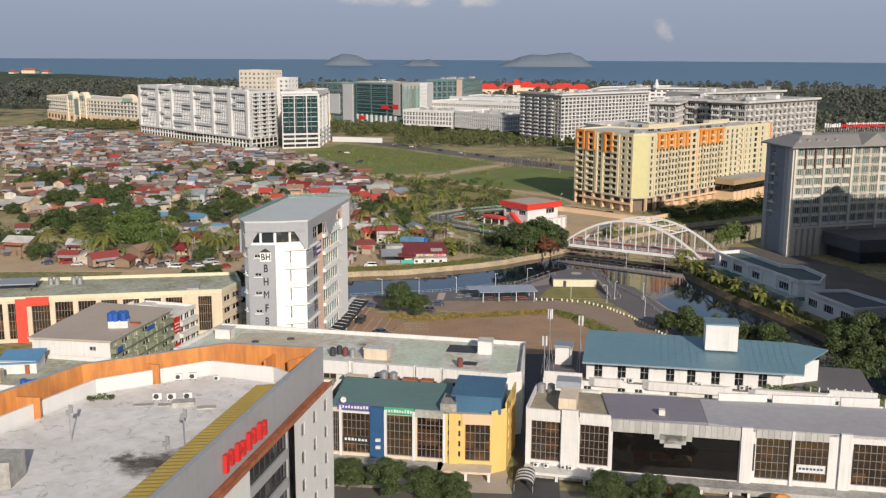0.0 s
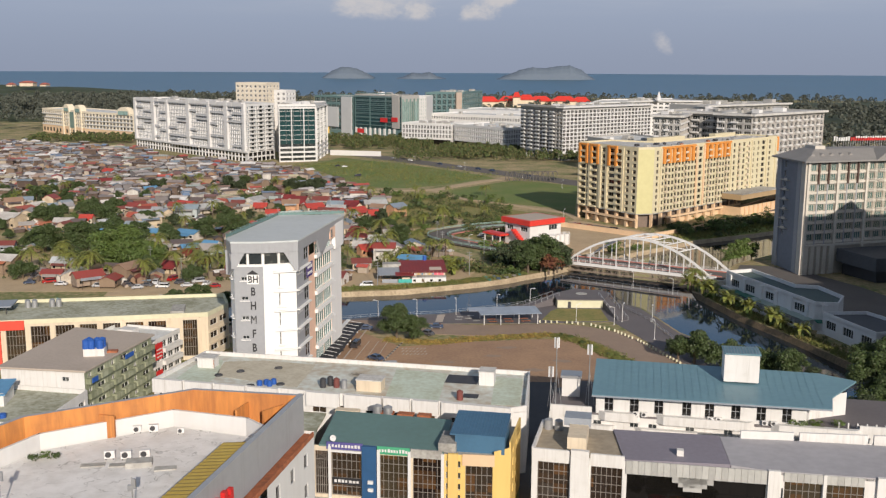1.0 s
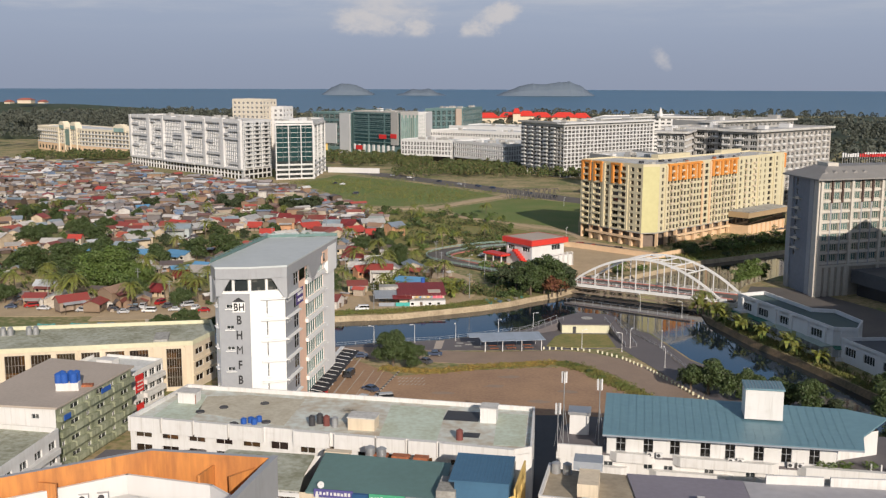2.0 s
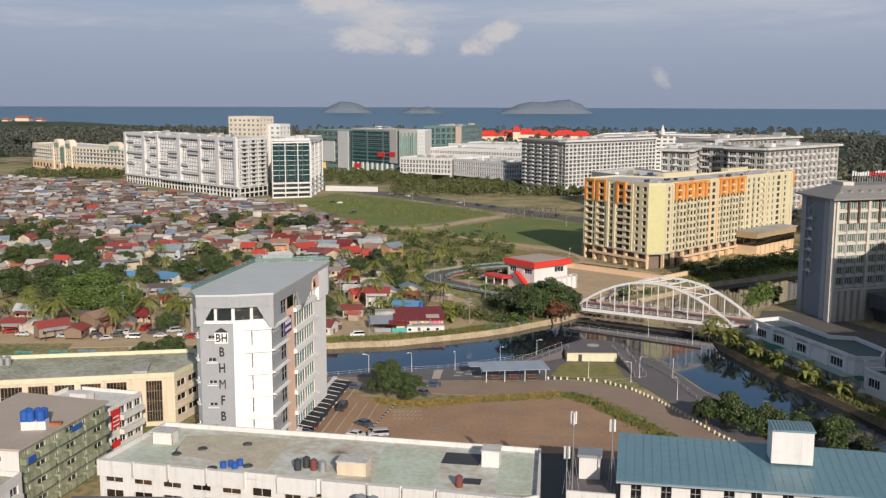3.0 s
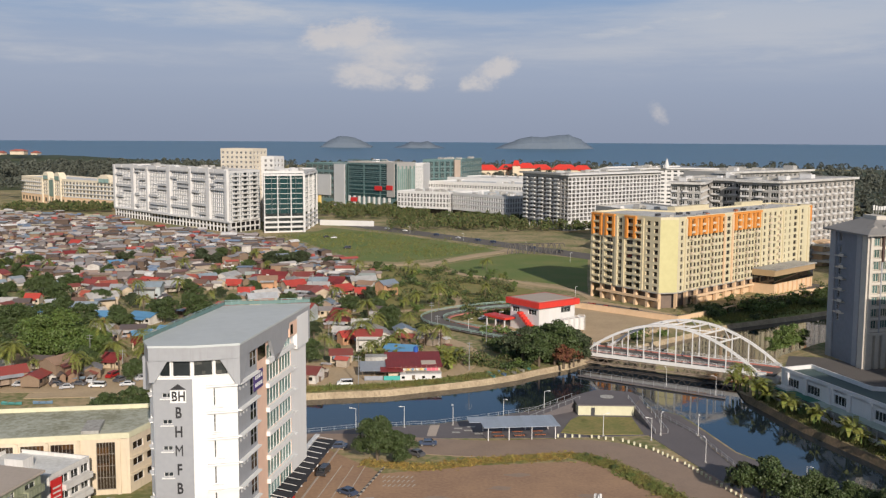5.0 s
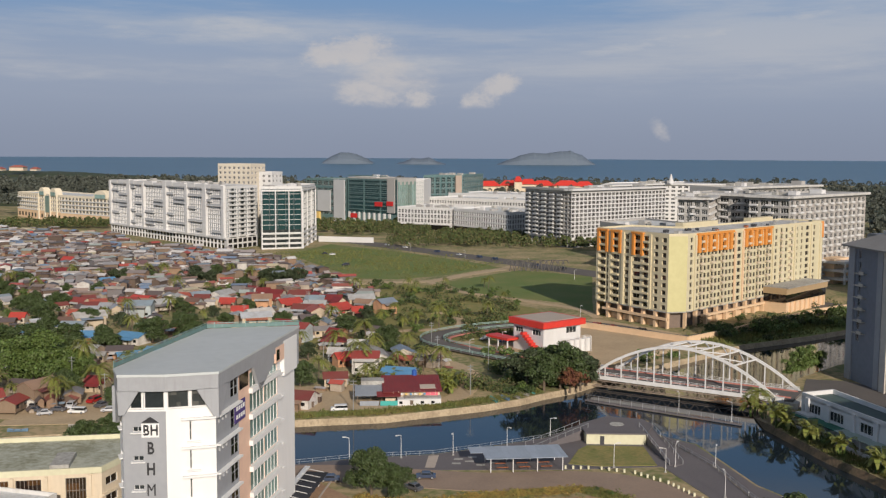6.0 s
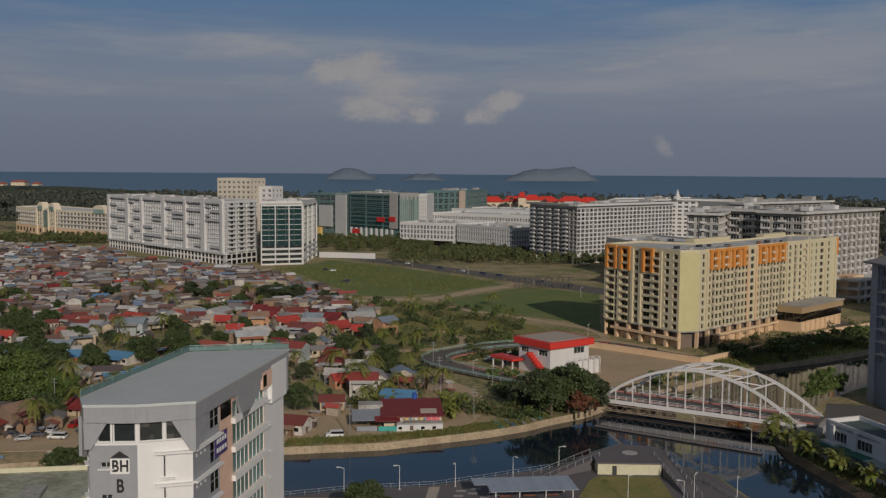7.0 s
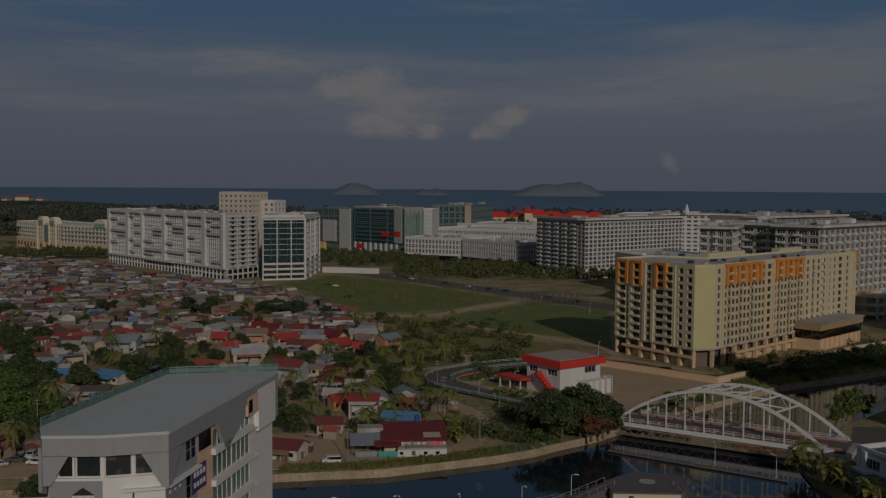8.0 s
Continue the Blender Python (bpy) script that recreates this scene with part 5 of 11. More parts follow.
def plant(kinds, k, x, y, s=1.0, z=0.0):
    """Puts the first of a kind where it is first asked for, then copies."""
    ob = kinds[k % len(kinds)]
    m = pose(x, y, z, 0, 0, (x * 37 + y * 53) % 360) @ Matrix.Diagonal((s, s, s * (0.9 + 0.2 * ((x * 7 + y * 3) % 1)), 1))
    if ob.name not in USED:
        USED.add(ob.name)
        ob.matrix_world = m
        return ob
    c = copy_thing(ob, pose(x, y, z, 0, 0, (x * 37 + y * 53) % 360))
    c.scale = (s, s, s * (0.9 + 0.2 * ((x * 7 + y * 3) % 1)))
    return c


for x, y, k, s in ((-129, 374, 2, 1.55), (-121, 379, 2, 0.9), (-158, 408, 0, 1.5), (-148, 414, 0, 1.4), (-138, 418, 0, 1.3), (-172, 405, 0, 1.4), (-128, 425, 1, 1.3), (-165, 425, 1, 1.3),
                   (-115, 440, 0, 1.2), (-102, 441, 0, 1.3), (-94, 432, 1, 1.2), (-86, 426, 0, 1.1), (-78, 420, 1, 1.1), (-102, 598, 3, 1.6), (-89, 600, 3, 1.6), (-94, 603, 3, 1.4), (-72, 598, 3, 1.2),
                   (-141, 597, 3, 1.8), (-133, 601, 3, 1.2), (-148, 592, 3, 1.0), (19, 374.5, 3, 1.7), (24, 372, 0, 1.35), (29, 374.5, 0, 1.5), (34, 377, 3, 1.75), (25, 379, 1, 1.6), (37.5, 380, 3, 1.3), (31.5, 370.5, 6, 1.35), (35, 373.5, 6, 1.1),
                   (-18.8, 278.5, 5, 1.0), (-14.0, 277.4, 5, 0.8), (-84, 312, 0, 0.9), (-92, 314, 1, 0.8), (-75, 314, 1, 0.7), (60, 257, 0, 1.05), (56.6, 260.5, 3, 0.9), (67, 252.5, 1, 1.0), (73, 249, 1, 0.95), (79, 243, 0, 1.0),
                   (-20, 157, 5, 0.7), (-13, 154.5, 5, 0.75), (-6, 153, 5, 0.72), (-1.5, 151, 5, 0.65), (25, 152, 5, 0.75), (32, 150.5, 5, 0.7), (38, 150, 5, 0.6), (97, 236, 0, 1.2), (104, 246, 0, 1.3), (110, 238, 0, 1.2), (100, 226, 1, 1.1), (92, 218, 1, 1.0),
                   (118, 250, 0, 1.2), (124, 262, 1, 1.2), (86, 212, 3, 1.1), (78, 228, 1, 0.8), (84, 236, 3, 0.9), (-190, 380, 0, 1.2), (-178, 372, 1, 1.0), (-60, 470, 1, 0.9), (-46, 462, 0, 0.9), (-150, 470, 0, 1.0), (-172, 480, 0, 1.1), (-183, 520, 1, 1.1), (-200, 470, 0, 1.2)):
    plant(TREES, k, x, y, s)
for i, (x, y) in enumerate(((-138, 352), (-132, 348), (-113, 354), (-104, 358), (-92, 356), (-86, 360), (-98, 366), (-80, 368), (-95, 382), (-88, 390), (-76, 388), (-145, 362), (-160, 365), (-152, 372), (-140, 384),
                            (-110, 341.5), (-107, 390), (-118, 383), (-25, 388), (-7.5, 391), (-34, 396), (-13, 397), (-46, 430), (-36, 440), (-20, 430), (-10, 470), (-20, 480), (-34, 476))):
    plant(PALMS, i, x, y, 1.02 + 0.2 * math.sin(i * 2.3))
for i, (x, y, q) in enumerate(((78.2, 346, 1.5), (80.3, 342.5, 1.25), (81.6, 334.5, 1.6), (83.0, 331.5, 1.2), (85.6, 322, 1.6), (88.6, 309.5, 1.5), (92.4, 297, 1.6), (94.0, 294, 1.1), (96.2, 284, 1.4),
                               (-4.6, 371, 1.5), (-4.0, 367, 1.3), (-3, 375.5, 1.5), (-1, 380, 1.3), (-6.5, 379, 1.4), (-22, 382, 1.3), (-27, 379, 1.2))):
    plant(BANANAS, i, x, y, q)
for x, y, s in ((80, 347, 1.05), (83.5, 338, 0.7), (87, 321, 0.6)):
    plant(PALMS, 2, x, y, s)


def scrub(name, boxes, n, hgt, label, seed, clear=2.0, z=0.0):
    """A rough thicket of low leafy clumps of mixed height over the given plots, one object."""
    rg = np.random.default_rng(seed)
    V, F = [], []
    for (x0, x1, y0, y1) in boxes:
        for _ in range(n):
            x, y = rg.uniform(x0, x1), rg.uniform(y0, y1)
            if river_gap((x, y)) < clear or noise.noise((x * 0.06, y * 0.06, seed)) < -0.02:
                continue
            h = hgt * rg.uniform(0.35, 1.0) ** 1.5 * 1.4
            r = h * rg.uniform(0.5, 1.0)
            m = 34
            th, el = rg.uniform(0, 6.28, m), rg.uniform(0.0, 1.4, m)
            q = rg.uniform(0.6, 1.05, m)
            C = np.stack([x + r * q * np.cos(th) * np.cos(el), y + r * q * np.sin(th) * np.cos(el), z + h * q * np.sin(el)], 1)
            A = rg.normal(size=(m, 3))
            A /= np.linalg.norm(A, axis=1)[:, None]
            B = np.cross(A, rg.normal(size=(m, 3)))
            B /= np.linalg.norm(B, axis=1)[:, None]
            S = (0.14 + 0.10 * h) * rg.uniform(0.7, 1.3, (m, 1))
            k = len(V)
            V += list(np.stack([C - A * S, C - B * S * 0.6, C + A * S, C + B * S * 0.6], 1).reshape(-1, 3))
            F += [(k + 4 * j, k + 4 * j + 1, k + 4 * j + 2, k + 4 * j + 3) for j in range(m)]
    return tagged(new(name, raw_mesh(name, V, F, M["scrub"])), label, "scrub", kind="stuff")


scrub("scrub", [(-60, -8, 478, 606), (-8, 24, 500, 566), (0, 30, 440, 500)], 430, 2.3, "tangled green scrub beside the village", 3)
scrub("scrub", [(8, 34, 388, 430), (-50, -14, 418, 458), (7, 20, 366, 384)], 90, 1.7, "low scrub on sandy ground", 4)
scrub("house_scrub", [(-34, -2, 374, 396), (-2, 8, 372, 384)], 130, 3.2, "dense dark shrubs behind a riverside house", 14)
scrub("river_scrub", [(86, 120, 250, 345), (84, 125, 200, 262)], 100, 1.3, "dark scrub on the river bank", 5, 1.0)
scrub("river_scrub", [(86, 260, 446, 560)], 700, 2.2, "overgrown river slope", 6, 1.0)
scrub("village_scrub", [(-200, -60, 350, 470), (-210, -60, 470, 600)], 330, 2.0, "weedy green growth between the houses", 7)
rng = random.Random(77)
for i in range(150):
    a = rng.choice(((12, 28, 366, 392), (8, 32, 385, 430), (-60, 20, 470, 600), (-50, -10, 480, 610), (96, 190, 452, 520), (70, 110, 200, 262), (60, 78, 395, 425)))
    x, y = rng.uniform(a[0], a[1]), rng.uniform(a[2], a[3])
    if river_gap((x, y)) > 2:
        plant(BUSHES, i, x, y, rng.uniform(0.9, 1.9))
for i in range(26):
    x, y = rng.uniform(-62, 24), rng.uniform(445, 610)
    if x < -15 or y > 480:
        plant((TREES, PALMS)[i % 2], 4 if i % 2 == 0 else i, x, y, rng.uniform(0.5, 0.75))

# ---- village ----
def gable(bm, w, d, z, rise, over=0.6, thick=0.12):
    """A pitched roof of two slabs, ridge along x, joined at the ridge."""
    hw, hd = w / 2 + over, d / 2 + over
    drop = rise * over / (d / 2)
    prof = [(-hd, z - drop), (0, z + rise), (hd, z - drop), (hd, z - drop + thick), (0, z + rise + thick), (-hd, z - drop + thick)]
    a = [bm.verts.new((-hw, y, q)) for y, q in prof]
    b = [bm.verts.new((hw, y, q)) for y, q in prof]
    for i in range(6):
        j = (i + 1) % 6
        bm.faces.new((a[i], b[i], b[j], a[j]))
    bm.faces.new(a[::-1])
    bm.faces.new(b)


def house_walls(bm, w, d, z0, z1, rise):
    lo = [(-w / 2, -d / 2), (w / 2, -d / 2), (w / 2, d / 2), (-w / 2, d / 2)]
    b = [bm.verts.new((*p, z0)) for p in lo]
    t = [bm.verts.new((*p, z1)) for p in lo]
    r0, r1 = bm.verts.new((-w / 2, 0, z1 + rise)), bm.verts.new((w / 2, 0, z1 + rise))
    bm.faces.new((b[0], b[1], t[1], t[0]))
    bm.faces.new((b[2], b[3], t[3], t[2]))
    bm.faces.new((b[1], b[2], t[2], r1, t[1]))
    bm.faces.new((b[3], b[0], t[0], r0, t[3]))
    bm.faces.new((t[0], t[1], r1, r0))
    bm.faces.new((t[2], t[3], r0, r1))


def house(w, d, h, rise, label, stilt=0.0, lean=True, roof=None, wall=None, group="village houses", wins=3):
    ob = thing("house", 0, 0, 0, label, "house", group)
    bm = bmesh.new()
    house_walls(bm, w, d, stilt - 0.1 * (stilt == 0), stilt + h, rise)
    part("wall", bm, wall or M["shack_wall"], ob)
    bm = bmesh.new()
    gable(bm, w, d, stilt + h, rise)
    part("roof", bm, roof or M["shack_roof"], ob)
    if stilt:
        for i in range(3):
            for s in (-1, 1):
                box_part("stilt", M["bark"], ob, (-0.45 + 0.45 * i) * w, s * d * 0.45, stilt / 2, 0.2, 0.2, stilt)
    for i in range(wins):
        x = (-0.5 + (i + 0.5) / wins) * w
        door = i == 1
        box_part("door" if door else "window", M["bark"] if door else M["carglass"], ob, x, -d / 2 - 0.03, stilt + (1.0 if door else 1.5), 0.9 if door else 1.3, 0.1, 2.0 if door else 1.0)
    if lean:
        bm = bmesh.new()
        a = [bm.verts.new(p) for p in ((-w * 0.4, -d / 2 - 2.6, stilt + h - 0.9), (w * 0.35, -d / 2 - 2.6, stilt + h - 0.9), (w * 0.35, -d / 2 + 0.05, stilt + h - 0.25), (-w * 0.4, -d / 2 + 0.05, stilt + h - 0.25))]
        b = [bm.verts.new(v.co + Vector((0, 0, 0.1))) for v in a]
        bm.faces.new(a[::-1])
        bm.faces.new(b)
        for i in range(4):
            bm.faces.new((a[i], a[(i + 1) % 4], b[(i + 1) % 4], b[i]))
        part("porch_roof", bm, roof or M["shack_roof"], ob)
        for s in (-0.38, 0.33):
            box_part("porch_post", M["bark"], ob, w * s, -d / 2 - 2.4, (stilt + h - 0.9) / 2, 0.15, 0.15, stilt + h - 0.9)
    return ob


RED_SHEET = material("red_sheet", (0.50, 0.06, 0.045), (0.30, 0.06, 0.045), scale=0.2, fine=1.0, rough=0.55)
MAROON = material("maroon_sheet", (0.22, 0.03, 0.03), (0.14, 0.03, 0.03), scale=0.2, fine=1.2, rough=0.55)
HOUSES = [house(8, 6, 2.8, 1.3, "small timber house with a sheet roof", 0.8), house(10, 7, 3.0, 1.5, "village house with a worn sheet roof", 0.0), house(7, 5.5, 2.6, 1.1, "low shack with a rusty sheet roof", 0.6, lean=False),
          house(12, 7, 3.2, 1.6, "long village house with a sheet roof", 1.0), house(9, 8, 3.0, 1.0, "squat house with a low sheet roof", 0.0), house(6, 5, 2.5, 0.9, "tiny shack with a patched sheet roof", 0.7, lean=False),
          house(11, 8, 5.4, 1.6, "two-storey village house with a sheet roof", 0.0)]
RED_HOUSE = house(10, 7, 3.0, 1.6, "village house with a bright red sheet roof", roof=RED_SHEET)
MAROON_HOUSE = house(9, 6.5, 3.0, 1.5, "village house with a maroon sheet roof", roof=MAROON)
BLUE_HOUSE = house(10, 7, 3.0, 1.2, "village house with a blue sheet roof", roof=M["blue_light"])
PLACED = []


def put_house(ob, x, y, rz, s=1.0):
    PLACED.append((x, y))
    if ob.name not in USED:
        USED.add(ob.name)
        ob.matrix_world = pose(x, y, 0, 0, 0, rz) @ Matrix.Diagonal((s, s, 1, 1))
        return
    c = copy_thing(ob, pose(x, y, 0, 0, 0, rz))
    c.scale = (s, s, 1)


SPECIAL = [(-130, 434, 2, -6), (-137, 442, 2, 4), (-122, 440, 2, 10), (-108, 366, 1, 8), (-99, 563, 1, -20), (-107, 570, 1, -18), (-92, 556, 1, -22), (-97, 503, 0, 12), (-149, 532, 0, 4), (-80, 527, 0, 4), (-108, 527, 0, 8), (-56, 514, 0, 12), (-45, 505, 0, 0), (-40, 405, 0, 3), (-183, 480, 0, 8), (-20, 384, 2, -8),
           (-62, 540, 1, -20), (-70, 548, 1, -18), (-78, 556, 1, -24), (-90, 540, 1, -10), (-100, 545, 1, -14), (-58, 532, 1, -15), (-48, 450, 1, 5), (-72, 470, 1, 0), (-100, 376, 1, 6), (-108, 392, 1, 4),
           (-112, 404, 2, 8), (-105, 412, 2, 6), (-168, 452, 2, 4), (-155, 440, 2, 3), (-185, 440, 2, 0), (-190, 600, 2, 10), (-95, 650, 2, 10), (-250, 700, 0, 5), (-230, 640, 1, 0)]
for x, y, k, rz in SPECIAL:
    put_house((RED_HOUSE, MAROON_HOUSE, BLUE_HOUSE)[k], x, y, rz + 34 * math.sin(x * 1.3 + y), 0.78 + 0.2 * math.sin(x * 2.1))

VILLAGE = [(-122, 338), (-46, 347), (-24, 354), (-8, 396), (-18, 440), (-30, 500), (-52, 583), (-86, 652), (-116, 706), (-170, 764), (-240, 808), (-300, 900), (-425, 960), (-520, 950), (-330, 700), (-200, 420), (-160, 345)]
KEEP_OUT = [(-129, 374, 11), (-158, 408, 13), (-145, 416, 12), (-115, 438, 10), (-95, 434, 10), (-80, 422, 8), (-102, 598, 8), (-90, 600, 8), (-141, 597, 9), (-16, 364, 16), (-36, 358, 10)]
far_V, far_F, far_RV, far_RF = [], [], [], []


def far_house(x, y, rz, w, d, h, rise, stilt):
    m = pose(x, y, 0, 0, 0, rz)
    for V, F, pts, fs in ((far_V, far_F, [(sx * w / 2, sy * d / 2, z) for z in (0.85 * stilt, stilt + h) for sx, sy in ((-1, -1), (1, -1), (1, 1), (-1, 1))] + [(-w / 2, 0, stilt + h + rise), (w / 2, 0, stilt + h + rise)],
                           [(0, 1, 5, 4), (2, 3, 7, 6), (1, 2, 6, 9, 5), (3, 0, 4, 8, 7)]),
                          (far_RV, far_RF, [(-w / 2 - 0.5, -d / 2 - 0.6, stilt + h - 0.2), (w / 2 + 0.5, -d / 2 - 0.6, stilt + h - 0.2), (w / 2 + 0.5, 0, stilt + h + rise + 0.1), (-w / 2 - 0.5, 0, stilt + h + rise + 0.1),
                                            (w / 2 + 0.5, d / 2 + 0.6, stilt + h - 0.2), (-w / 2 - 0.5, d / 2 + 0.6, stilt + h - 0.2)], [(0, 1, 2, 3), (3, 2, 4, 5)])):
        k = len(V)
        V += [tuple(m @ Vector(p)) for p in pts]
        F += [tuple(k + i for i in f) for f in fs]


rng = random.Random(5)
near = 0
yy = 340.0
while yy < 960:
    xx = -540 + rng.uniform(0, 6)
    row = rng.uniform(-12, 12)
    while xx < 5:
        x, y = xx + rng.uniform(-1.6, 1.6), yy + rng.uniform(-1.6, 1.6)
        xx += rng.uniform(9.0, 12.0) if yy < 545 else rng.uniform(6.5, 9.0)
        if not inside((x, y), VILLAGE) or x < -0.47 * (y + 8) - 15 or any((x - a) ** 2 + (y - b) ** 2 < r * r for a, b, r in KEEP_OUT) or any((x - a) ** 2 + (y - b) ** 2 < 64 for a, b in PLACED[:len(SPECIAL)]):
            continue
        p = 0.93 if y > 500 else 0.62 if y > 440 else 0.55
        if x > -60 and y > 420:
            p = 0.5
        g = noise.noise((x * 0.022, y * 0.028, 2.0))
        if g > (0.1 if y < 640 else 0.3):
            p *= 0.12
        rz = row + rng.choice((0, 0, 90, 40)) + rng.uniform(-22, 22)
        if rng.random() > p:
            if y < 640 and rng.random() < 0.75:
                plant(rng.choice((TREES, PALMS, BUSHES, TREES)), rng.choice((4, 1, 3, 0)), x, y, rng.uniform(0.55, 0.95))
            continue
        if y < 545 and near < 290:
            near += 1
            put_house(rng.choice(HOUSES), x, y, rz, rng.uniform(0.7, 1.05))
            for _ in range(rng.choice((1, 2, 2, 3))):
                far_house(x + rng.uniform(-7, 7), y + rng.uniform(-7, 5), rz + rng.uniform(-30, 30), rng.uniform(1.8, 5), rng.uniform(1.5, 3.4), rng.uniform(1.5, 2.8), rng.uniform(0.1, 0.8), 0.2)
        else:
            far_house(x, y, rz, rng.uniform(3.0, 10.5), rng.uniform(2.6, 6.4), rng.uniform(1.6, 4.8), rng.uniform(0.05, 1.1), rng.choice((0.6, 1.2, 1.8, 2.4)))
            for _ in range(rng.choice((2, 3, 4))):
                far_house(x + rng.uniform(-5, 5), y + rng.uniform(-6, 5), rz + rng.uniform(-35, 35), rng.uniform(1.6, 5), rng.uniform(1.4, 3.4), rng.uniform(1.4, 3.8), rng.uniform(0.1, 1.2), 0.6)
        for _ in range(2):
            far_house(x + rng.uniform(-6, 6), y + rng.uniform(-6, 6), rng.uniform(0, 180), rng.uniform(0.8, 3), rng.uniform(0.6, 1.6), rng.uniform(0.6, 2.2), rng.uniform(0.02, 0.3), 0.1)
    yy += rng.uniform(9.5, 12.0) if yy < 545 else rng.uniform(7.0, 9.5)
vill = thing("far_village", -200, 700, 0, "crowded shanty houses with grey, brown and red sheet roofs", "village", kind="stuff")
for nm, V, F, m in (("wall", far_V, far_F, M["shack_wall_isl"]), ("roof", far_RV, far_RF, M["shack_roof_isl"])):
    o = new(nm, raw_mesh(nm, V, F, m))
    o.parent = vill
    o.matrix_parent_inverse = vill.matrix_world.inverted()

# ---- office tower with a grey crown ----
def text_part(name, body, size, mat, parent, m, depth=0.08):
    cu = bpy.data.curves.new(name, "FONT")
    cu.body, cu.size, cu.extrude, cu.align_x, cu.align_y = body, size, depth, "CENTER", "CENTER"
    cu.offset = 0.0 if body == "M" else 0.045
    tmp = bpy.data.objects.new(name, cu)
    me = bpy.data.meshes.new_from_object(tmp)
    bpy.data.objects.remove(tmp)
    me.materials.clear()
    me.materials.append(mat)
    ob = new(name, me)
    ob.parent = parent
    ob.matrix_local = m
    return ob


def on_wall(a, b, s, z, out=0.0):
    """The pose of a thing on the wall from a to b: s along it, z up, out of it by out; its x runs along the wall and its y up."""
    a, b = Vector(a), Vector(b)
    u = (b - a).normalized()
    n = Vector((u.y, -u.x))
    p = a + u * s + n * out
    return pose(p.x, p.y, z, 90, 0, math.degrees(math.atan2(u.y, u.x)))


def wall_box(name, mat, parent, a, b, s0, s1, z0, z1, out0, out1, label=""):
    """A box on the wall from a to b, between s0 and s1 along it, z0 and z1 up, out0 and out1 proud of it."""
    a, b = Vector(a), Vector(b)
    u = (b - a).normalized()
    n = Vector((u.y, -u.x))
    c = a + u * (s0 + s1) / 2 + n * (out0 + out1) / 2
    return box_part(name, mat, parent, c.x, c.y, (z0 + z1) / 2, s1 - s0, abs(out1 - out0), z1 - z0, math.degrees(math.atan2(u.y, u.x)), label)


M["tower_white"] = material("tower_white", (0.82, 0.815, 0.80), (0.74, 0.735, 0.72), scale=0.08, fine=0.7, rough=0.7, streak=True)
M["salmon"] = material("salmon_paint", (0.82, 0.56, 0.42), (0.70, 0.47, 0.35), scale=0.1, fine=0.6)


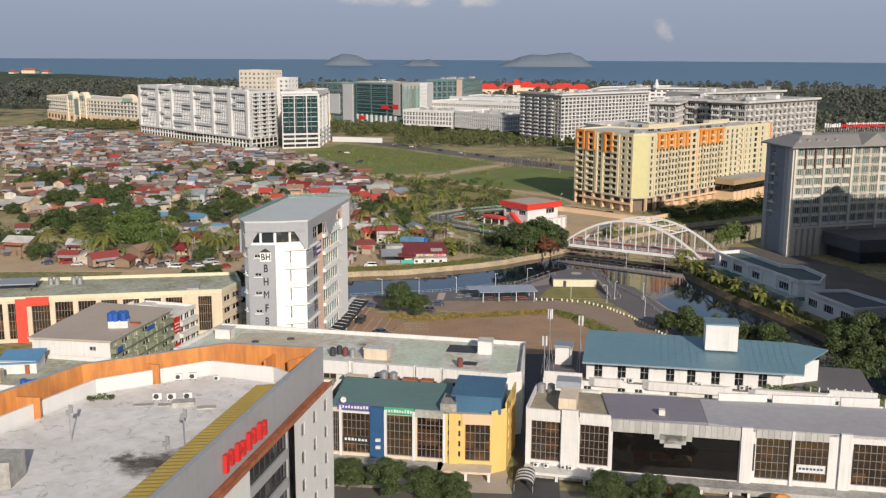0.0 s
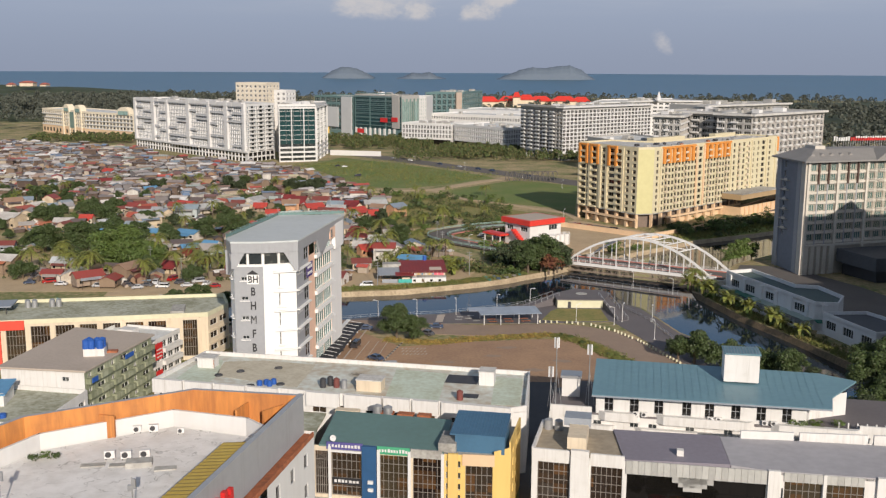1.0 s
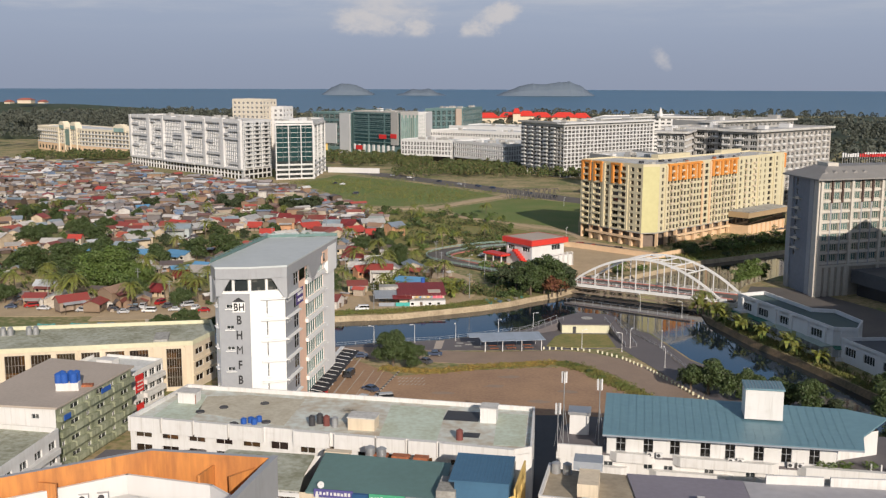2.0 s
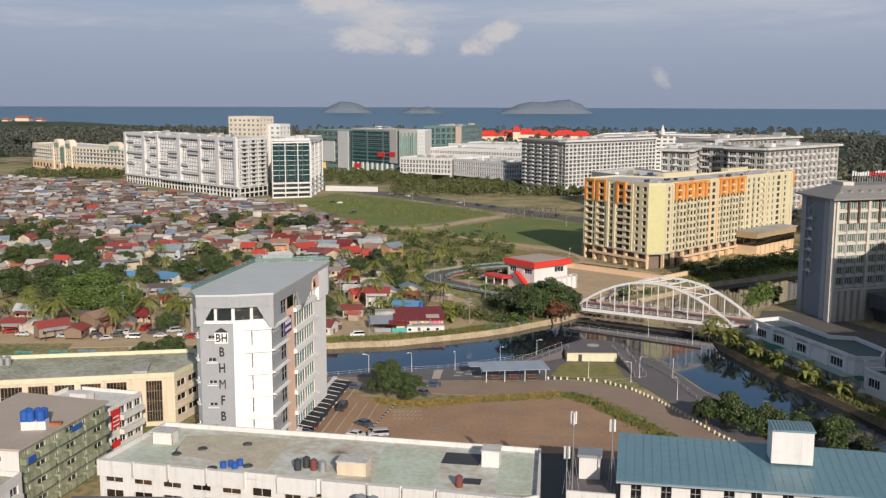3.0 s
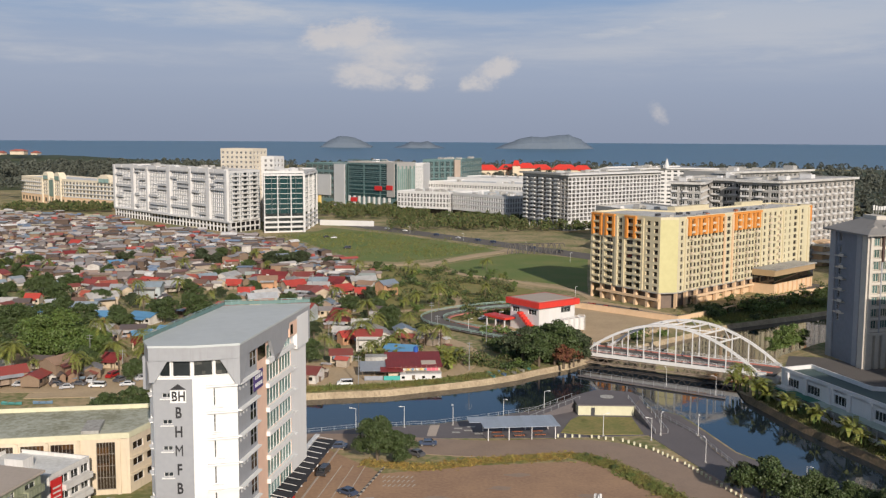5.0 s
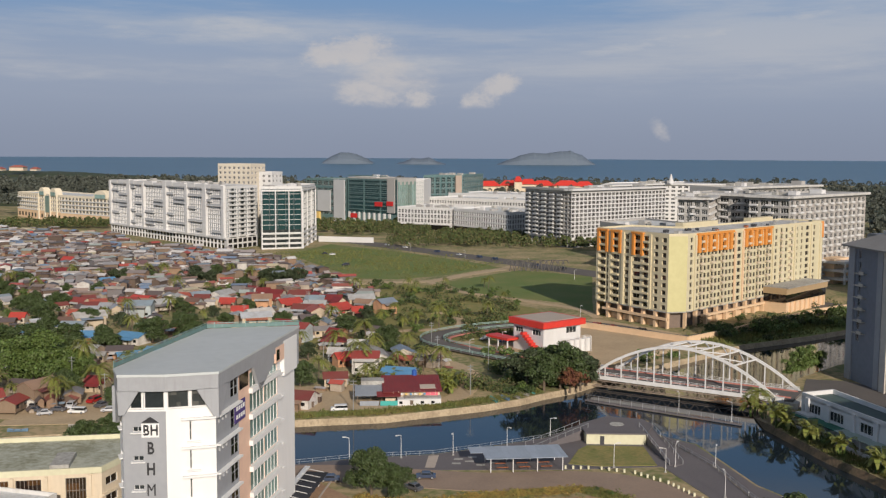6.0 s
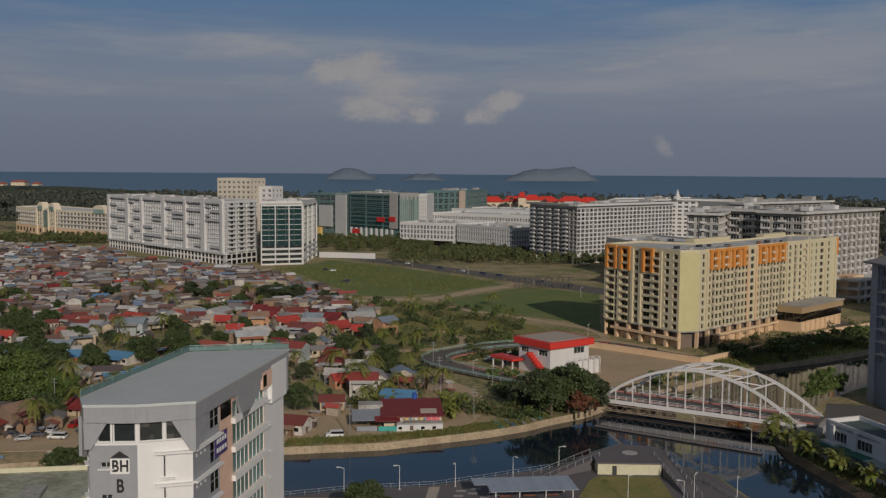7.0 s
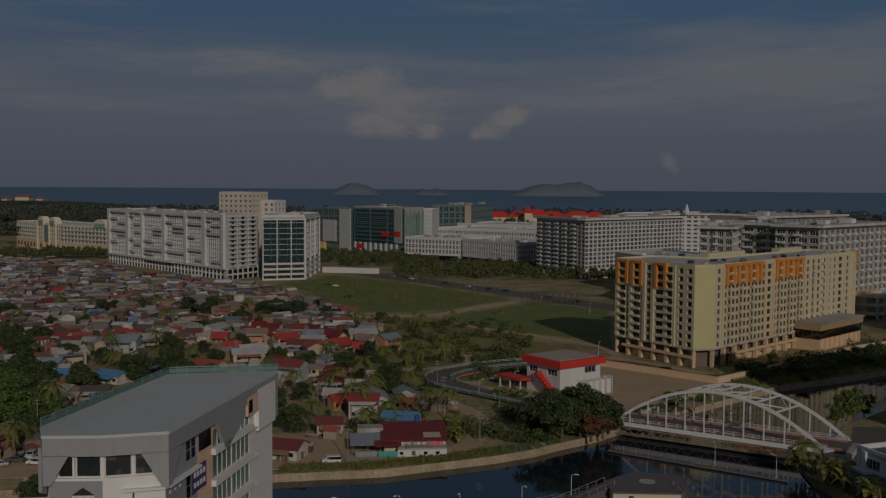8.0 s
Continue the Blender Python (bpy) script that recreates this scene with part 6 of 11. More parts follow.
def grey_crowned_tower():
    W = [(-54.6, 233.6), (-52.8, 229.8), (-46.2, 230.4), (-39, 232.8), (-33.6, 273.4), (-49.4, 269.4)]
    ob = thing("office_tower", -44, 248, 0, "white and grey office tower with a folded grey crown", "building")
    w = local(W, -44, 248)
    a, b, c, d, e, f = w
    led = [28.7 - 4.65 * i for i in range(6)]
    # left flank, grey front, white front
    facade(ob, f, a, 0, 33, M["tower_white"], cols=[(30, 31.6), (35, 36)], rows=[(z - 2.6, z - 1.7) for z in led[::-1] if z > 3], bars=(2, 1))
    facade(ob, a, b, 0, 33, M["tower_white"], cols=[(1.0, 2.9)], rows=[(z - 1.6, z - 0.9) for z in led[::-1] if z > 3] + [(30.2, 33 - 0.02)], bars=(2, 1))
    facade(ob, b, c, 0, 30, M["grey_paint"], cols=[(1.5, 3.1)], rows=[(z - 1.9, z - 1.1) for z in led[::-1] if z > 3], bars=(2, 1))
    facade(ob, c, d, 0, 30, M["tower_white"], cols=[(3.5, 3.85)], rows=[(z - 3.6, z - 0.5) for z in led[::-1] if z > 4], bars=(1, 2), gl=M["glass"])
    lbc, lcd = (Vector(c) - Vector(b)).length, (Vector(d) - Vector(c)).length
    facade(ob, b, c, 30, 33.4, M["tower_white"], cols=[(1.0, 3.0), (3.2, lbc - 0.2)], rows=[(30.3, 33.2)], bars=(1, 1), bar=0.2, depth=0.5)
    facade(ob, c, d, 30, 33.4, M["tower_white"], cols=[(0.2, 3.6), (3.8, 6.2)], rows=[(30.3, 33.2)], bars=(1, 1), bar=0.2, depth=0.5)
    for z in led:
        if z > 2:
            wall_box("ledge", M["tower_white"], ob, c, d, 2.3, lcd, z - 0.18, z + 0.12, -0.1, 0.75)
            wall_box("ledge", M["tower_white"], ob, d, e, 0, 10.0, z - 0.18, z + 0.12, -0.1, 0.75)
            if z > 5:
                wall_box("sill", M["tower_white"], ob, c, d, 3.1, 5.2, z - 3.85, z - 3.65, -0.05, 0.6)
                wall_box("sill", M["tower_white"], ob, b, c, 1.2, 3.4, z - 2.15, z - 2.0, -0.05, 0.45)
                wall_box("sill", M["tower_white"], ob, a, b, 0.8, 3.2, z - 1.85, z - 1.7, -0.05, 0.5)
    # the long side: grey with dark glazing, peach strip, glass bays, white end
    de = (Vector(e) - Vector(d))
    un = de.normalized()
    pt = lambda s: (d[0] + un.x * s, d[1] + un.y * s)
    facade(ob, d, pt(6.2), 0, 33.4, M["grey_paint"], cols=[(1.0, 1.8), (2.5, 3.3), (4.0, 4.8)], rows=[(z - 1.5, z - 0.6) for z in led[::-1] if z > 3], bars=(1, 1))
    facade(ob, pt(6.2), pt(10), 0, 33.4, M["grey_paint"], cols=[(0.2, 3.6)], rows=[(max(0.6, z - 3.9), z - 0.4) for z in led[::-1] if z > 1] + [(30, 33)], bars=(2, 2), bar=0.07, fr=M["grey_paint"], gl=M["glass_black"], depth=0.12)
    facade(ob, pt(10), pt(15.2), 0, 34.4, M["salmon"])
    facade(ob, pt(15.2), pt(30.4), 0, 34.4, M["salmon"], cols=[(0.25, 7.5), (7.7, 15.0)], rows=[(z - 3.6, z - 0.1) for z in led[::-1] if z > 3.6] + [(29.4, 32.2)], gl=M["glass_pale"], bars=(4, 1), bar=0.06, fr=M["tower_white"], depth=0.12)
    facade(ob, pt(30.4), e, 0, 33.4, M["tower_white"])
    for z in led + [33.3]:
        if z > 3:
            wall_box("balcony_band", M["tower_white"], ob, d, e, 15.0, 30.6, z - 4.55, z - 3.65, -0.1, 0.7)
            wall_box("ledge", M["tower_white"], ob, d, e, 30.6, 33.0, z - 0.15, z + 0.15, -0.1, 0.6)
    facade(ob, e, f, 0, 34, M["tower_white"], cols=spaced((Vector(f) - Vector(e)).length, 4, 2.4), rows=floors(0, 7, 4.65, 1.4, 1.8))
    wall_box("banner", material("purple_banner", (0.08, 0.05, 0.2), (0.06, 0.04, 0.16)), ob, d, e, 7.4, 12.2, 25.4, 28.8, 0.25, 0.4, "dark purple banner")
    for k in range(2):
        for q in range(4):
            wall_box("banner_bar", M["tower_white"], ob, d, e, 7.9 + q * 1.05, 8.6 + q * 1.05, 27.4 - 1.4 * k, 28.1 - 1.4 * k, 0.4, 0.44)
    # crown: a grey band with claws that reach down past the top windows
    cr = offset(w, -0.7)
    bm = bmesh.new()
    prism(bm, cr, 33.3, 35.6)
    part("crown_band", bm, M["grey_clad"], ob)
    bm = bmesh.new()
    prism(bm, offset(cr, -0.12), 35.6, 36.0)
    part("roof", bm, material("pale_grey_roof", (0.55, 0.58, 0.58), (0.47, 0.50, 0.50), scale=0.08, fine=0.6, rough=0.6), ob, "smooth pale grey roof")

    def claw(p, q, pts):
        """A grey plate on the crown's face from p to q, outlined by (s, z)."""
        p, q = Vector(p), Vector(q)
        u = (q - p).normalized()
        n = Vector((u.y, -u.x))
        bm = bmesh.new()
        fr, bk = ([bm.verts.new((p.x + u.x * s - n.x * t, p.y + u.y * s - n.y * t, z)) for s, z in pts] for t in (0.0, 0.55))
        k = len(pts)
        bm.faces.new(fr)
        bm.faces.new(bk[::-1])
        for i in range(k):
            bm.faces.new((fr[i], bk[i], bk[(i + 1) % k], fr[(i + 1) % k]))
        part("crown_claw", bm, M["grey_clad"], ob)

    A, B, C, D, E, F = cr
    lcd, lbc, lab = ((Vector(q) - Vector(p)).length for p, q in ((C, D), (B, C), (A, B)))
    claw(C, D, [(4.7, 33.4), (lcd - 0.6, 28.6), (lcd, 28.6), (lcd, 33.4)])
    claw(D, E, [(0, 33.4), (0, 28.6), (0.8, 28.6), (4.2, 33.4)])
    claw(B, C, [(0, 33.4), (0, 29.6), (0.9, 29.6), (3.2, 33.4)])
    claw(A, B, [(0, 33.4), (0, 27.6), (1.4, 27.6), (lab, 30), (lab, 31.2), (2.6, 33.4)])
    claw(D, E, [(16.0, 33.4), (19.0, 28.8), (20.6, 28.8), (27.2, 31.8), (27.2, 33.4)])
    claw(D, E, [(39.6, 33.4), (41.4, 28.4), (42.2, 28.4), (42.2, 33.4)])
    # the white end rises through the crown beside an open salmon notch
    wall_box("end_block", M["tower_white"], ob, d, e, 32.4, 40.4, 28.0, 34.7, 0.0, 0.78, "white end block breaking through the crown")
    wall_box("notch_wall", M["salmon"], ob, d, e, 27.6, 32.4, 31.4, 34.3, 0.0, 0.76, "salmon wall in a notch of the crown")
    wall_box("notch_window", M["glass_black"], ob, d, e, 28.0, 29.6, 31.8, 33.8, 0.76, 0.8)
    wall_box("notch_window", M["glass_black"], ob, d, e, 10.4, 14.6, 30.4, 33.2, 0.05, 0.12)
    claw(F, A, [(30, 33.4), (34, 27.6), (37.6, 27.6), (37.6, 33.4)])
    # railing along the far edges of the roof
    for p, q in ((A, F), (F, E)):
        p, q = Vector(p), Vector(q)
        for k in range(13):
            o = p.lerp(q, k / 12)
            box_part("rail_post", M["glass_pale"], ob, o.x, o.y, 36.6, 0.1, 0.1, 1.2)
        o = (p + q) / 2
        rz = math.degrees(math.atan2((q - p).y, (q - p).x))
        box_part("rail_panel", M["teal_roof"], ob, o.x, o.y, 36.5, (q - p).length, 0.06, 0.75, rz, "green tinted glass railing")
        box_part("rail", M["glass_pale"], ob, o.x, o.y, 37.1, (q - p).length, 0.1, 0.1, rz)
    # letters on the grey front
    for i, ch in enumerate("BHMFB"):
        text_part("letter", ch, 2.7, M["black"], ob, on_wall(b, c, 4.2, 24.1 - 3.35 * i, 0.12) @ Matrix.Diagonal((0.72, 1, 1, 1)))
    wall_box("emblem_plate", M["tower_white"], ob, b, c, 2.85, 5.55, 25.9, 28.1, 0.02, 0.1, "white plate behind the emblem")
    for i, ch in enumerate("BH"):
        text_part("letter", ch, 2.3, M["black"], ob, on_wall(b, c, 3.58 + 1.24 * i, 27.0, 0.16) @ Matrix.Diagonal((0.78, 1, 1, 1)))
    for s, sg in ((2.85, 1), (4.2, -1)):
        bm = bmesh.new()
        v = [bm.verts.new(q) for z in (0.0, 0.12) for q in ((0, 0, z), (1.35, 0, z), (1.35 if sg > 0 else 0, 0.95, z))]
        for q in ((2, 1, 0), (3, 4, 5), (0, 1, 4, 3), (1, 2, 5, 4), (2, 0, 3, 5)):
            bm.faces.new([v[k] for k in q])
        part("emblem_roof", bm, M["black"], ob).matrix_local = on_wall(b, c, s, 28.25, 0.05)
    return ob


grey_crowned_tower()


# ---- tall office with an orange-lined roof ----
def orange_roofed_tower():
    O = [(-16.6, 106), (-28.5, 107.6), (-43, 98.5), (-52, 80), (-62, 40), (-29.4, 34)]
    ob = thing("office_tower", -35, 75, 0, "tall office tower with orange-lined parapet and yellow gutter strip", "building")
    o = local(O, -35, 75)
    zt = 41.6
    inn = offset(o, 0.5)
    n = len(o)
    # outer grey band and orange lining
    bm = bmesh.new()
    lo, hi, ih, il = ([bm.verts.new((x, y, z)) for x, y in p] for p, z in ((o, 37.3), (o, zt), (inn, zt), (inn, 36.6)))
    for k in range(n):
        q = (k + 1) % n
        bm.faces.new((lo[q], lo[k], hi[k], hi[q]))
        bm.faces.new((hi[q], hi[k], ih[k], ih[q]))
        bm.faces.new((ih[q], ih[k], il[k], il[q])).material_index = 1
    part("parapet", bm, [M["grey_clad"], M["orange_wall"]], ob, "grey clad parapet lined orange inside")
    bm = bmesh.new()
    prism(bm, offset(o, 0.45)[::-1], 36.2, 36.7)
    part("gutter_floor", bm, M["concrete"], ob)
    return ob, o


KW, KO = orange_roofed_tower()


def orange_roof_fittings(ob, o):
    """The raised roof slab with its white upstand, the yellow strip, flank walls, letters and plant."""
    L = lambda x, y: (x + 35, y - 75)
    main = [L(-18.2, 101.2), L(-30, 104.9), L(-41.2, 97.8), L(-49, 79), L(-59, 43), L(-29.6, 38)][::-1]
    # order: counter-clockwise
    if sum((main[i - 1][0] * main[i][1] - main[i][0] * main[i - 1][1]) for i in range(len(main))) < 0:
        main = main[::-1]
    bm = bmesh.new()
    prism(bm, main, 36.5, 38.3)
    part("roof", bm, M["roof_stained"], ob, "pale weathered concrete roof with dark stains")
    # white upstand on the far and left sides of the slab
    for p, q in ((L(-19.2, 100.6), L(-22, 103.4)), (L(-22, 103.4), L(-30.2, 105.6)), (L(-30.2, 105.6), L(-41.3, 98.2)), (L(-41.3, 98.2), L(-47.5, 84))):
        wall_box("upstand", M["white"], ob, q, p, -0.1, (Vector(p) - Vector(q)).length + 0.1, 36.5, 39.9, -0.15, 0.15)
    # orange fins across the gutter
    for p, q in ((L(-20.4, 103.6), L(-18.4, 106)), (L(-23.2, 103.8), L(-22.4, 106.6)), (L(-35, 101.6), L(-37, 102)), (L(-44, 90), L(-47, 90.2)), (L(-46.4, 84), L(-49.6, 84.2))):
        wall_box("fin", M["orange_wall"], ob, p, q, 0, (Vector(q) - Vector(p)).length, 36.5, 40.6, -0.12, 0.12)
    # right side: yellow sheet strip inside the parapet
    a, b = L(-19.15, 93.6), L(-29.4, 36)
    ln = (Vector(b) - Vector(a)).length
    u = (Vector(b) - Vector(a)).normalized()
    n = Vector((u.y, -u.x))
    ytop = M["yellow_tile"]
    bm = bmesh.new()
    k = 150
    pr = []
    for i in range(k + 1):
        s = ln * i / k
        z = 41.2 + (0.06 if i % 2 else 0.0)
        c = Vector(a) + u * s
        pr.append((bm.verts.new((c.x + n.x * 0.1, c.y + n.y * 0.1, z)), bm.verts.new((c.x + n.x * 3.0, c.y + n.y * 3.0, z - 0.35)), bm.verts.new((c.x + n.x * 3.0, c.y + n.y * 3.0, z - 3.2))))
    for p, q in zip(pr, pr[1:]):
        bm.faces.new((p[0], p[1], q[1], q[0]))
        bm.faces.new((p[1], p[2], q[2], q[1]))
    part("gutter_cover", bm, ytop, ob, "yellow corrugated gutter cover")
    # grey band, wide cap and ledge on the right flank
    pa, pb = o[5], o[0]
    fl = (Vector(pb) - Vector(pa)).length
    wall_box("band_cap", M["grey_clad"], ob, pa, pb, 0, fl, 41.55, 41.68, -0.5, 0.06)
    wall_box("ledge", M["rust"], ob, pa, pb, 0, fl + 0.4, 36.9, 37.15, -0.2, 0.95, "rusty orange ledge")
    wall_box("ledge_rim", M["rust"], ob, pa, pb, 0, fl + 0.4, 37.15, 37.4, 0.8, 0.95)
    ud = (Vector(pb) - Vector(pa)).normalized()
    nd = Vector((ud.y, -ud.x))
    A, B = Vector(pa) + nd * 0.9, Vector(pb) + nd * 0.9
    uu = (B - A).normalized()
    B = B + uu * 0.6
    fl = (B - A).length
    w0 = A + uu * (fl - 13.5)
    facade(ob, tuple(w0), tuple(B), 0, 36.9, M["white"], cols=[(2.2, 3.3), (6.2, 7.3), (10.2, 11.3)], rows=floors(0.5, 11, 3.3, 0.9, 1.5), bars=(1, 1), bar=0.06, fr=M["grey_paint"], depth=0.15, gl=M["glass_black"])
    g0 = A + uu * (fl - 26)
    facade(ob, tuple(g0 - Vector((uu.y, -uu.x)) * 0.7), tuple(w0 - Vector((uu.y, -uu.x)) * 0.7), 0, 36.9, M["grey_clad"], cols=[(0.3, 12.2)], rows=floors(0.3, 11, 3.3, 0.8, 2.2), bars=(8, 1), bar=0.1, fr=M["dark"], gl=M["glass"])
    facade(ob, tuple(A), tuple(g0), 0, 36.9, M["white"])
    facade(ob, tuple(B), (o[1][0], o[1][1] + 0.5), 0, 37.4, M["white"])
    for i in range(1, 5):
        facade(ob, o[i], o[i + 1], 0, 37.4, M["white"])
    # red sign: four plain slabs
    for i in range(4):
        s0 = 43.3 + i * 2.75
        bm = bmesh.new()
        bx(bm, -0.62, 0, 0, 0.6, 1.75, 0.4)
        bx(bm, 0.62, 0.1 * (-1) ** i, 0, 0.6, 1.5, 0.4)
        bx(bm, 0.0, 0.25 - 0.3 * (i % 2), 0, 0.7, 0.5, 0.36)
        o2 = part("sign_block", bm, M["red_sign"], ob, "plain red raised sign shape")
        o2.matrix_local = on_wall(pa, pb, s0 + 1.2, 39.1, 0.28)
    # plant on the roof
    for x, y, s in ((-33.6, 96.0, 1.15), (-32.0, 96.0, 1.15), (-30.3, 96.3, 1.15), (-33.2, 102.9, 1.0), (-31.6, 103.2, 1.1), (-35.6, 102.2, 0.9), (-28.7, 102.8, 0.8)):
        air_unit(x, y, 38.3, s, 14)
    for x, y, sx, sy, sz in ((-30.3, 94.6, 2.4, 1.4, 0.5), (-32.3, 94.4, 1.5, 0.8, 0.12), (-34.6, 94.3, 2.2, 0.8, 0.12), (-27.6, 93.8, 2.0, 0.9, 0.12)):
        box_part("roof_plinth", M["concrete"], ob, *L(x, y), 38.3 + sz / 2, sx, sy, sz, 12)
    box_part("tank_house", M["concrete"], ob, *L(-40.6, 74.5), 39.5, 2.2, 3.2, 2.4)
    box_part("tank_house_door", M["grey_paint"], ob, *L(-42.2, 74), 39.3, 1.0, 1.6, 2.0)
    for x, y, h in ((-26.5, 81.6, 4.4), (-28.4, 81.8, 1.6), (-38.5, 84, 3.8)):
        m = thing("roof_mast", x, y, 38.3, "thin metal mast on a flat roof", "mast")
        bm = bmesh.new()
        tube(bm, [(0, 0, 0), (0, 0, h)], 0.06, 6)
        part("pole", bm, M["metal"], m)
        box_part("antenna", M["metal"], m, 0.15, 0, h - 0.5, 0.35, 0.2, 0.8)
        box_part("antenna", M["metal"], m, -0.2, 0.05, h - 0.9, 0.3, 0.2, 0.5)
    for k in range(3):
        plant(BUSHES, k, -40.4 + k * 0.8, 95.2 + k * 0.5, 0.33, 38.3)


def air_unit(x, y, z, s=1.2, rz=0):
    ob = thing("air_conditioner", x, y, z, "white outdoor air conditioner unit", "air conditioner", "air conditioners", rz=rz)
    bm = bmesh.new()
    bx(bm, 0, 0, 0.1 + 0.35 * s, 0.85 * s, 0.42 * s, 0.66 * s)
    bmesh.ops.bevel(bm, geom=list(bm.edges), offset=0.03, segments=1)
    body = part("body", bm, M["white"], ob)
    bm = bmesh.new()
    bmesh.ops.create_cone(bm, cap_ends=True, segments=14, radius1=0.25 * s, radius2=0.25 * s, depth=0.05, matrix=pose(-0.1 * s, -0.22 * s, 0.1 + 0.36 * s, 90, 0, 0))
    part("fan_grille", bm, M["dark"], body)
    for q in (-0.3, 0.3):
        box_part("foot", M["dark"], ob, q * s, 0, 0.05, 0.08 * s, 0.4 * s, 0.1)
    return ob


M["roof_stained"] = material("stained_roof", (0.78, 0.765, 0.75), (0.50, 0.48, 0.45), scale=0.28, fine=0.9, mix=0.55, rough=0.9)


def weather(m, spots, crack=0.22):
    """Dark stains of uneven outline round the given places, and a net of fine cracks."""
    nt = m.node_tree
    b = nt.nodes["Principled BSDF"]
    geo = [n for n in nt.nodes if n.type == "NEW_GEOMETRY"][0]
    nz = nt.nodes.new("ShaderNodeTexNoise")
    nz.inputs["Scale"].default_value, nz.inputs["Detail"].default_value, nz.inputs["Roughness"].default_value = 0.7, 8, 0.7
    nt.links.new(geo.outputs["Position"], nz.inputs["Vector"])

    def mixed(fac, colour, amount):
        mx = nt.nodes.new("ShaderNodeMix")
        mx.data_type = "RGBA"
        ml = nt.nodes.new("ShaderNodeMath")
        ml.operation = "MULTIPLY"
        ml.inputs[1].default_value = amount
        nt.links.new(fac, ml.inputs[0])
        nt.links.new(ml.outputs[0], mx.inputs["Factor"])
        nt.links.new(b.inputs["Base Color"].links[0].from_socket, mx.inputs[6])
        mx.inputs[7].default_value = (*colour, 1)
        nt.links.new(mx.outputs[2], b.inputs["Base Color"])

    for (x, y, z, r) in spots:
        d = nt.nodes.new("ShaderNodeVectorMath")
        d.operation = "DISTANCE"
        d.inputs[1].default_value = (x, y, z)
        nt.links.new(geo.outputs["Position"], d.inputs[0])
        sc = nt.nodes.new("ShaderNodeMath")
        sc.operation = "MULTIPLY_ADD"
        sc.inputs[1].default_value, sc.inputs[2].default_value = 7.0, -3.5
        nt.links.new(nz.outputs["Fac"], sc.inputs[0])
        ad = nt.nodes.new("ShaderNodeMath")
        ad.operation = "ADD"
        nt.links.new(d.outputs["Value"], ad.inputs[0])
        nt.links.new(sc.outputs[0], ad.inputs[1])
        mr = nt.nodes.new("ShaderNodeMapRange")
        mr.inputs["From Min"].default_value, mr.inputs["From Max"].default_value = r, r * 0.3
        nt.links.new(ad.outputs[0], mr.inputs["Value"])
        mixed(mr.outputs[0], (0.06, 0.05, 0.035), 0.85)
    if crack:
        big = nt.nodes.new("ShaderNodeTexNoise")
        big.inputs["Scale"].default_value, big.inputs["Detail"].default_value = 0.45, 6
        nt.links.new(geo.outputs["Position"], big.inputs["Vector"])
        wob = nt.nodes.new("ShaderNodeVectorMath")
        wob.operation = "MULTIPLY_ADD"
        wob.inputs[1].default_value = (6, 6, 0)
        nt.links.new(big.outputs["Color"], wob.inputs[0])
        nt.links.new(geo.outputs["Position"], wob.inputs[2])
        vo = nt.nodes.new("ShaderNodeTexVoronoi")
        vo.feature = "DISTANCE_TO_EDGE"
        vo.inputs["Scale"].default_value = crack
        nt.links.new(wob.outputs[0], vo.inputs["Vector"])
        mr = nt.nodes.new("ShaderNodeMapRange")
        mr.inputs["From Min"].default_value, mr.inputs["From Max"].default_value = 0.03, 0.0
        nt.links.new(vo.outputs["Distance"], mr.inputs["Value"])
        gate = nt.nodes.new("ShaderNodeMapRange")
        gate.inputs["From Min"].default_value, gate.inputs["From Max"].default_value = 0.45, 0.6
        nt.links.new(nz.outputs["Fac"], gate.inputs["Value"])
        ml = nt.nodes.new("ShaderNodeMath")
        ml.operation = "MULTIPLY"
        nt.links.new(mr.outputs[0], ml.inputs[0])
        nt.links.new(gate.outputs[0], ml.inputs[1])
        mixed(ml.outputs[0], (0.13, 0.12, 0.10), 0.6)


weather(M["roof_stained"], [(-26.5, 79.5, 38.3, 4.2), (-29.5, 78.5, 38.3, 3.2), (-31.5, 79.5, 38.3, 2.2), (-24.5, 82.5, 38.3, 2.6)], 0.3)
weather(M["roof_moss"], [(-2, 196, 12.6, 4), (-40, 205, 12.6, 5), (-22, 199, 12.6, 3.5)], 0)
orange_roof_fittings(KW, KO)


def water_tank(x, y, z, r, h, mat, label, group="water tanks"):
    ob = thing("water_tank", x, y, z, label, "water tank", group)
    bm = bmesh.new()
    bmesh.ops.create_cone(bm, cap_ends=True, segments=16, radius1=r, radius2=r * 0.96, depth=h, matrix=pose(0, 0, h / 2))
    part("drum", bm, mat, ob)
    bm = bmesh.new()
    bmesh.ops.create_cone(bm, cap_ends=True, segments=16, radius1=r * 1.02, radius2=r * 0.3, depth=h * 0.18, matrix=pose(0, 0, h * 1.09))
    part("lid", bm, mat, ob)
    for k in (0.3, 0.6):
        bm = bmesh.new()
        bmesh.ops.create_cone(bm, cap_ends=True, segments=16, radius1=r * 1.03, radius2=r * 1.03, depth=0.06, matrix=pose(0, 0, h * k))
        part("hoop", bm, mat, ob)
    return ob


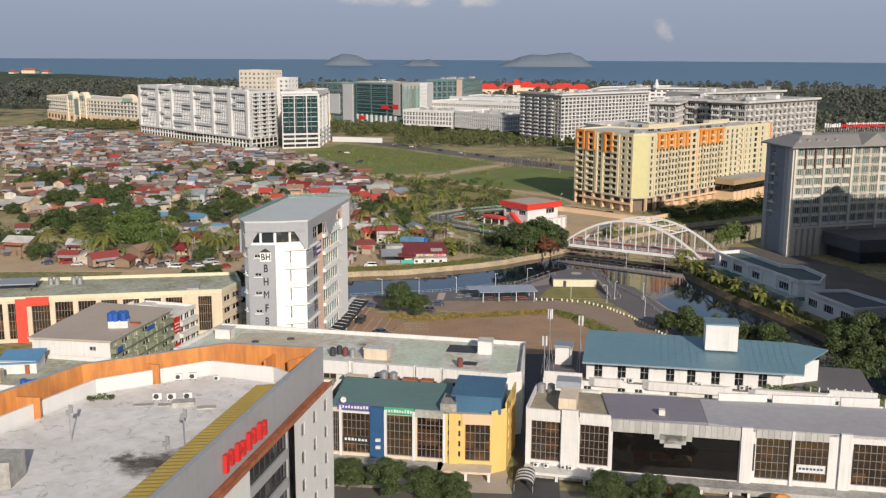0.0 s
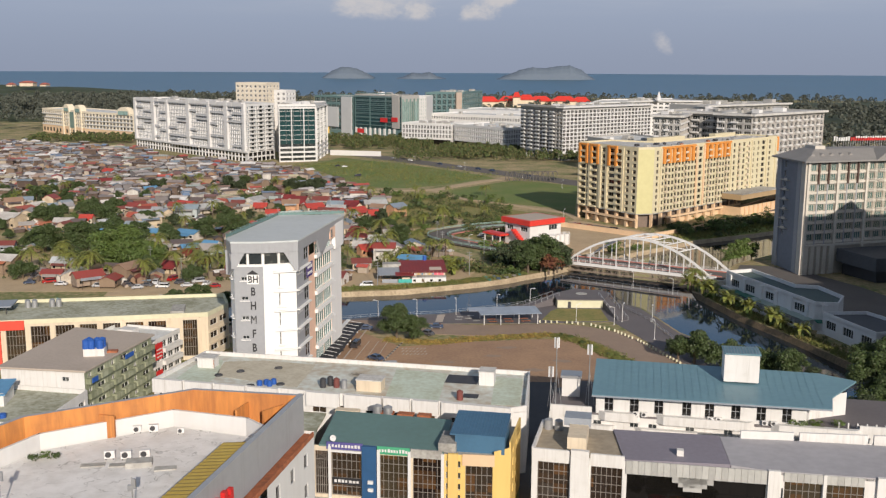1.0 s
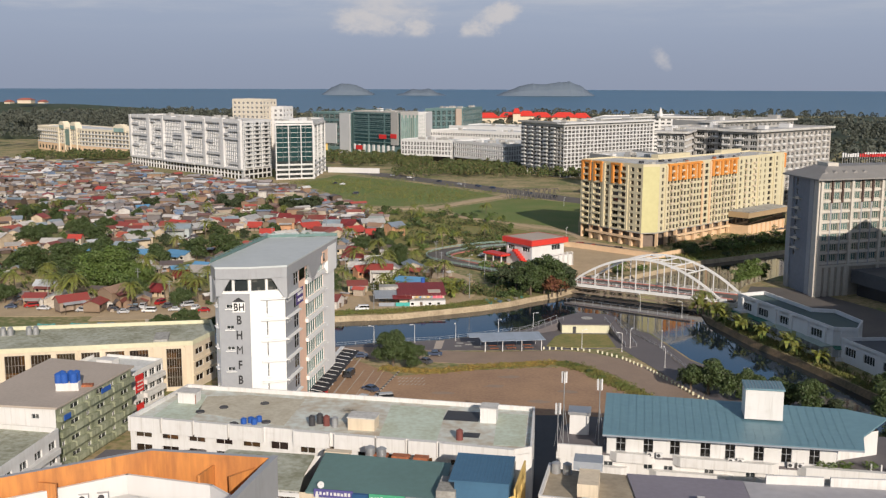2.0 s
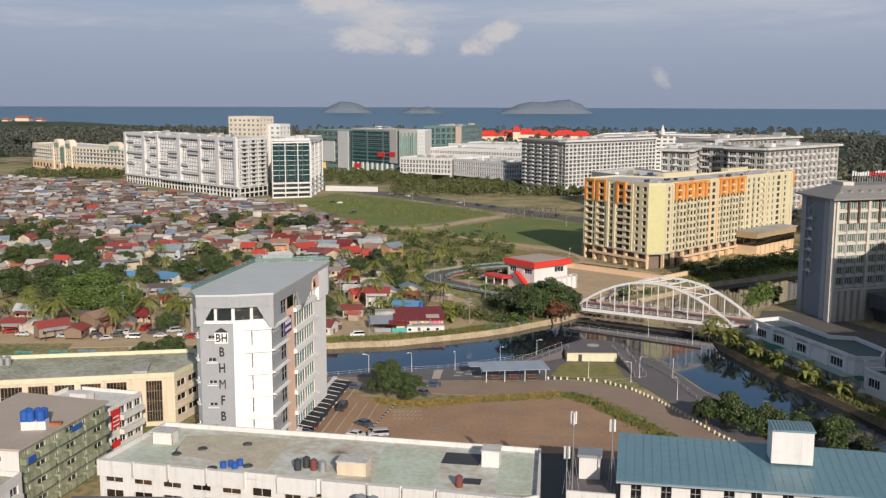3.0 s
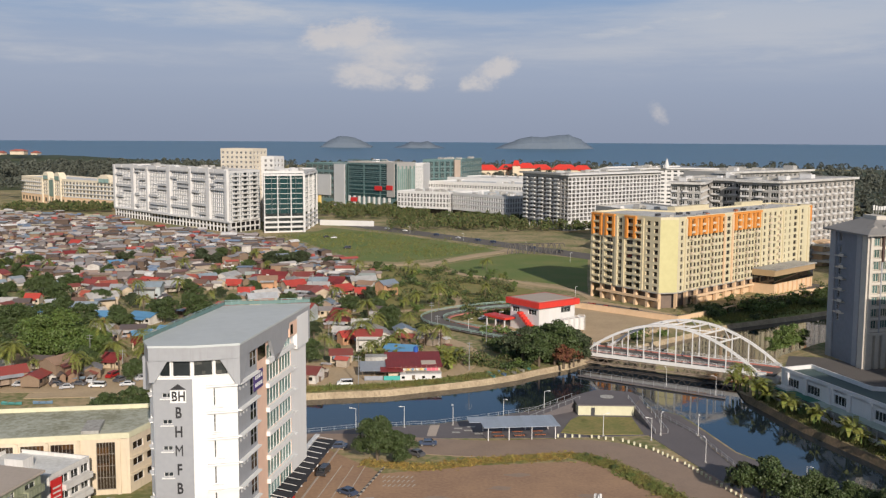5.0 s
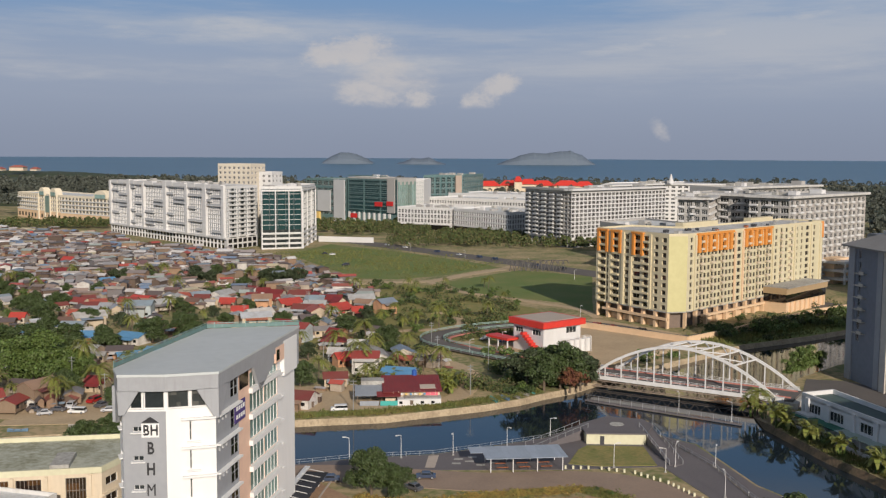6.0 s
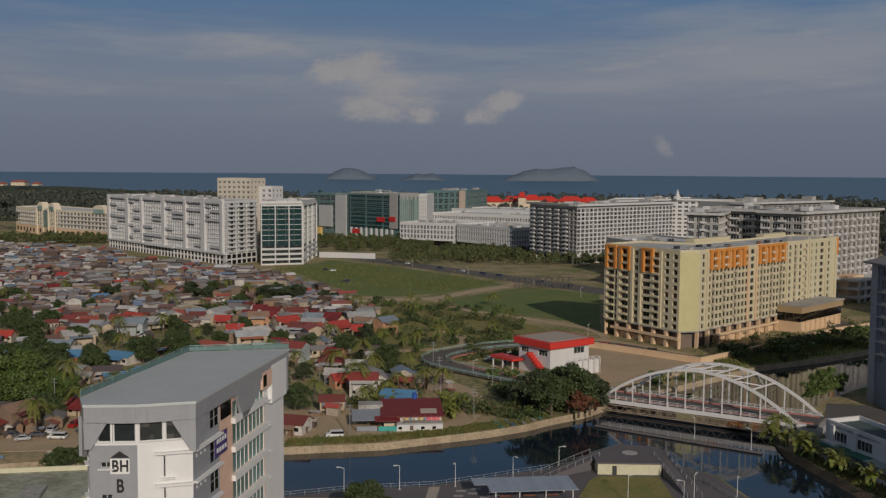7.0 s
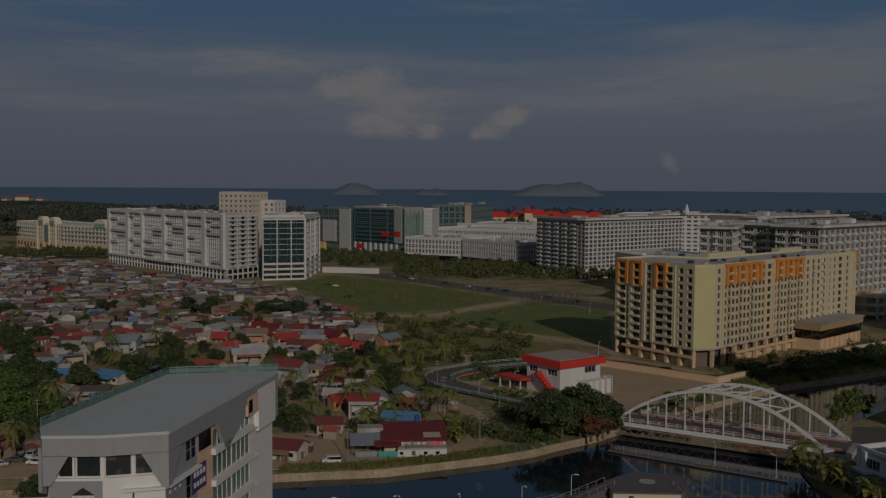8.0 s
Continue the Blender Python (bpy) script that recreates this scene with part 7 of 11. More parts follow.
def sign_bars(parent, a, b, s0, s1, z0, z1, back, fore, n=9, seed=0, label=""):
    """A sign board with unreadable writing as plain bars."""
    rg = random.Random(seed)
    wall_box("sign_board", back, parent, a, b, s0, s1, z0, z1, 0.05, 0.22, label)
    w = (s1 - s0) * 0.9 / n
    for i in range(n):
        s = s0 + (s1 - s0) * 0.05 + i * w
        wall_box("sign_bar", fore, parent, a, b, s + w * 0.1, s + w * rg.uniform(0.6, 0.85), z0 + (z1 - z0) * 0.3, z0 + (z1 - z0) * rg.uniform(0.62, 0.75), 0.22, 0.26)


# ---- shop row with coloured fronts ----
def coloured_shops():
    F = [(-44, 171.6), (-25.6, 168.6), (-3.2, 165.2), (0.2, 164.8), (5.4, 164.4), (8.3, 166.4), (10.6, 178.5), (-41, 186.5)]
    ob = thing("shop_row", -15, 172, 0, "four-storey row of shops with dark glazing and coloured pilasters", "building")
    f = local(F, -15, 172)
    a, b = f[1], f[2]
    ln = (Vector(b) - Vector(a)).length
    rows = [(2.5, 10.4)]
    at = lambda x: (x + 25.6) * ln / 22.4
    facade(ob, f[0], f[1], 0, 11.4, M["white"], cols=[(8.5, 12.0), (13.4, 18.0)], rows=rows, gl=M["glass_brown"], fr=M["mullion"], bars=(5, 5), bar=0.1)
    facade(ob, a, b, 0, 11.4, M["cream"], cols=[(at(-25.3), at(-23.0)), (at(-22.4), at(-17.2)), (at(-14.3), at(-9.0)), (at(-8.3), at(-3.3))], rows=rows, gl=M["glass_brown"], fr=M["mullion"], bars=(6, 5), bar=0.1)
    facade(ob, f[2], f[3], 0, 11.4, M["yellow"], cols=[(0.5, 1.0), (2.5, 3.0)], rows=[(3 + 2 * i, 4.2 + 2 * i) for i in range(4)], bars=(1, 1))
    facade(ob, f[3], f[4], 0, 11.4, M["yellow"], cols=[(0.4, 5.0)], rows=[(2.5, 9.6)], gl=M["glass_brown"], fr=M["mullion"], bars=(5, 4), bar=0.1)
    facade(ob, f[4], f[5], 0, 12.2, M["yellow"])
    facade(ob, f[5], f[6], 0, 13.2, M["yellow"], cols=[(2.0, 3.2), (6.0, 7.2)], rows=[(3 + 2.4 * i, 4.6 + 2.4 * i) for i in range(4)], bars=(1, 1))
    facade(ob, f[6], f[7], 0, 11.4, M["white"])
    facade(ob, f[7], f[0], 0, 11.4, M["white"])
    # pilasters, header bands and signs
    wall_box("pilaster", M["blue_navy"], ob, a, b, at(-17.0), at(-14.5), 1.8, 11.9, -0.1, 0.5, "navy blue pilaster")
    for x in (-22.8, -9.0, -14.3, -3.35):
        wall_box("pilaster", M["white"], ob, a, b, at(x) - 0.1, at(x) + 0.4, 1.8, 11.4, -0.1, 0.35)
    for z in (3.9, 5.3):
        box = wall_box("air_box", M["white"], ob, a, b, at(-15.9), at(-15.0), z, z + 0.55, 0.5, 0.9)
    wall_box("pilaster", M["yellow"], ob, f[2], f[3], 0.9, 2.6, 1.5, 11.6, -0.1, 0.45)
    wall_box("header", M["peach"], ob, f[3], f[4], -0.1, 5.3, 9.6, 11.6, -0.05, 0.3, "pale pink header band")
    wall_box("header", M["white"], ob, a, b, at(-22.6), at(-17.0), 10.4, 10.8, -0.05, 0.3)
    wall_box("header", M["concrete"], ob, a, b, at(-8.6), at(-3.3), 10.4, 11.9, -0.05, 0.3, "stained concrete header")
    sign_bars(ob, a, b, at(-23.2), at(-16.9), 10.9, 12.2, material("purple_sign", (0.10, 0.09, 0.28), (0.08, 0.07, 0.22)), M["white"], 10, 3, "purple sign with white writing")
    sign_bars(ob, a, b, at(-14.4), at(-8.8), 10.6, 12.0, material("green_sign", (0.05, 0.30, 0.16), (0.10, 0.42, 0.25)), M["white"], 10, 4, "green sign with white writing")
    sign_bars(ob, a, b, at(-22.2), at(-17.2), 4.6, 5.8, M["black"], M["white"], 7, 5, "black sign with white writing")
    # street arcade: canopy, columns, shopfronts
    for p, q, s0, s1, m in ((f[0], f[1], 0, 18.6, M["concrete"]), (a, b, 0, ln, M["concrete"]), (f[3], f[4], -4.5, 5.4, M["cream"])):
        wall_box("canopy", m, ob, p, q, s0, s1, 1.5, 1.9, -0.2, 3.8)
    for s in (0.3, 5.5, 11, 16.5, 21.5):
        wall_box("column", M["white"], ob, a, b, s, s + 0.5, 0, 1.5, 3.2, 3.7)
        wall_box("shopfront", (M["rust"], M["blue_navy"], M["red"], M["yellow"])[int(s) % 4], ob, a, b, s + 0.6, s + 4.6, 0.7, 1.5, 3.3, 3.5, "coloured shop fascia")
    for s in (-3.5, 0.6, 4.8):
        wall_box("column", M["white"], ob, f[3], f[4], s, s + 0.5, 0, 1.5, 3.2, 3.7)
    sign_bars(ob, f[3], f[4], -0.2, 4.2, 0.6, 1.7, M["blue_navy"], M["white"], 7, 8, "blue shop sign with white writing")
    wall_box("fascia", M["red"], ob, f[3], f[4], -4.4, -0.4, 0.7, 1.5, 3.8, 3.95, "red shop fascia")
    # roofs
    bm = bmesh.new()
    prism(bm, offset([f[0], f[1], (-11 + 0.0, 4.4), (-10.5, 12.2), f[7]], 0.0), 11.1, 11.5)
    part("roof", bm, M["roof_moss"], ob, "mossy concrete roof")
    bm = bmesh.new()
    V = [(-9.6, -3.6, 11.55), (11.9, -6.8, 11.55), (13.2, 6.4, 12.6), (-8.4, 10.6, 12.6)]
    vs = [bm.verts.new(v) for v in V]
    lo = [bm.verts.new((x, y, z - 0.3)) for x, y, z in V]
    bm.faces.new(vs)
    for i in range(4):
        bm.faces.new((lo[i], lo[(i + 1) % 4], vs[(i + 1) % 4], vs[i]))
    part("roof", bm, M["teal_roof"], ob, "dull green sheet roof")
    bm = bmesh.new()
    prism(bm, [(11.6, -6.8), (20.6, -7.4), (23.2, -5.4), (25.4, 6.2), (12.5, 8.4)], 11.0, 11.4)
    part("roof", bm, M["concrete"], ob, "stained concrete roof")
    # blue sheet cabin
    bm = bmesh.new()
    bx(bm, 18.6, -1.8, 12.9, 8.4, 9.0, 3.2, -8)
    part("cabin", bm, M["blue_cabin"], ob, "blue sheet-metal cabin on the roof")
    bm = bmesh.new()
    vs = bx(bm, 18.3, -1.3, 14.75, 9.4, 10.2, 0.25, -8)
    for v in vs:
        v.co.z += 0.06 * (v.co.y + 1.3)
    cr = part("cabin_roof", bm, M["blue_cabin"], ob)
    for k in range(17):
        bm = bmesh.new()
        x = 13.9 + 0.56 * k
        tube(bm, [(x - 0.7, -6.3 - 0.14 * (x - 18.3), 14.58), (x + 0.72, 3.7 - 0.14 * (x - 18.3), 15.2)], 0.05, 4)
        part("roof_rib", bm, M["blue_cabin"], cr)
    bm = bmesh.new()
    bx(bm, 12.9, -3.5, 12.3, 3.0, 6.0, 1.6, -8)
    part("stair_box", bm, M["concrete"], ob)
    wall_box("side_parapet", M["yellow"], ob, f[5], f[6], 0, 12.2, 11.2, 13.2, -0.3, 0.0)
    # yard wall at the rear
    for x, s in ((-6.5, 4.5), (0.5, 3.5), (4.5, 3.0), (8, 2.5)):
        box_part("yard_roof", M["rust"] if s < 4 else M["cream"], ob, x, 11.6 - 0.25 * x * 0.6, 11.9, s, 1.6, 0.5, -10)
    for x in (-0.8, 1.2):
        water_tank(x - 15, 183.2 - 0.3 * x, 11.4, 0.85, 1.9, M["metal"], "galvanised steel water tank")
    d = thing("satellite_dish", -15 - 7.2, 168.9, 11.6, "small white satellite dish", "dish")
    bm = bmesh.new()
    bmesh.ops.create_cone(bm, cap_ends=False, segments=16, radius1=0.55, radius2=0.05, depth=0.2, matrix=pose(0, 0, 0.9, 60, 0, 20))
    part("dish", bm, M["white"], d)
    box_part("arm", M["metal"], d, 0, 0, 0.4, 0.07, 0.07, 0.9)
    return ob


coloured_shops()


# ---- white shop block behind, flat roof ----
def flat_roof_shops():
    P = [(-62.4, 198.4), (-30.5, 191.6), (-4, 186.3), (9.2, 183.2), (12, 184.5), (14, 206), (-25, 213), (-57, 218.5)]
    ob = thing("shop_row", -25, 200, 0, "long white shop block with a mossy flat roof", "building")
    p = local(P, -25, 200)
    ln = (Vector(p[1]) - Vector(p[0])).length
    facade(ob, p[0], p[1], 0, 12.3, M["white_old"], cols=spaced(ln, 6, 3.4), rows=floors(0, 4, 2.8, 0.9, 1.5), gl=M["glass_brown"])
    for i in (1, 2):
        ln = (Vector(p[i + 1]) - Vector(p[i])).length
        facade(ob, p[i], p[i + 1], 0, 12.3, M["white_old"], cols=spaced(ln, max(2, int(ln / 4.6)), 2.9), rows=floors(0, 4, 2.8, 0.7, 1.7), gl=M["glass_brown"])
    facade(ob, p[3], p[4], 0, 12.3, M["white_old"])
    ln = (Vector(p[5]) - Vector(p[4])).length
    facade(ob, p[4], p[5], 0, 12.3, M["white_old"], cols=[(2.5, 4.2), (9, 10.5), (15, 16.5)], rows=floors(0, 4, 2.8, 1.0, 1.2))
    for i in (5, 6, 7):
        facade(ob, p[i], p[(i + 1) % 8], 0, 12.3, M["white_old"])
    roof_with_parapet(ob, p, 12.5, M["roof_patch"], M["white_old"], 0.85, 0.35)
    # white upstands bulging over the rear lane, in steps
    for i, (s0, s1, h) in enumerate(((0, 6.5, 0.2), (7, 13, 0.0), (13.5, 20, 0.2), (20.5, 27, 0.0))):
        wall_box("balcony_wall", M["white_old"], ob, p[0], p[1], s0, s1, 10.6, 13.4 + h * 0, -0.1, 0.7)
    for s0, s1 in ((0.3, 7), (8, 15.4), (15.8, 21), (21.6, 26.6)):
        wall_box("balcony_wall", M["white_old"], ob, p[1], p[2], s0, s1, 10.6, 13.38, -0.1, 0.8)
    wall_box("balcony_wall", M["white_old"], ob, p[2], p[3], 0.2, 13.3, 10.6, 13.38, -0.1, 0.8)
    L = lambda x, y: (x + 25, y - 200)
    # two dark slabs lie flat beside a stair head and a drum
    for nm, m, x, y, z, sx, sy, sz in (("stair_head", M["cream"], -18.2, 195.6, 13.6, 5.0, 3.4, 2.2), ("stair_head", M["white_old"], -54.2, 209.6, 13.6, 3.6, 2.8, 2.2), ("stair_head", M["white_old"], 5.0, 200.2, 13.9, 3.0, 3.2, 2.8),
                                       ("roof_pit", M["dark"], 0.0, 202.4, 12.55, 6.6, 5.4, 0.06), ("roof_pit", M["dark"], 1.6, 192, 12.55, 3.0, 2.4, 0.06), ("stair_cap", M["roof_grey"], -18.2, 195.6, 14.8, 5.3, 3.7, 0.2), ("stair_cap", M["roof_grey"], 5.0, 200.2, 15.35, 3.3, 3.5, 0.15), ("stair_cap", M["roof_grey"], -54.2, 209.6, 14.75, 4.2, 3.4, 0.15), ("stair_door", M["rust"], -53.0, 208.1, 13.4, 0.9, 0.2, 1.8)):
        box_part(nm, m, ob, *L(x, y), z, sx, sy, sz, -9)
    for nm, m, poly in (("roof_sheet", M["tan_felt"], [(-51, 203), (-33, 196), (-31.5, 211.5), (-43, 214), (-51.5, 213)]), ("roof_sheet", M["mint_felt"], [(-15, 190.2), (-4.6, 188.4), (-3.2, 206.4), (-14, 208.8)]),
                        ("roof_sheet", M["mint_felt"], [(5.4, 187.2), (10.8, 186.6), (12.4, 203.4), (6.8, 204.4)]), ("roof_sheet", M["mint_felt"], [(-59, 197.5), (-51.6, 196.6), (-50.6, 203), (-52, 214), (-56.5, 215)])):
        bm = bmesh.new()
        prism(bm, [L(*q) for q in poly], 12.5, 12.53)
        part(nm, bm, m, ob, "patch of newer roofing felt")
    for x, y in ((-42.4, 196.6), (-36.6, 197.8), (-46.5, 206), (-39, 208.6), (-50.4, 203.2)):
        ob2 = thing("tank_lid", x, y, 12.5, "round dark roof hatch", "hatch")
        bm = bmesh.new()
        bmesh.ops.create_cone(bm, cap_ends=True, segments=16, radius1=0.9, radius2=0.8, depth=0.25, matrix=pose(0, 0, 0.12))
        part("lid", bm, M["dark"], ob2)
    red_drum = material("red_brown_drum", (0.20, 0.06, 0.05), (0.12, 0.05, 0.045))
    for i, (x, y) in enumerate(((-27.8, 196.4), (-25.1, 196.5), (-23.5, 195.8), (-26.5, 197.6), (-0.5, 189.8))):
        water_tank(x, y, 12.5, 0.62, 1.7, (M["dark"], red_drum, M["metal"])[i % 3], "striped dark roof water drum")
    for x, y in ((-39.4, 197.6), (-38.0, 198.2), (-40.6, 197.0), (-38.6, 196.8)):
        water_tank(x, y, 12.5, 0.55, 1.0, M["blue_plastic"], "blue plastic water drum")
    return ob


M["roof_patch"] = material("patched_roof", (0.62, 0.66, 0.62), (0.46, 0.40, 0.31), scale=0.11, fine=0.7, mix=1.0, rough=0.9)
weather(M["roof_patch"], [(-38, 200, 12.5, 3.0), (-8, 196, 12.5, 2.2), (-22, 205, 12.5, 2.0), (-50, 208, 12.5, 2.5)], 0)
flat_roof_shops()


# ---- white shop row with brown glazing and a grey slab roof ----
def glazed_shops():
    P = [(11.8, 165.8), (26.8, 162.6), (49.5, 158.9), (85, 153.5), (120, 148), (122, 168), (48, 173.5), (27, 176.5), (14.6, 179.2)]
    ob = thing("shop_row", 45, 165, 0, "white shop row with brown glazing and grey slab roof", "building")
    p = local(P, 45, 165)
    rows = [(2.6, 10.2)]
    facade(ob, p[0], p[1], 0, 11.6, M["white_old"], cols=[(1.0, 6.4), (9.9, 15.1)], rows=rows, gl=M["glass_brown"], fr=M["mullion"], bars=(6, 5), bar=0.1)
    facade(ob, p[1], p[2], 0, 11.6, M["white_old"], cols=[(0.5, 22.6)], rows=[(1.8, 9.6)], gl=M["glass_black"], bars=(8, 3), bar=0.035, fr=M["glass_black"])
    facade(ob, p[2], p[3], 0, 11.6, M["white_old"], cols=[(2.4, 8.2), (8.9, 14.6), (18.6, 24.6), (25.4, 31)], rows=rows, gl=M["glass_brown"], fr=M["mullion"], bars=(6, 5), bar=0.1)
    ln = (Vector(p[4]) - Vector(p[3])).length
    facade(ob, p[3], p[4], 0, 11.6, M["white_old"], cols=spaced(ln, 5, 5), rows=rows, gl=M["glass_brown"], fr=M["mullion"], bars=(6, 5), bar=0.1)
    for i in range(4, 9):
        facade(ob, p[i], p[(i + 1) % 9], 0, 11.6, M["white_old"])
    wall_box("pilaster", M["white_old"], ob, p[0], p[1], 6.6, 9.6, 0.5, 12.9, -0.1, 0.7)
    wall_box("arch_top", M["dark"], ob, p[0], p[1], 7.3, 8.9, 1.0, 2.2, 0.6, 0.75)
    for s in (0.0, 16.6):
        wall_box("pilaster", M["white_old"], ob, p[2], p[3], s - 0.2, s + 1.7, 0.5, 12.0, -0.1, 0.55)
        wall_box("slot_window", M["glass"], ob, p[2], p[3], s + 2.0, s + 2.25, 4, 9, 0.02, 0.1)
    wall_box("pilaster", M["white_old"], ob, p[2], p[3], 8.3, 8.8, 1.0, 11.8, -0.1, 0.35)
    # tiled grey fascia over the dark glazing, a stepped piece hanging from it
    k = 0
    for s in range(0, 22):
        wall_box("fascia_tile", M["tile_grey"], ob, p[1], p[2], 0.3 + s * 1.02, 0.3 + s * 1.02 + 0.98, 9.5, 11.8, 0.02, 0.22)
    for s0, s1, z0 in ((7.8, 14.4, 8.6), (8.8, 13.4, 7.9), (9.6, 12.6, 7.2)):
        wall_box("fascia_step", M["tile_grey"], ob, p[1], p[2], s0, s1, z0, 9.6, 0.02, 0.24)
    for s in range(0, 12):
        wall_box("fascia_tile", M["tile_grey"], ob, p[2], p[3], 2.3 + s * 1.02, 2.3 + s * 1.02 + 0.98, 10.2, 11.7, 0.02, 0.2)
    wall_box("sign_board", M["white_old"], ob, p[2], p[3], 9.4, 14.2, 4.4, 5.8, 0.1, 0.25, "white sign board")
    for i in range(7):
        wall_box("sign_bar", M["blue_navy"], ob, p[2], p[3], 9.8 + 0.6 * i, 10.2 + 0.6 * i, 4.9, 5.3, 0.25, 0.29)
    # arcade
    for i, m in ((0, M["white_old"]), (1, M["concrete"]), (2, M["concrete"]), (3, M["concrete"])):
        ln = (Vector(p[i + 1]) - Vector(p[i])).length
        wall_box("canopy", m, ob, p[i], p[i + 1], 0, ln, 1.2, 1.7, -0.2, 3.6)
        for s in range(1, int(ln), 5):
            wall_box("column", M["white_old"], ob, p[i], p[i + 1], s, s + 0.5, 0, 1.2, 2.9, 3.4)
            wall_box("shop_fascia", (M["yellow"], M["concrete"], M["blue_navy"], M["red"], M["orange"])[s % 5], ob, p[i], p[i + 1], s + 0.6, min(ln, s + 4.8), 0.5, 1.15, 3.0, 3.2, "shop fascia")
    for s in (2.2, 4.1, 7.2, 8.5, 12.6):
        q = on_wall(p[0], p[1], s, 1.7, 1.2).translation
        air_unit(q.x + 45, q.y + 165, 1.7, 1.1)
    # roof slabs
    for poly, z, m, lb in (([p[0], p[1], p[7], p[8]], 11.6, M["roof_tan2"], "tan weathered roof"), ([p[1], (-1.2, -4.0), (0.2, 9.0), p[7]], 11.9, M["slab_violet"], "dark violet-grey roof slab"),
                           ([(-1.1, -4.0), p[2], p[3], (42, 3.6), p[6], (0.3, 9.0)], 11.8, M["slab_mid"], "smooth grey roof slab"), ([p[3], p[4], p[5], (42, 3.6)], 11.7, M["roof_white"], "pale roof slab")):
        bm = bmesh.new()
        prism(bm, poly, 11.2, z)
        part("roof", bm, m, ob, lb)
    wall_box("parapet", M["white_old"], ob, p[0], p[1], 0, 6.4, 10.4, 12.5, -0.3, 0.15)
    wall_box("parapet", M["white_old"], ob, p[0], p[1], 9.8, 15.4, 10.4, 12.4, -0.3, 0.15)
    wall_box("parapet", M["white_old"], ob, p[8], p[0], 0, 13.6, 11.2, 12.6, -0.3, 0.1)
    for s0, s1 in ((0.5, 9.5), (10.5, 22), (23, 30), (31, 44), (46, 60)):
        wall_box("parapet", M["white_old"], ob, p[5], p[6], max(0, 74 - s1), 74 - s0, 11.3, 13.2, -0.4, 0.1)
    box_part("stair_head", M["cream"], ob, -25.0, 5.0, 12.9, 3.2, 8.0, 2.6, -10)
    box_part("stair_cap", M["sheet"], ob, -24.6, 9.3, 14.6, 4.6, 3.6, 1.4, -10)
    box_part("roof_vent", M["white_old"], ob, -8.6, -0.2, 12.4, 1.1, 1.1, 1.0, -10)
    water_tank(15.5, 177.2, 11.6, 0.75, 1.7, M["metal"], "worn steel water tank")
    water_tank(17.3, 176.8, 11.6, 0.75, 1.7, M["metal"], "worn steel water tank")
    return ob


M["slab_violet"] = material("slab_violet", (0.25, 0.23, 0.27), (0.20, 0.18, 0.215), scale=0.1, fine=1.2, rough=0.7)
M["tile_grey"] = material("grey_tile", (0.42, 0.42, 0.40), (0.34, 0.34, 0.33), scale=0.5, fine=2, spread=0.12)
M["roof_tan2"] = material("tan_roof", (0.40, 0.34, 0.25), (0.25, 0.21, 0.16), scale=0.18, fine=1, mix=0.8)
M["slab_mid"] = material("slab_mid", (0.42, 0.41, 0.43), (0.34, 0.33, 0.35), scale=0.06, fine=0.6, mix=0.8)
glazed_shops()


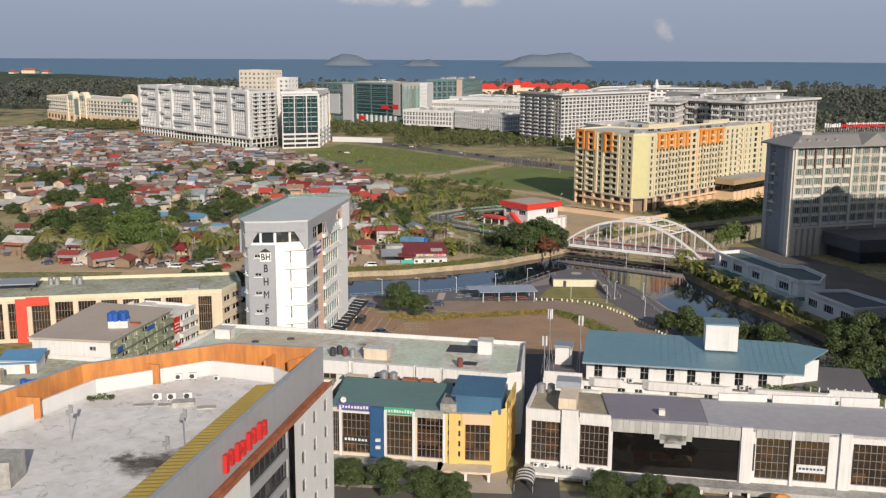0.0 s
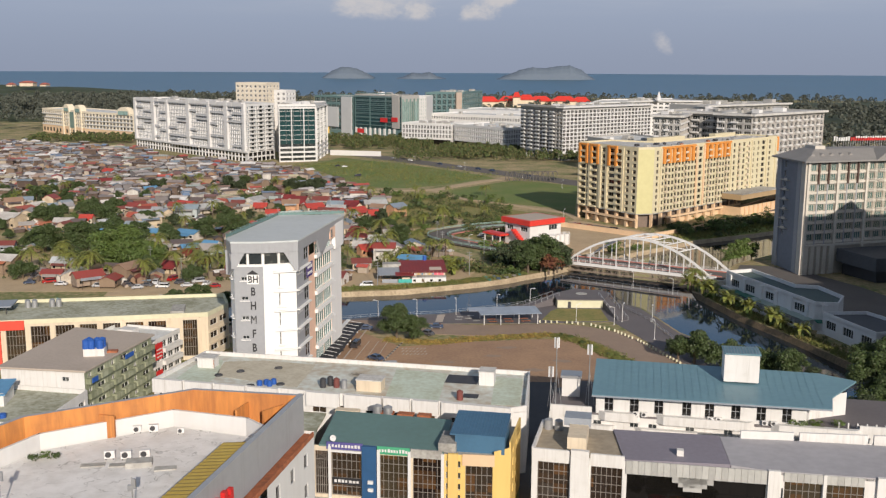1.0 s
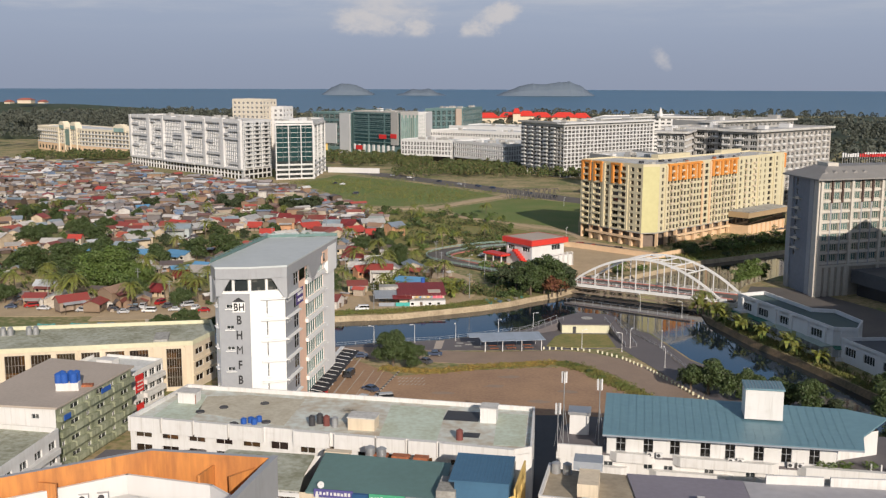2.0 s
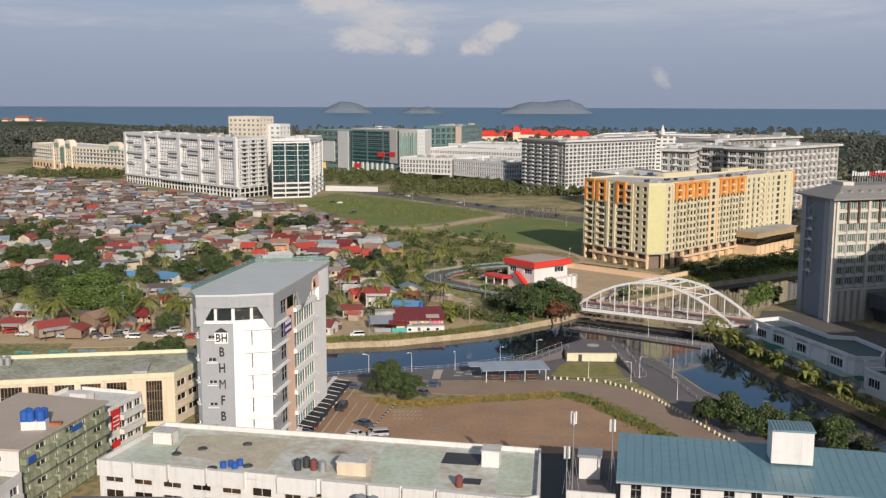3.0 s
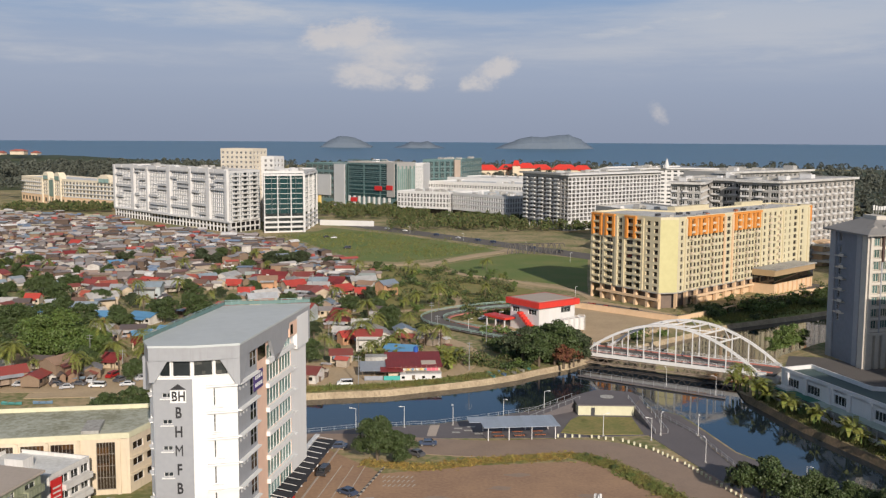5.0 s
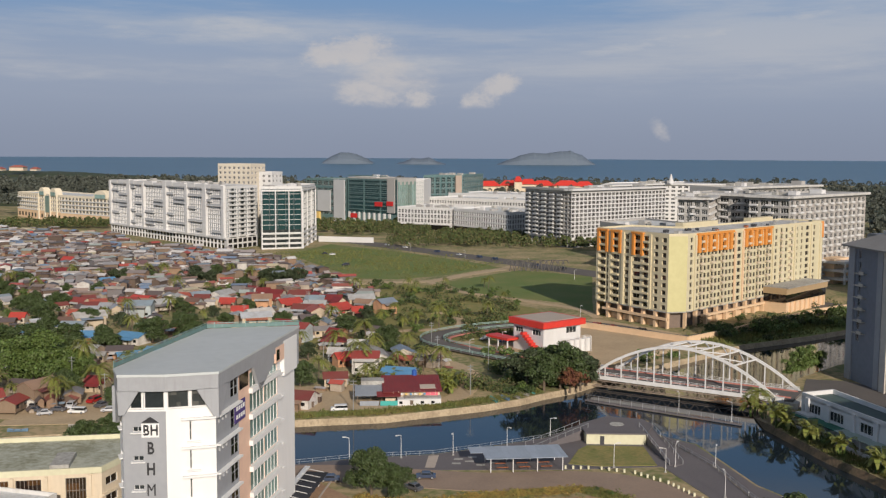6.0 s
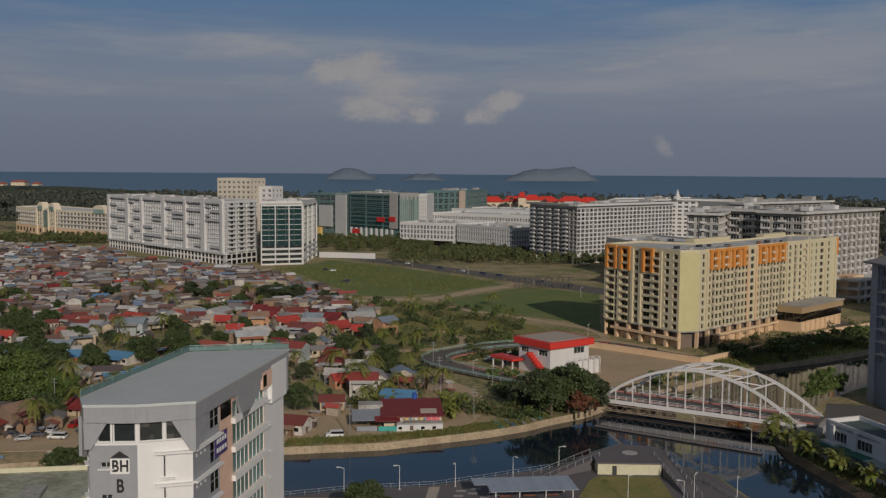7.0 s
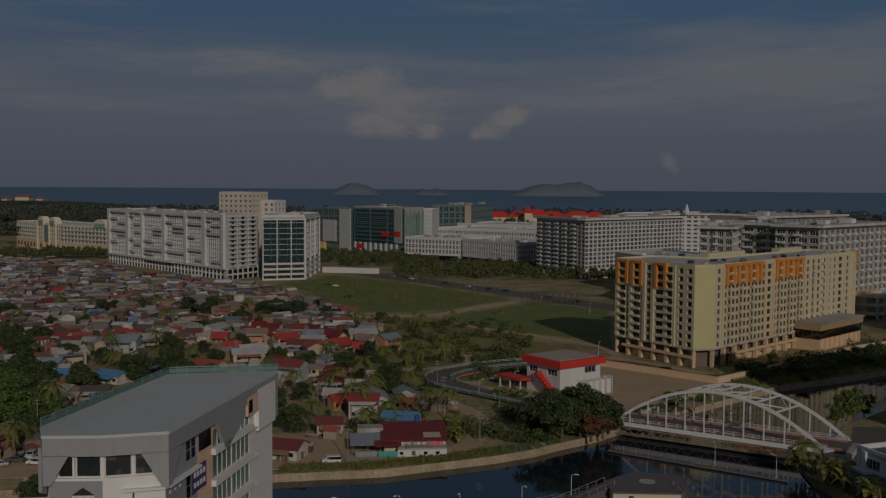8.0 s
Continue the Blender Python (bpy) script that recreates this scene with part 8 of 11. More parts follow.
# ---- white offices under a blue sheet roof ----
def blue_roof_offices():
    ob = thing("office_building", 48, 198, 0, "white offices with scalloped balconies under a blue sheet roof", "building")
    L = lambda x, y: (x - 48, y - 198)
    low = [L(17, 193), L(36, 189.3), L(82, 180.6), L(86, 200), L(24, 211.5), L(19, 205)]
    ln = (Vector(low[2]) - Vector(low[0])).length
    facade(ob, low[0], low[2], 0, 9.6, M["white_old"], cols=[(s, s + 1.6) for s in (8.5, 15.5, 19, 26, 33, 37, 44, 48, 56)], rows=[(1.5, 2.6), (4.6, 5.6), (7.2, 8.2)], bars=(2, 1))
    for a, b in ((2, 3), (3, 4), (4, 5), (5, 0)):
        facade(ob, low[a], low[b], 0, 9.6, M["white_old"])
    bm = bmesh.new()
    prism(bm, low, 9.3, 9.7)
    part("roof", bm, M["slab_dark"], ob, "dark flat roof terrace")
    # balcony bands with notched ends, two levels
    for z, segs in ((8.6, ((9.5, 17.5), (20.5, 38.5), (41.5, 57.5))), (5.8, ((7, 13), (16.5, 31), (34.5, 50)))):
        for s0, s1 in segs:
            bm = bmesh.new()
            pr = [(s0, 0), (s0 + 1.3, 1.1), (s1 - 1.3, 1.1), (s1, 0)]
            a, b = Vector(low[0]), Vector(low[2])
            u = (b - a).normalized()
            n = Vector((u.y, -u.x))
            pts = [tuple(a + u * s + n * o) for s, o in pr]
            prism(bm, pts, z, z + 1.7)
            part("balcony", bm, M["white_old"], ob)
    wall_box("parapet", M["white_old"], ob, low[0], low[2], 57, 66, 8.6, 11.0, -0.3, 0.15)
    wall_box("parapet", M["white_old"], ob, low[0], low[2], 0.2, 8.2, 8.6, 10.8, -0.3, 0.15)
    # upper storey under the roof
    up = [L(25.8, 191.2), L(64, 184.6), L(66, 189), L(74, 192), L(75, 198), L(28.5, 206.8)]
    facade(ob, up[0], up[1], 9.7, 14.2, M["white_old"], cols=[(s, s + 1.7) for s in (1.6, 6.4, 11, 16.2, 20.4, 25.2, 29.8, 34.4)], rows=[(10.3, 13.3)], bars=(2, 2), gl=M["glass_black"], fr=M["grey_paint"])
    for i in range(1, 6):
        facade(ob, up[i], up[(i + 1) % 6], 9.7, 14.2, M["white_old"])
    V = [L(24.6, 188.6), L(67.6, 181.8), L(69.8, 188), L(77, 195.4), L(71, 199.6), L(28, 208.4)]
    zs = [14.3, 14.3, 14.6, 15.4, 15.6, 15.6]
    bm = bmesh.new()
    hi = [bm.verts.new((x, y, z)) for (x, y), z in zip(V, zs)]
    lo = [bm.verts.new((x, y, z - 0.35)) for (x, y), z in zip(V, zs)]
    bm.faces.new(hi)
    bm.faces.new(lo[::-1])
    for i in range(6):
        bm.faces.new((lo[i], lo[(i + 1) % 6], hi[(i + 1) % 6], hi[i]))
    part("sheet_roof", bm, M["blue_roof"], ob, "blue-grey sheet roof with standing seams")
    a, b, c = Vector(V[0]), Vector(V[1]), Vector(V[5])
    for i in range(1, 30):
        f = i / 30
        p0, p1 = a.lerp(b, f), c.lerp(Vector(V[4]), f)
        bm = bmesh.new()
        m = (p0 + p1) / 2
        vs = bx(bm, 0, 0, 0, (p1 - p0).length, 0.04, 0.015)
        ang = math.atan2(15.6 - 14.3, (p1 - p0).length)
        bmesh.ops.transform(bm, verts=bm.verts, matrix=pose(m.x, m.y, 14.98, 0, 0, math.degrees(math.atan2((p1 - p0).y, (p1 - p0).x))) @ pose(0, 0, 0, 0, -math.degrees(ang), 0))
        part("roof_seam", bm, M["blue_roof"], ob)
    wall_box("eaves_gutter", M["sheet"], ob, V[0], V[1], 0, 43.5, 13.95, 14.2, 0.0, 0.25)
    # lift house
    x, y = L(54.6, 196.5)
    box_part("lift_house", M["white_old"], ob, x, y, 18.0, 6.6, 5.0, 5.4, -9)
    bm = bmesh.new()
    vs = bx(bm, x, y, 20.95, 7.0, 5.4, 0.3, -9)
    part("lift_house_roof", bm, M["blue_roof"], ob)
    for k in range(12):
        box_part("roof_rib", M["sheet"], ob, x - 3.2 + 0.58 * k, y - 0.0 * k, 21.15, 0.09, 5.3, 0.12, -9)
    # roof cabin and plants on the terrace
    box_part("roof_cabin", M["white_old"], ob, *L(22.2, 202.4), 11.7, 3.6, 3.2, 4.0, -9)
    bm = bmesh.new()
    bx(bm, *L(22.2, 202.4), 13.9, 4.2, 4.0, 0.5, -9)
    part("cabin_cap", bm, M["metal"], ob)
    for x, y in ((33.2, 189.4), (34.8, 189.1), (46.8, 186.9), (48.4, 186.7), (56.6, 185.3), (58.2, 185)):
        air_unit(x, y, 9.7, 1.3, -9)
    for x, y in ((62, 184.9), (63.5, 184.6), (66, 184.4), (70, 185)):
        plant(BUSHES, 1, x, y, 0.7, 9.7)
    for i in range(8):
        box_part("terrace_post", M["white_old"], ob, *L(70 + i * 1.6, 184.4 - i * 0.3), 10.3, 0.25, 0.25, 1.2)
    return ob


blue_roof_offices()


def cell_mast(x, y, z, h, n=3):
    ob = thing("antenna_mast", x, y, z, "lattice roof mast with white panel antennas", "mast", "masts")
    bm = bmesh.new()
    tube(bm, [(0, 0, 0), (0, 0, h)], 0.09, 6)
    part("pole", bm, M["metal"], ob)
    for k in range(n):
        a = 2.1 * k + 0.5
        bm = bmesh.new()
        bx(bm, 0.4 * math.cos(a), 0.4 * math.sin(a), h - 1.1, 0.3, 0.2, 2.1, math.degrees(a))
        bmesh.ops.bevel(bm, geom=list(bm.edges), offset=0.04, segments=1)
        part("panel_antenna", bm, M["white"], ob)
        bm = bmesh.new()
        tube(bm, [(0, 0, h - 1.1), (0.4 * math.cos(a), 0.4 * math.sin(a), h - 1.1)], 0.04, 5)
        part("bracket", bm, M["metal"], ob)
    for k, q in ((0, 1.0), (1, 2.2)):
        bm = bmesh.new()
        tube(bm, [(1.2 * math.cos(2.0 * k), 1.2 * math.sin(2.0 * k), 0), (0, 0, h * 0.6)], 0.04, 5)
        part("stay", bm, M["metal"], ob)
    return ob


cell_mast(18.3, 194.2, 9.7, 14.2)
cell_mast(17.2, 193.2, 9.7, 8.6, 2)
cell_mast(24.9, 195.4, 9.7, 12.5, 2)


# ---- cream office row with a red bay ----
def cream_offices():
    P = [(-150, 238), (-98, 249.6), (-66.4, 256.6), (-63.6, 267.5), (-67.5, 279), (-155, 262)]
    ob = thing("office_building", -100, 258, 0, "cream three-storey office row with dark glazing and one red bay", "building")
    p = local(P, -100, 258)
    l0, l1 = side_len(P, 0), side_len(P, 1)
    facade(ob, p[0], p[1], 0, 11.4, M["cream"], cols=spaced(l0, 9, 4.6), rows=[(1.0, 10.7)], gl=M["glass_brown"], fr=M["mullion"], bars=(6, 4), bar=0.1)
    facade(ob, p[1], p[2], 0, 11.4, M["cream"], cols=[(0.6, 4.8), (6.2, 10.5), (11.8, 16.2), (17.4, 21.8), (26.0, 29.6)], rows=[(1.0, 10.7)], gl=M["glass_brown"], fr=M["mullion"], bars=(6, 4), bar=0.1)
    facade(ob, p[2], p[3], 0, 11.4, M["cream"], cols=[(1.2, 5.0), (6.2, 10.2)], rows=floors(0.5, 3, 3.4, 1.2, 1.6), gl=M["glass_brown"])
    for i in (3, 4, 5):
        facade(ob, p[i], p[(i + 1) % 6], 0, 11.4, M["cream"])
    roof_with_parapet(ob, p, 11.6, M["roof_moss"], M["cream_pale"], 0.9, 0.4)
    u = l0 - 21
    wall_box("red_pilaster", M["red_wall"], ob, p[0], p[1], u, u + 2.7, 0, 11.9, 0.02, 0.6, "bright red pilaster")
    wall_box("red_header", M["red_wall"], ob, p[0], p[1], u + 2.7, u + 8.4, 10.0, 12.3, 0.02, 0.5, "bright red header")
    bm = bmesh.new()
    vs = bx(bm, -23.5, 0.5, 13.6, 10.5, 8.0, 0.3, 12)
    part("sheet_canopy", bm, M["sheet"], ob, "dark blue-grey sheet canopy on the roof")
    for x, y in ((-28, -4), (-19, -2), (-20, 4), (-29, 2.5)):
        box_part("canopy_post", M["dark"], ob, x, y, 12.5, 0.2, 0.2, 2.1)
    for x in (-16.5, -14.8, -10.4, -8.8):
        water_tank(x - 100, 265.2 + 0.2 * x + 1.5, 11.6, 0.75, 1.9, M["metal"], "steel water tank on a roof")
    for s in (5.2, 10.9, 16.5, 22.4, 30):
        wall_box("pilaster", M["cream"], ob, p[1], p[2], s, s + 0.6, 0, 11.2, -0.1, 0.4)
    for z in (3.6, 7.0):
        wall_box("ledge", M["cream"], ob, p[2], p[3], 0, 11.2, z, z + 0.35, -0.1, 0.5)
    box_part("roof_ramp", M["concrete"], ob, 24.5, 3.5, 12.0, 3.4, 8.0, 0.9, 12)
    return ob


M["cream_pale"] = material("pale_cream_rim", (0.66, 0.64, 0.46), (0.55, 0.52, 0.36), scale=0.2, fine=1)
M["red_wall"] = material("red_wall", (0.72, 0.08, 0.05), (0.58, 0.06, 0.04), scale=0.2, fine=1)
cream_offices()


# ---- green-walled block with a tan roof, and its neighbours ----
def balcony_block():
    P = [(-96, 203.5), (-77.7, 201.4), (-72.6, 229.4), (-92, 234.4)]
    ob = thing("apartment_block", -85, 217, 0, "green-stained block with balconies under a tan sheet roof", "building")
    p = local(P, -85, 217)
    ln = side_len(P, 1)
    facade(ob, p[0], p[1], 0, 13.4, M["white_old"], cols=[(13.4, 15.0)], rows=[(11.2, 12.2)])
    facade(ob, p[1], p[2], 0, 13.4, M["green_wall"], cols=[(1.5, 2.8), (5, 8), (10.5, 11.8), (14.5, 17.5), (20, 21.3), (24, 27)], rows=floors(0.3, 4, 3.25, 1.0, 1.7), gl=M["glass"])
    for i in (2, 3):
        facade(ob, p[i], p[(i + 1) % 4], 0, 13.4, M["green_wall"])
    bm = bmesh.new()
    prism(bm, offset(p, -0.6), 13.5, 13.9)
    part("roof", bm, M["roof_tan"], ob, "smooth tan sheet roof")
    for z in (1.2, 4.4, 7.7, 10.9):
        for s0, s1 in ((0.4, 4.4), (5.0, 9.3), (10.2, 13.6), (14.2, 18.8), (19.6, 22.8), (23.4, 28)):
            wall_box("balcony", M["green_wall"], ob, p[1], p[2], s0, s1, z - 0.2, z + 0.95, -0.05, 1.1)
    wall_box("laundry", M["blue_plastic"], ob, p[1], p[2], 14.5, 18, 12.0, 13.0, 1.1, 1.25, "blue cloth on a balcony")
    wall_box("laundry", M["blue_plastic"], ob, p[1], p[2], 1.0, 3.2, 10.8, 11.9, 1.1, 1.25, "blue cloth on a balcony")
    st = box_part("tank_stand", M["white_old"], ob, 5.6, -4.6, 14.7, 4.4, 2.6, 1.6, 8)
    for x, y in ((4.2, -4.0), (5.1, -5.3), (5.9, -3.8), (6.9, -5.0), (6.9, -3.6), (4.0, -5.4)):
        water_tank(x - 85, y + 217, 15.5, 0.78, 1.8, M["blue_plastic"], "blue plastic rooftop water tank")
    box_part("roof_hatch", M["rust"], ob, 8.6, -2.4, 14.1, 2.2, 1.4, 0.5, 8)
    # low wing in front, with a light blue lean-to
    Q = [(-100, 182), (-78.5, 179.5), (-76.5, 199.5), (-97, 203)]
    low = thing("shop_row", -88, 190, 0, "weathered white shop block with a light blue lean-to", "building")
    q = local(Q, -88, 190)
    facade(low, q[0], q[1], 0, 9.2, M["white_old"])
    facade(low, q[1], q[2], 0, 9.2, M["white_old"], cols=spaced(side_len(Q, 1), 4, 2.6), rows=floors(0.3, 3, 2.9, 0.8, 1.6))
    for i in (2, 3):
        facade(low, q[i], q[(i + 1) % 4], 0, 9.2, M["white_old"])
    roof_with_parapet(low, q, 9.4, M["roof_moss"], M["white_old"], 0.9)
    bm = bmesh.new()
    vs = bx(bm, -6.2, 4.2, 12.2, 8.6, 7.6, 0.25, 8)
    for v in vs:
        v.co.z += 0.12 * (v.co.y - 4)
    part("lean_to_roof", bm, M["blue_light"], low, "light blue sheet roof")
    box_part("lean_to", M["white_old"], low, -6.2, 4.2, 10.7, 7.6, 6.6, 2.7, 8)
    box_part("lean_to_door", M["rust"], low, -3.6, 0.6, 10.5, 0.9, 0.2, 2.0, 8)
    box_part("stair_head", M["cream"], low, -8.6, -4.2, 10.6, 3.6, 2.6, 2.5, 8)
    for x, y in ((-2, -5), (-0.6, -5.4), (0.6, -4.8)):
        water_tank(x - 88, y + 190, 9.4, 0.7, 0.8, M["blue_plastic"], "blue plastic water drum")
    for z in (3.0, 6.0):
        wall_box("balcony", M["white_old"], low, q[1], q[2], 0.5, 19, z - 0.2, z + 0.9, -0.05, 0.9)
    # white block beyond
    R = [(-92, 242), (-74.7, 237.6), (-71.7, 249.2), (-89, 253.4)]
    w = thing("shop_row", -82, 245, 0, "small white shop block with red banners", "building")
    r = local(R, -82, 245)
    facade(w, r[0], r[1], 0, 9.2, M["white_old"])
    facade(w, r[1], r[2], 0, 9.2, M["white_old"], cols=spaced(side_len(R, 1), 4, 2.4), rows=floors(0.2, 3, 3.1, 0.9, 1.7))
    for i in (2, 3):
        facade(w, r[i], r[(i + 1) % 4], 0, 9.2, M["white_old"])
    roof_with_parapet(w, r, 9.4, M["roof_white"], M["white_old"], 0.7)
    for z in (3.2, 6.4):
        wall_box("balcony", M["white_old"], w, r[1], r[2], 3.5, 11.6, z - 0.2, z + 0.9, -0.05, 1.0)
    wall_box("banner", M["red_sign"], w, r[1], r[2], 0.2, 3.2, 5.0, 9.0, 0.1, 0.3, "red banner")
    for k in range(3):
        wall_box("banner_bar", M["white_old"], w, r[1], r[2], 0.6, 2.8, 5.5 + 0.9 * k, 5.8 + 0.9 * k, 0.3, 0.34)
    wall_box("banner", M["red_sign"], w, r[1], r[2], 0.2, 3.0, 0.8, 2.2, 0.1, 0.3, "red banner")
    box_part("stair_head", M["white_old"], w, -1.0, -1.0, 10.4, 4, 3, 2.0, -12)


balcony_block()
# dark sheet roof of a low shed between the blocks
shed = thing("shed", -58, 190, 0, "low shed with a dark grey sheet roof", "shed")
bm = bmesh.new()
vs = bx(bm, 0, 0, 7.2, 20, 13, 0.3, -8)
for v in vs:
    v.co.z += 0.06 * v.co.x
part("roof", bm, M["slab_dark"], shed)
box_part("wall", M["concrete"], shed, 0, 0, 3.2, 18.5, 11.5, 6.6, -8)


# ---- street clutter before the shops ----
def barrel_canopy(x, y, z, ln, r, rz):
    """A low barrel-vaulted cloth canopy in dark and white stripes on thin posts."""
    ob = thing("canopy", x, y, 0, "striped black and white barrel canopy over an alley mouth", "canopy", rz=rz)
    k = 9
    for i in range(k):
        bm = bmesh.new()
        y0, y1 = -ln / 2 + ln * i / k, -ln / 2 + ln * (i + 1) / k
        prev = None
        for j in range(9):
            a = math.pi * j / 8
            cur = [bm.verts.new((r * math.cos(a) * s, yy, z + r * 0.6 * math.sin(a) * s)) for s in (1.0, 0.95) for yy in (y0, y1)]
            if prev:
                bm.faces.new((prev[0], cur[0], cur[1], prev[1]))
                bm.faces.new((prev[2], prev[3], cur[3], cur[2]))
            prev = cur
        part("stripe", bm, (M["dark"], M["white"])[i % 2], ob)
    for sx in (-1, 1):
        for sy in (-1, 1):
            box_part("post", M["metal"], ob, sx * r * 0.97, sy * ln * 0.48, z / 2, 0.12, 0.12, z)


barrel_canopy(11.4, 159.6, 1.4, 6.0, 1.7, -8)


def stall(x, y, m, rz, label):
    ob = thing("market_stall", x, y, 0.05, label, "stall", "street stalls", rz=rz)
    for sx in (-1.2, 1.2):
        for sy in (-0.9, 0.9):
            box_part("pole", M["metal"], ob, sx, sy, 1.1, 0.07, 0.07, 2.2)
    bm = bmesh.new()
    lo = [bm.verts.new((sx * 1.6, sy * 1.3, 2.1)) for sx, sy in ((-1, -1), (1, -1), (1, 1), (-1, 1))]
    hi = [bm.verts.new((sx * 0.5, sy * 0.3, 2.8)) for sx, sy in ((-1, -1), (1, -1), (1, 1), (-1, 1))]
    bm.faces.new(hi)
    bm.faces.new(lo[::-1])
    for i in range(4):
        bm.faces.new((lo[i], lo[(i + 1) % 4], hi[(i + 1) % 4], hi[i]))
    part("cloth_roof", bm, m, ob)
    box_part("counter", M["cream"], ob, 0, -0.8, 0.5, 2.4, 0.5, 1.0)


for x, y, m, lb in ((35, 154.2, M["orange"], "small street stall with an orange cloth roof"), (39, 153.6, M["yellow"], "small street stall with a yellow cloth roof"), (31.5, 154.8, M["red_sign"], "small street stall with a red cloth roof"), (54.5, 151.4, M["orange"], "small street stall with an orange cloth roof")):
    stall(x, y, m, -8, lb)

# ---- yellow flats ----
def yellow_flats():
    P = [(58, 515), (82, 480), (90, 482), (176, 572), (160, 587), (97, 521), (76, 532)]
    ob = thing("apartment_block", 100, 520, 0, "pale yellow ten-storey flats with orange panels and balconies", "building")
    p = local(P, 100, 520)
    zb, fh, nf = 7.0, 3.05, 10
    rows = [(zb + i * fh + 0.6, zb + i * fh + 2.5) for i in range(nf)]
    c0 = [(1.8, 5.4), (6.2, 7.6), (9.8, 13.8), (17.2, 19.6), (22.0, 26.4), (28.2, 31.5), (34.4, 36.6), (38.8, 41.2)]
    facade(ob, p[0], p[1], zb, 37.7, M["yellow_green"], cols=c0, rows=rows, depth=0.6, bars=(2, 1), bar=0.08, gl=M["glass_black"], fr=M["mullion"])
    facade(ob, p[1], p[2], zb, 37.7, M["yellow_green2"])
    c2 = [(2.2, 4.0)] + [(6.9 + 2.95 * k, 9.0 + 2.95 * k) for k in range(11)] + [(40.6, 43.6)] + [(46.1 + 2.95 * k, 48.2 + 2.95 * k) for k in range(9)] + [(75, 77), (80, 82), (85, 87.2), (91, 92.6), (96, 97.6), (101, 102.6), (106, 109.4), (114, 116)]
    facade(ob, p[2], p[3], zb, 37.7, M["yellow_pale"], cols=c2, rows=rows, depth=0.5, bars=(2, 1), bar=0.07, gl=M["glass_black"], fr=M["mullion"])
    for i in (3, 4, 5, 6):
        facade(ob, p[i], p[(i + 1) % 7], 0, 37.7, M["yellow_green"])
    roof_with_parapet(ob, p, 38, M["roof_grey"], M["yellow_green"], 0.8)
    # recessed arcade
    ins = offset(p, 3.0)
    for i in (0, 1, 2):
        facade(ob, ins[i], ins[i + 1], 0, zb, M["arcade"])
    bm = bmesh.new()
    prism(bm, p, zb - 0.5, zb)
    part("soffit", bm, M["concrete"], ob)
    for i, n in ((0, 7), (2, 16)):
        ln = side_len(P, i)
        for k in range(n):
            s = ln * k / (n - 1)
            wall_box("column", M["peach"], ob, p[i], p[i + 1], max(0, s - 0.7), min(ln, s + 0.7), 0, zb, -1.4, 0.0)
        wall_box("arcade_wall", M["peach"], ob, p[i], p[i + 1], ln * 0.12, ln * 0.95, 0, 2.4, -2.4, -1.9)
        wall_box("arcade_band", M["peach"], ob, p[i], p[i + 1], ln * 0.1, ln, 3.4, 4.4, -0.6, 0.6, "peach canopy band")
    # balconies
    for s in (1.6, 9.9, 27.9):
        for k in range(nf):
            z = zb + k * fh
            wall_box("balcony", M["yellow_green"], ob, p[0], p[1], s, s + 4.0, z - 0.1, z + 0.5, -0.05, 0.9)
    for s in (9.2, 17.8, 26.4, 49, 57.6, 66, 79.4, 88.4):
        for k in range(nf):
            z = zb + k * fh
            wall_box("balcony", M["cream"], ob, p[2], p[3], s, s + 2.6, z + 0.1, z + 0.95, -0.05, 1.1)
    # orange panels on the top floors, pale piers
    for i, ss in ((0, (0.8, 6.0, 9.4, 14.2, 22.2, 27.2)), (2, (7.0, 11.6, 15.8, 20.2, 24.4, 28.8, 33.0, 46.2, 50.6, 55.0, 59.4, 63.8, 68.0))):
        for s in ss:
            wall_box("orange_panel", M["orange"], ob, p[i], p[i + 1], s, s + (1.3 if i == 0 else 2.0), 37.8 - fh * (3.0 if i == 0 else 2.4), 37.9, 0.02, 1.0)
    for i, ss in ((0, (0.0, 7.8, 15.6, 20.2, 31.6)), (2, (5.2, 37.6, 44.6, 72.4, 94, 111, 121))):
        for s in ss:
            wall_box("pier", M["peach"] if i == 2 and s in (37.6, 44.6) else M["yellow_green"], ob, p[i], p[i + 1], s, s + 1.4, zb, 37.8, -0.05, 0.5)
    wall_box("end_strip", M["orange"], ob, p[2], p[3], 122.4, 124.2, 30.5, 38.4, -0.3, 0.6, "orange corner strip")
    for s0, s1 in ((6.6, 36), (46, 71)):
        wall_box("top_band", M["orange"], ob, p[2], p[3], s0, s1, 37.6, 38.5, -0.4, 1.1)
    for s0, s1 in ((0.5, 7.4), (9, 15.4), (21.8, 28.6)):
        wall_box("top_band", M["orange"], ob, p[0], p[1], s0, s1, 37.6, 38.4, -0.4, 1.0)
    # roof clutter and stair heads
    rg = random.Random(4)
    for k in range(26):
        q = Vector(p[2]).lerp(Vector(p[3]), rg.uniform(0.02, 0.98)) + Vector((-0.72, 0.69)) * rg.uniform(3, 17)
        box_part("roof_plant", rg.choice((M["concrete"], M["metal"], M["dark"], M["rust"])), ob, q.x, q.y, 38.5, rg.uniform(1, 3.2), rg.uniform(0.8, 2), rg.uniform(0.6, 1.4), 46)
    box_part("stair_head", M["yellow_green"], ob, 6, 16, 39.2, 30, 4, 2.0, 46)
    box_part("stair_head", M["yellow_green"], ob, 46, 58, 39.0, 22, 4, 1.6, 46)
    # annex with a dark glazed storey and a canopy
    a, b = p[2], p[3]
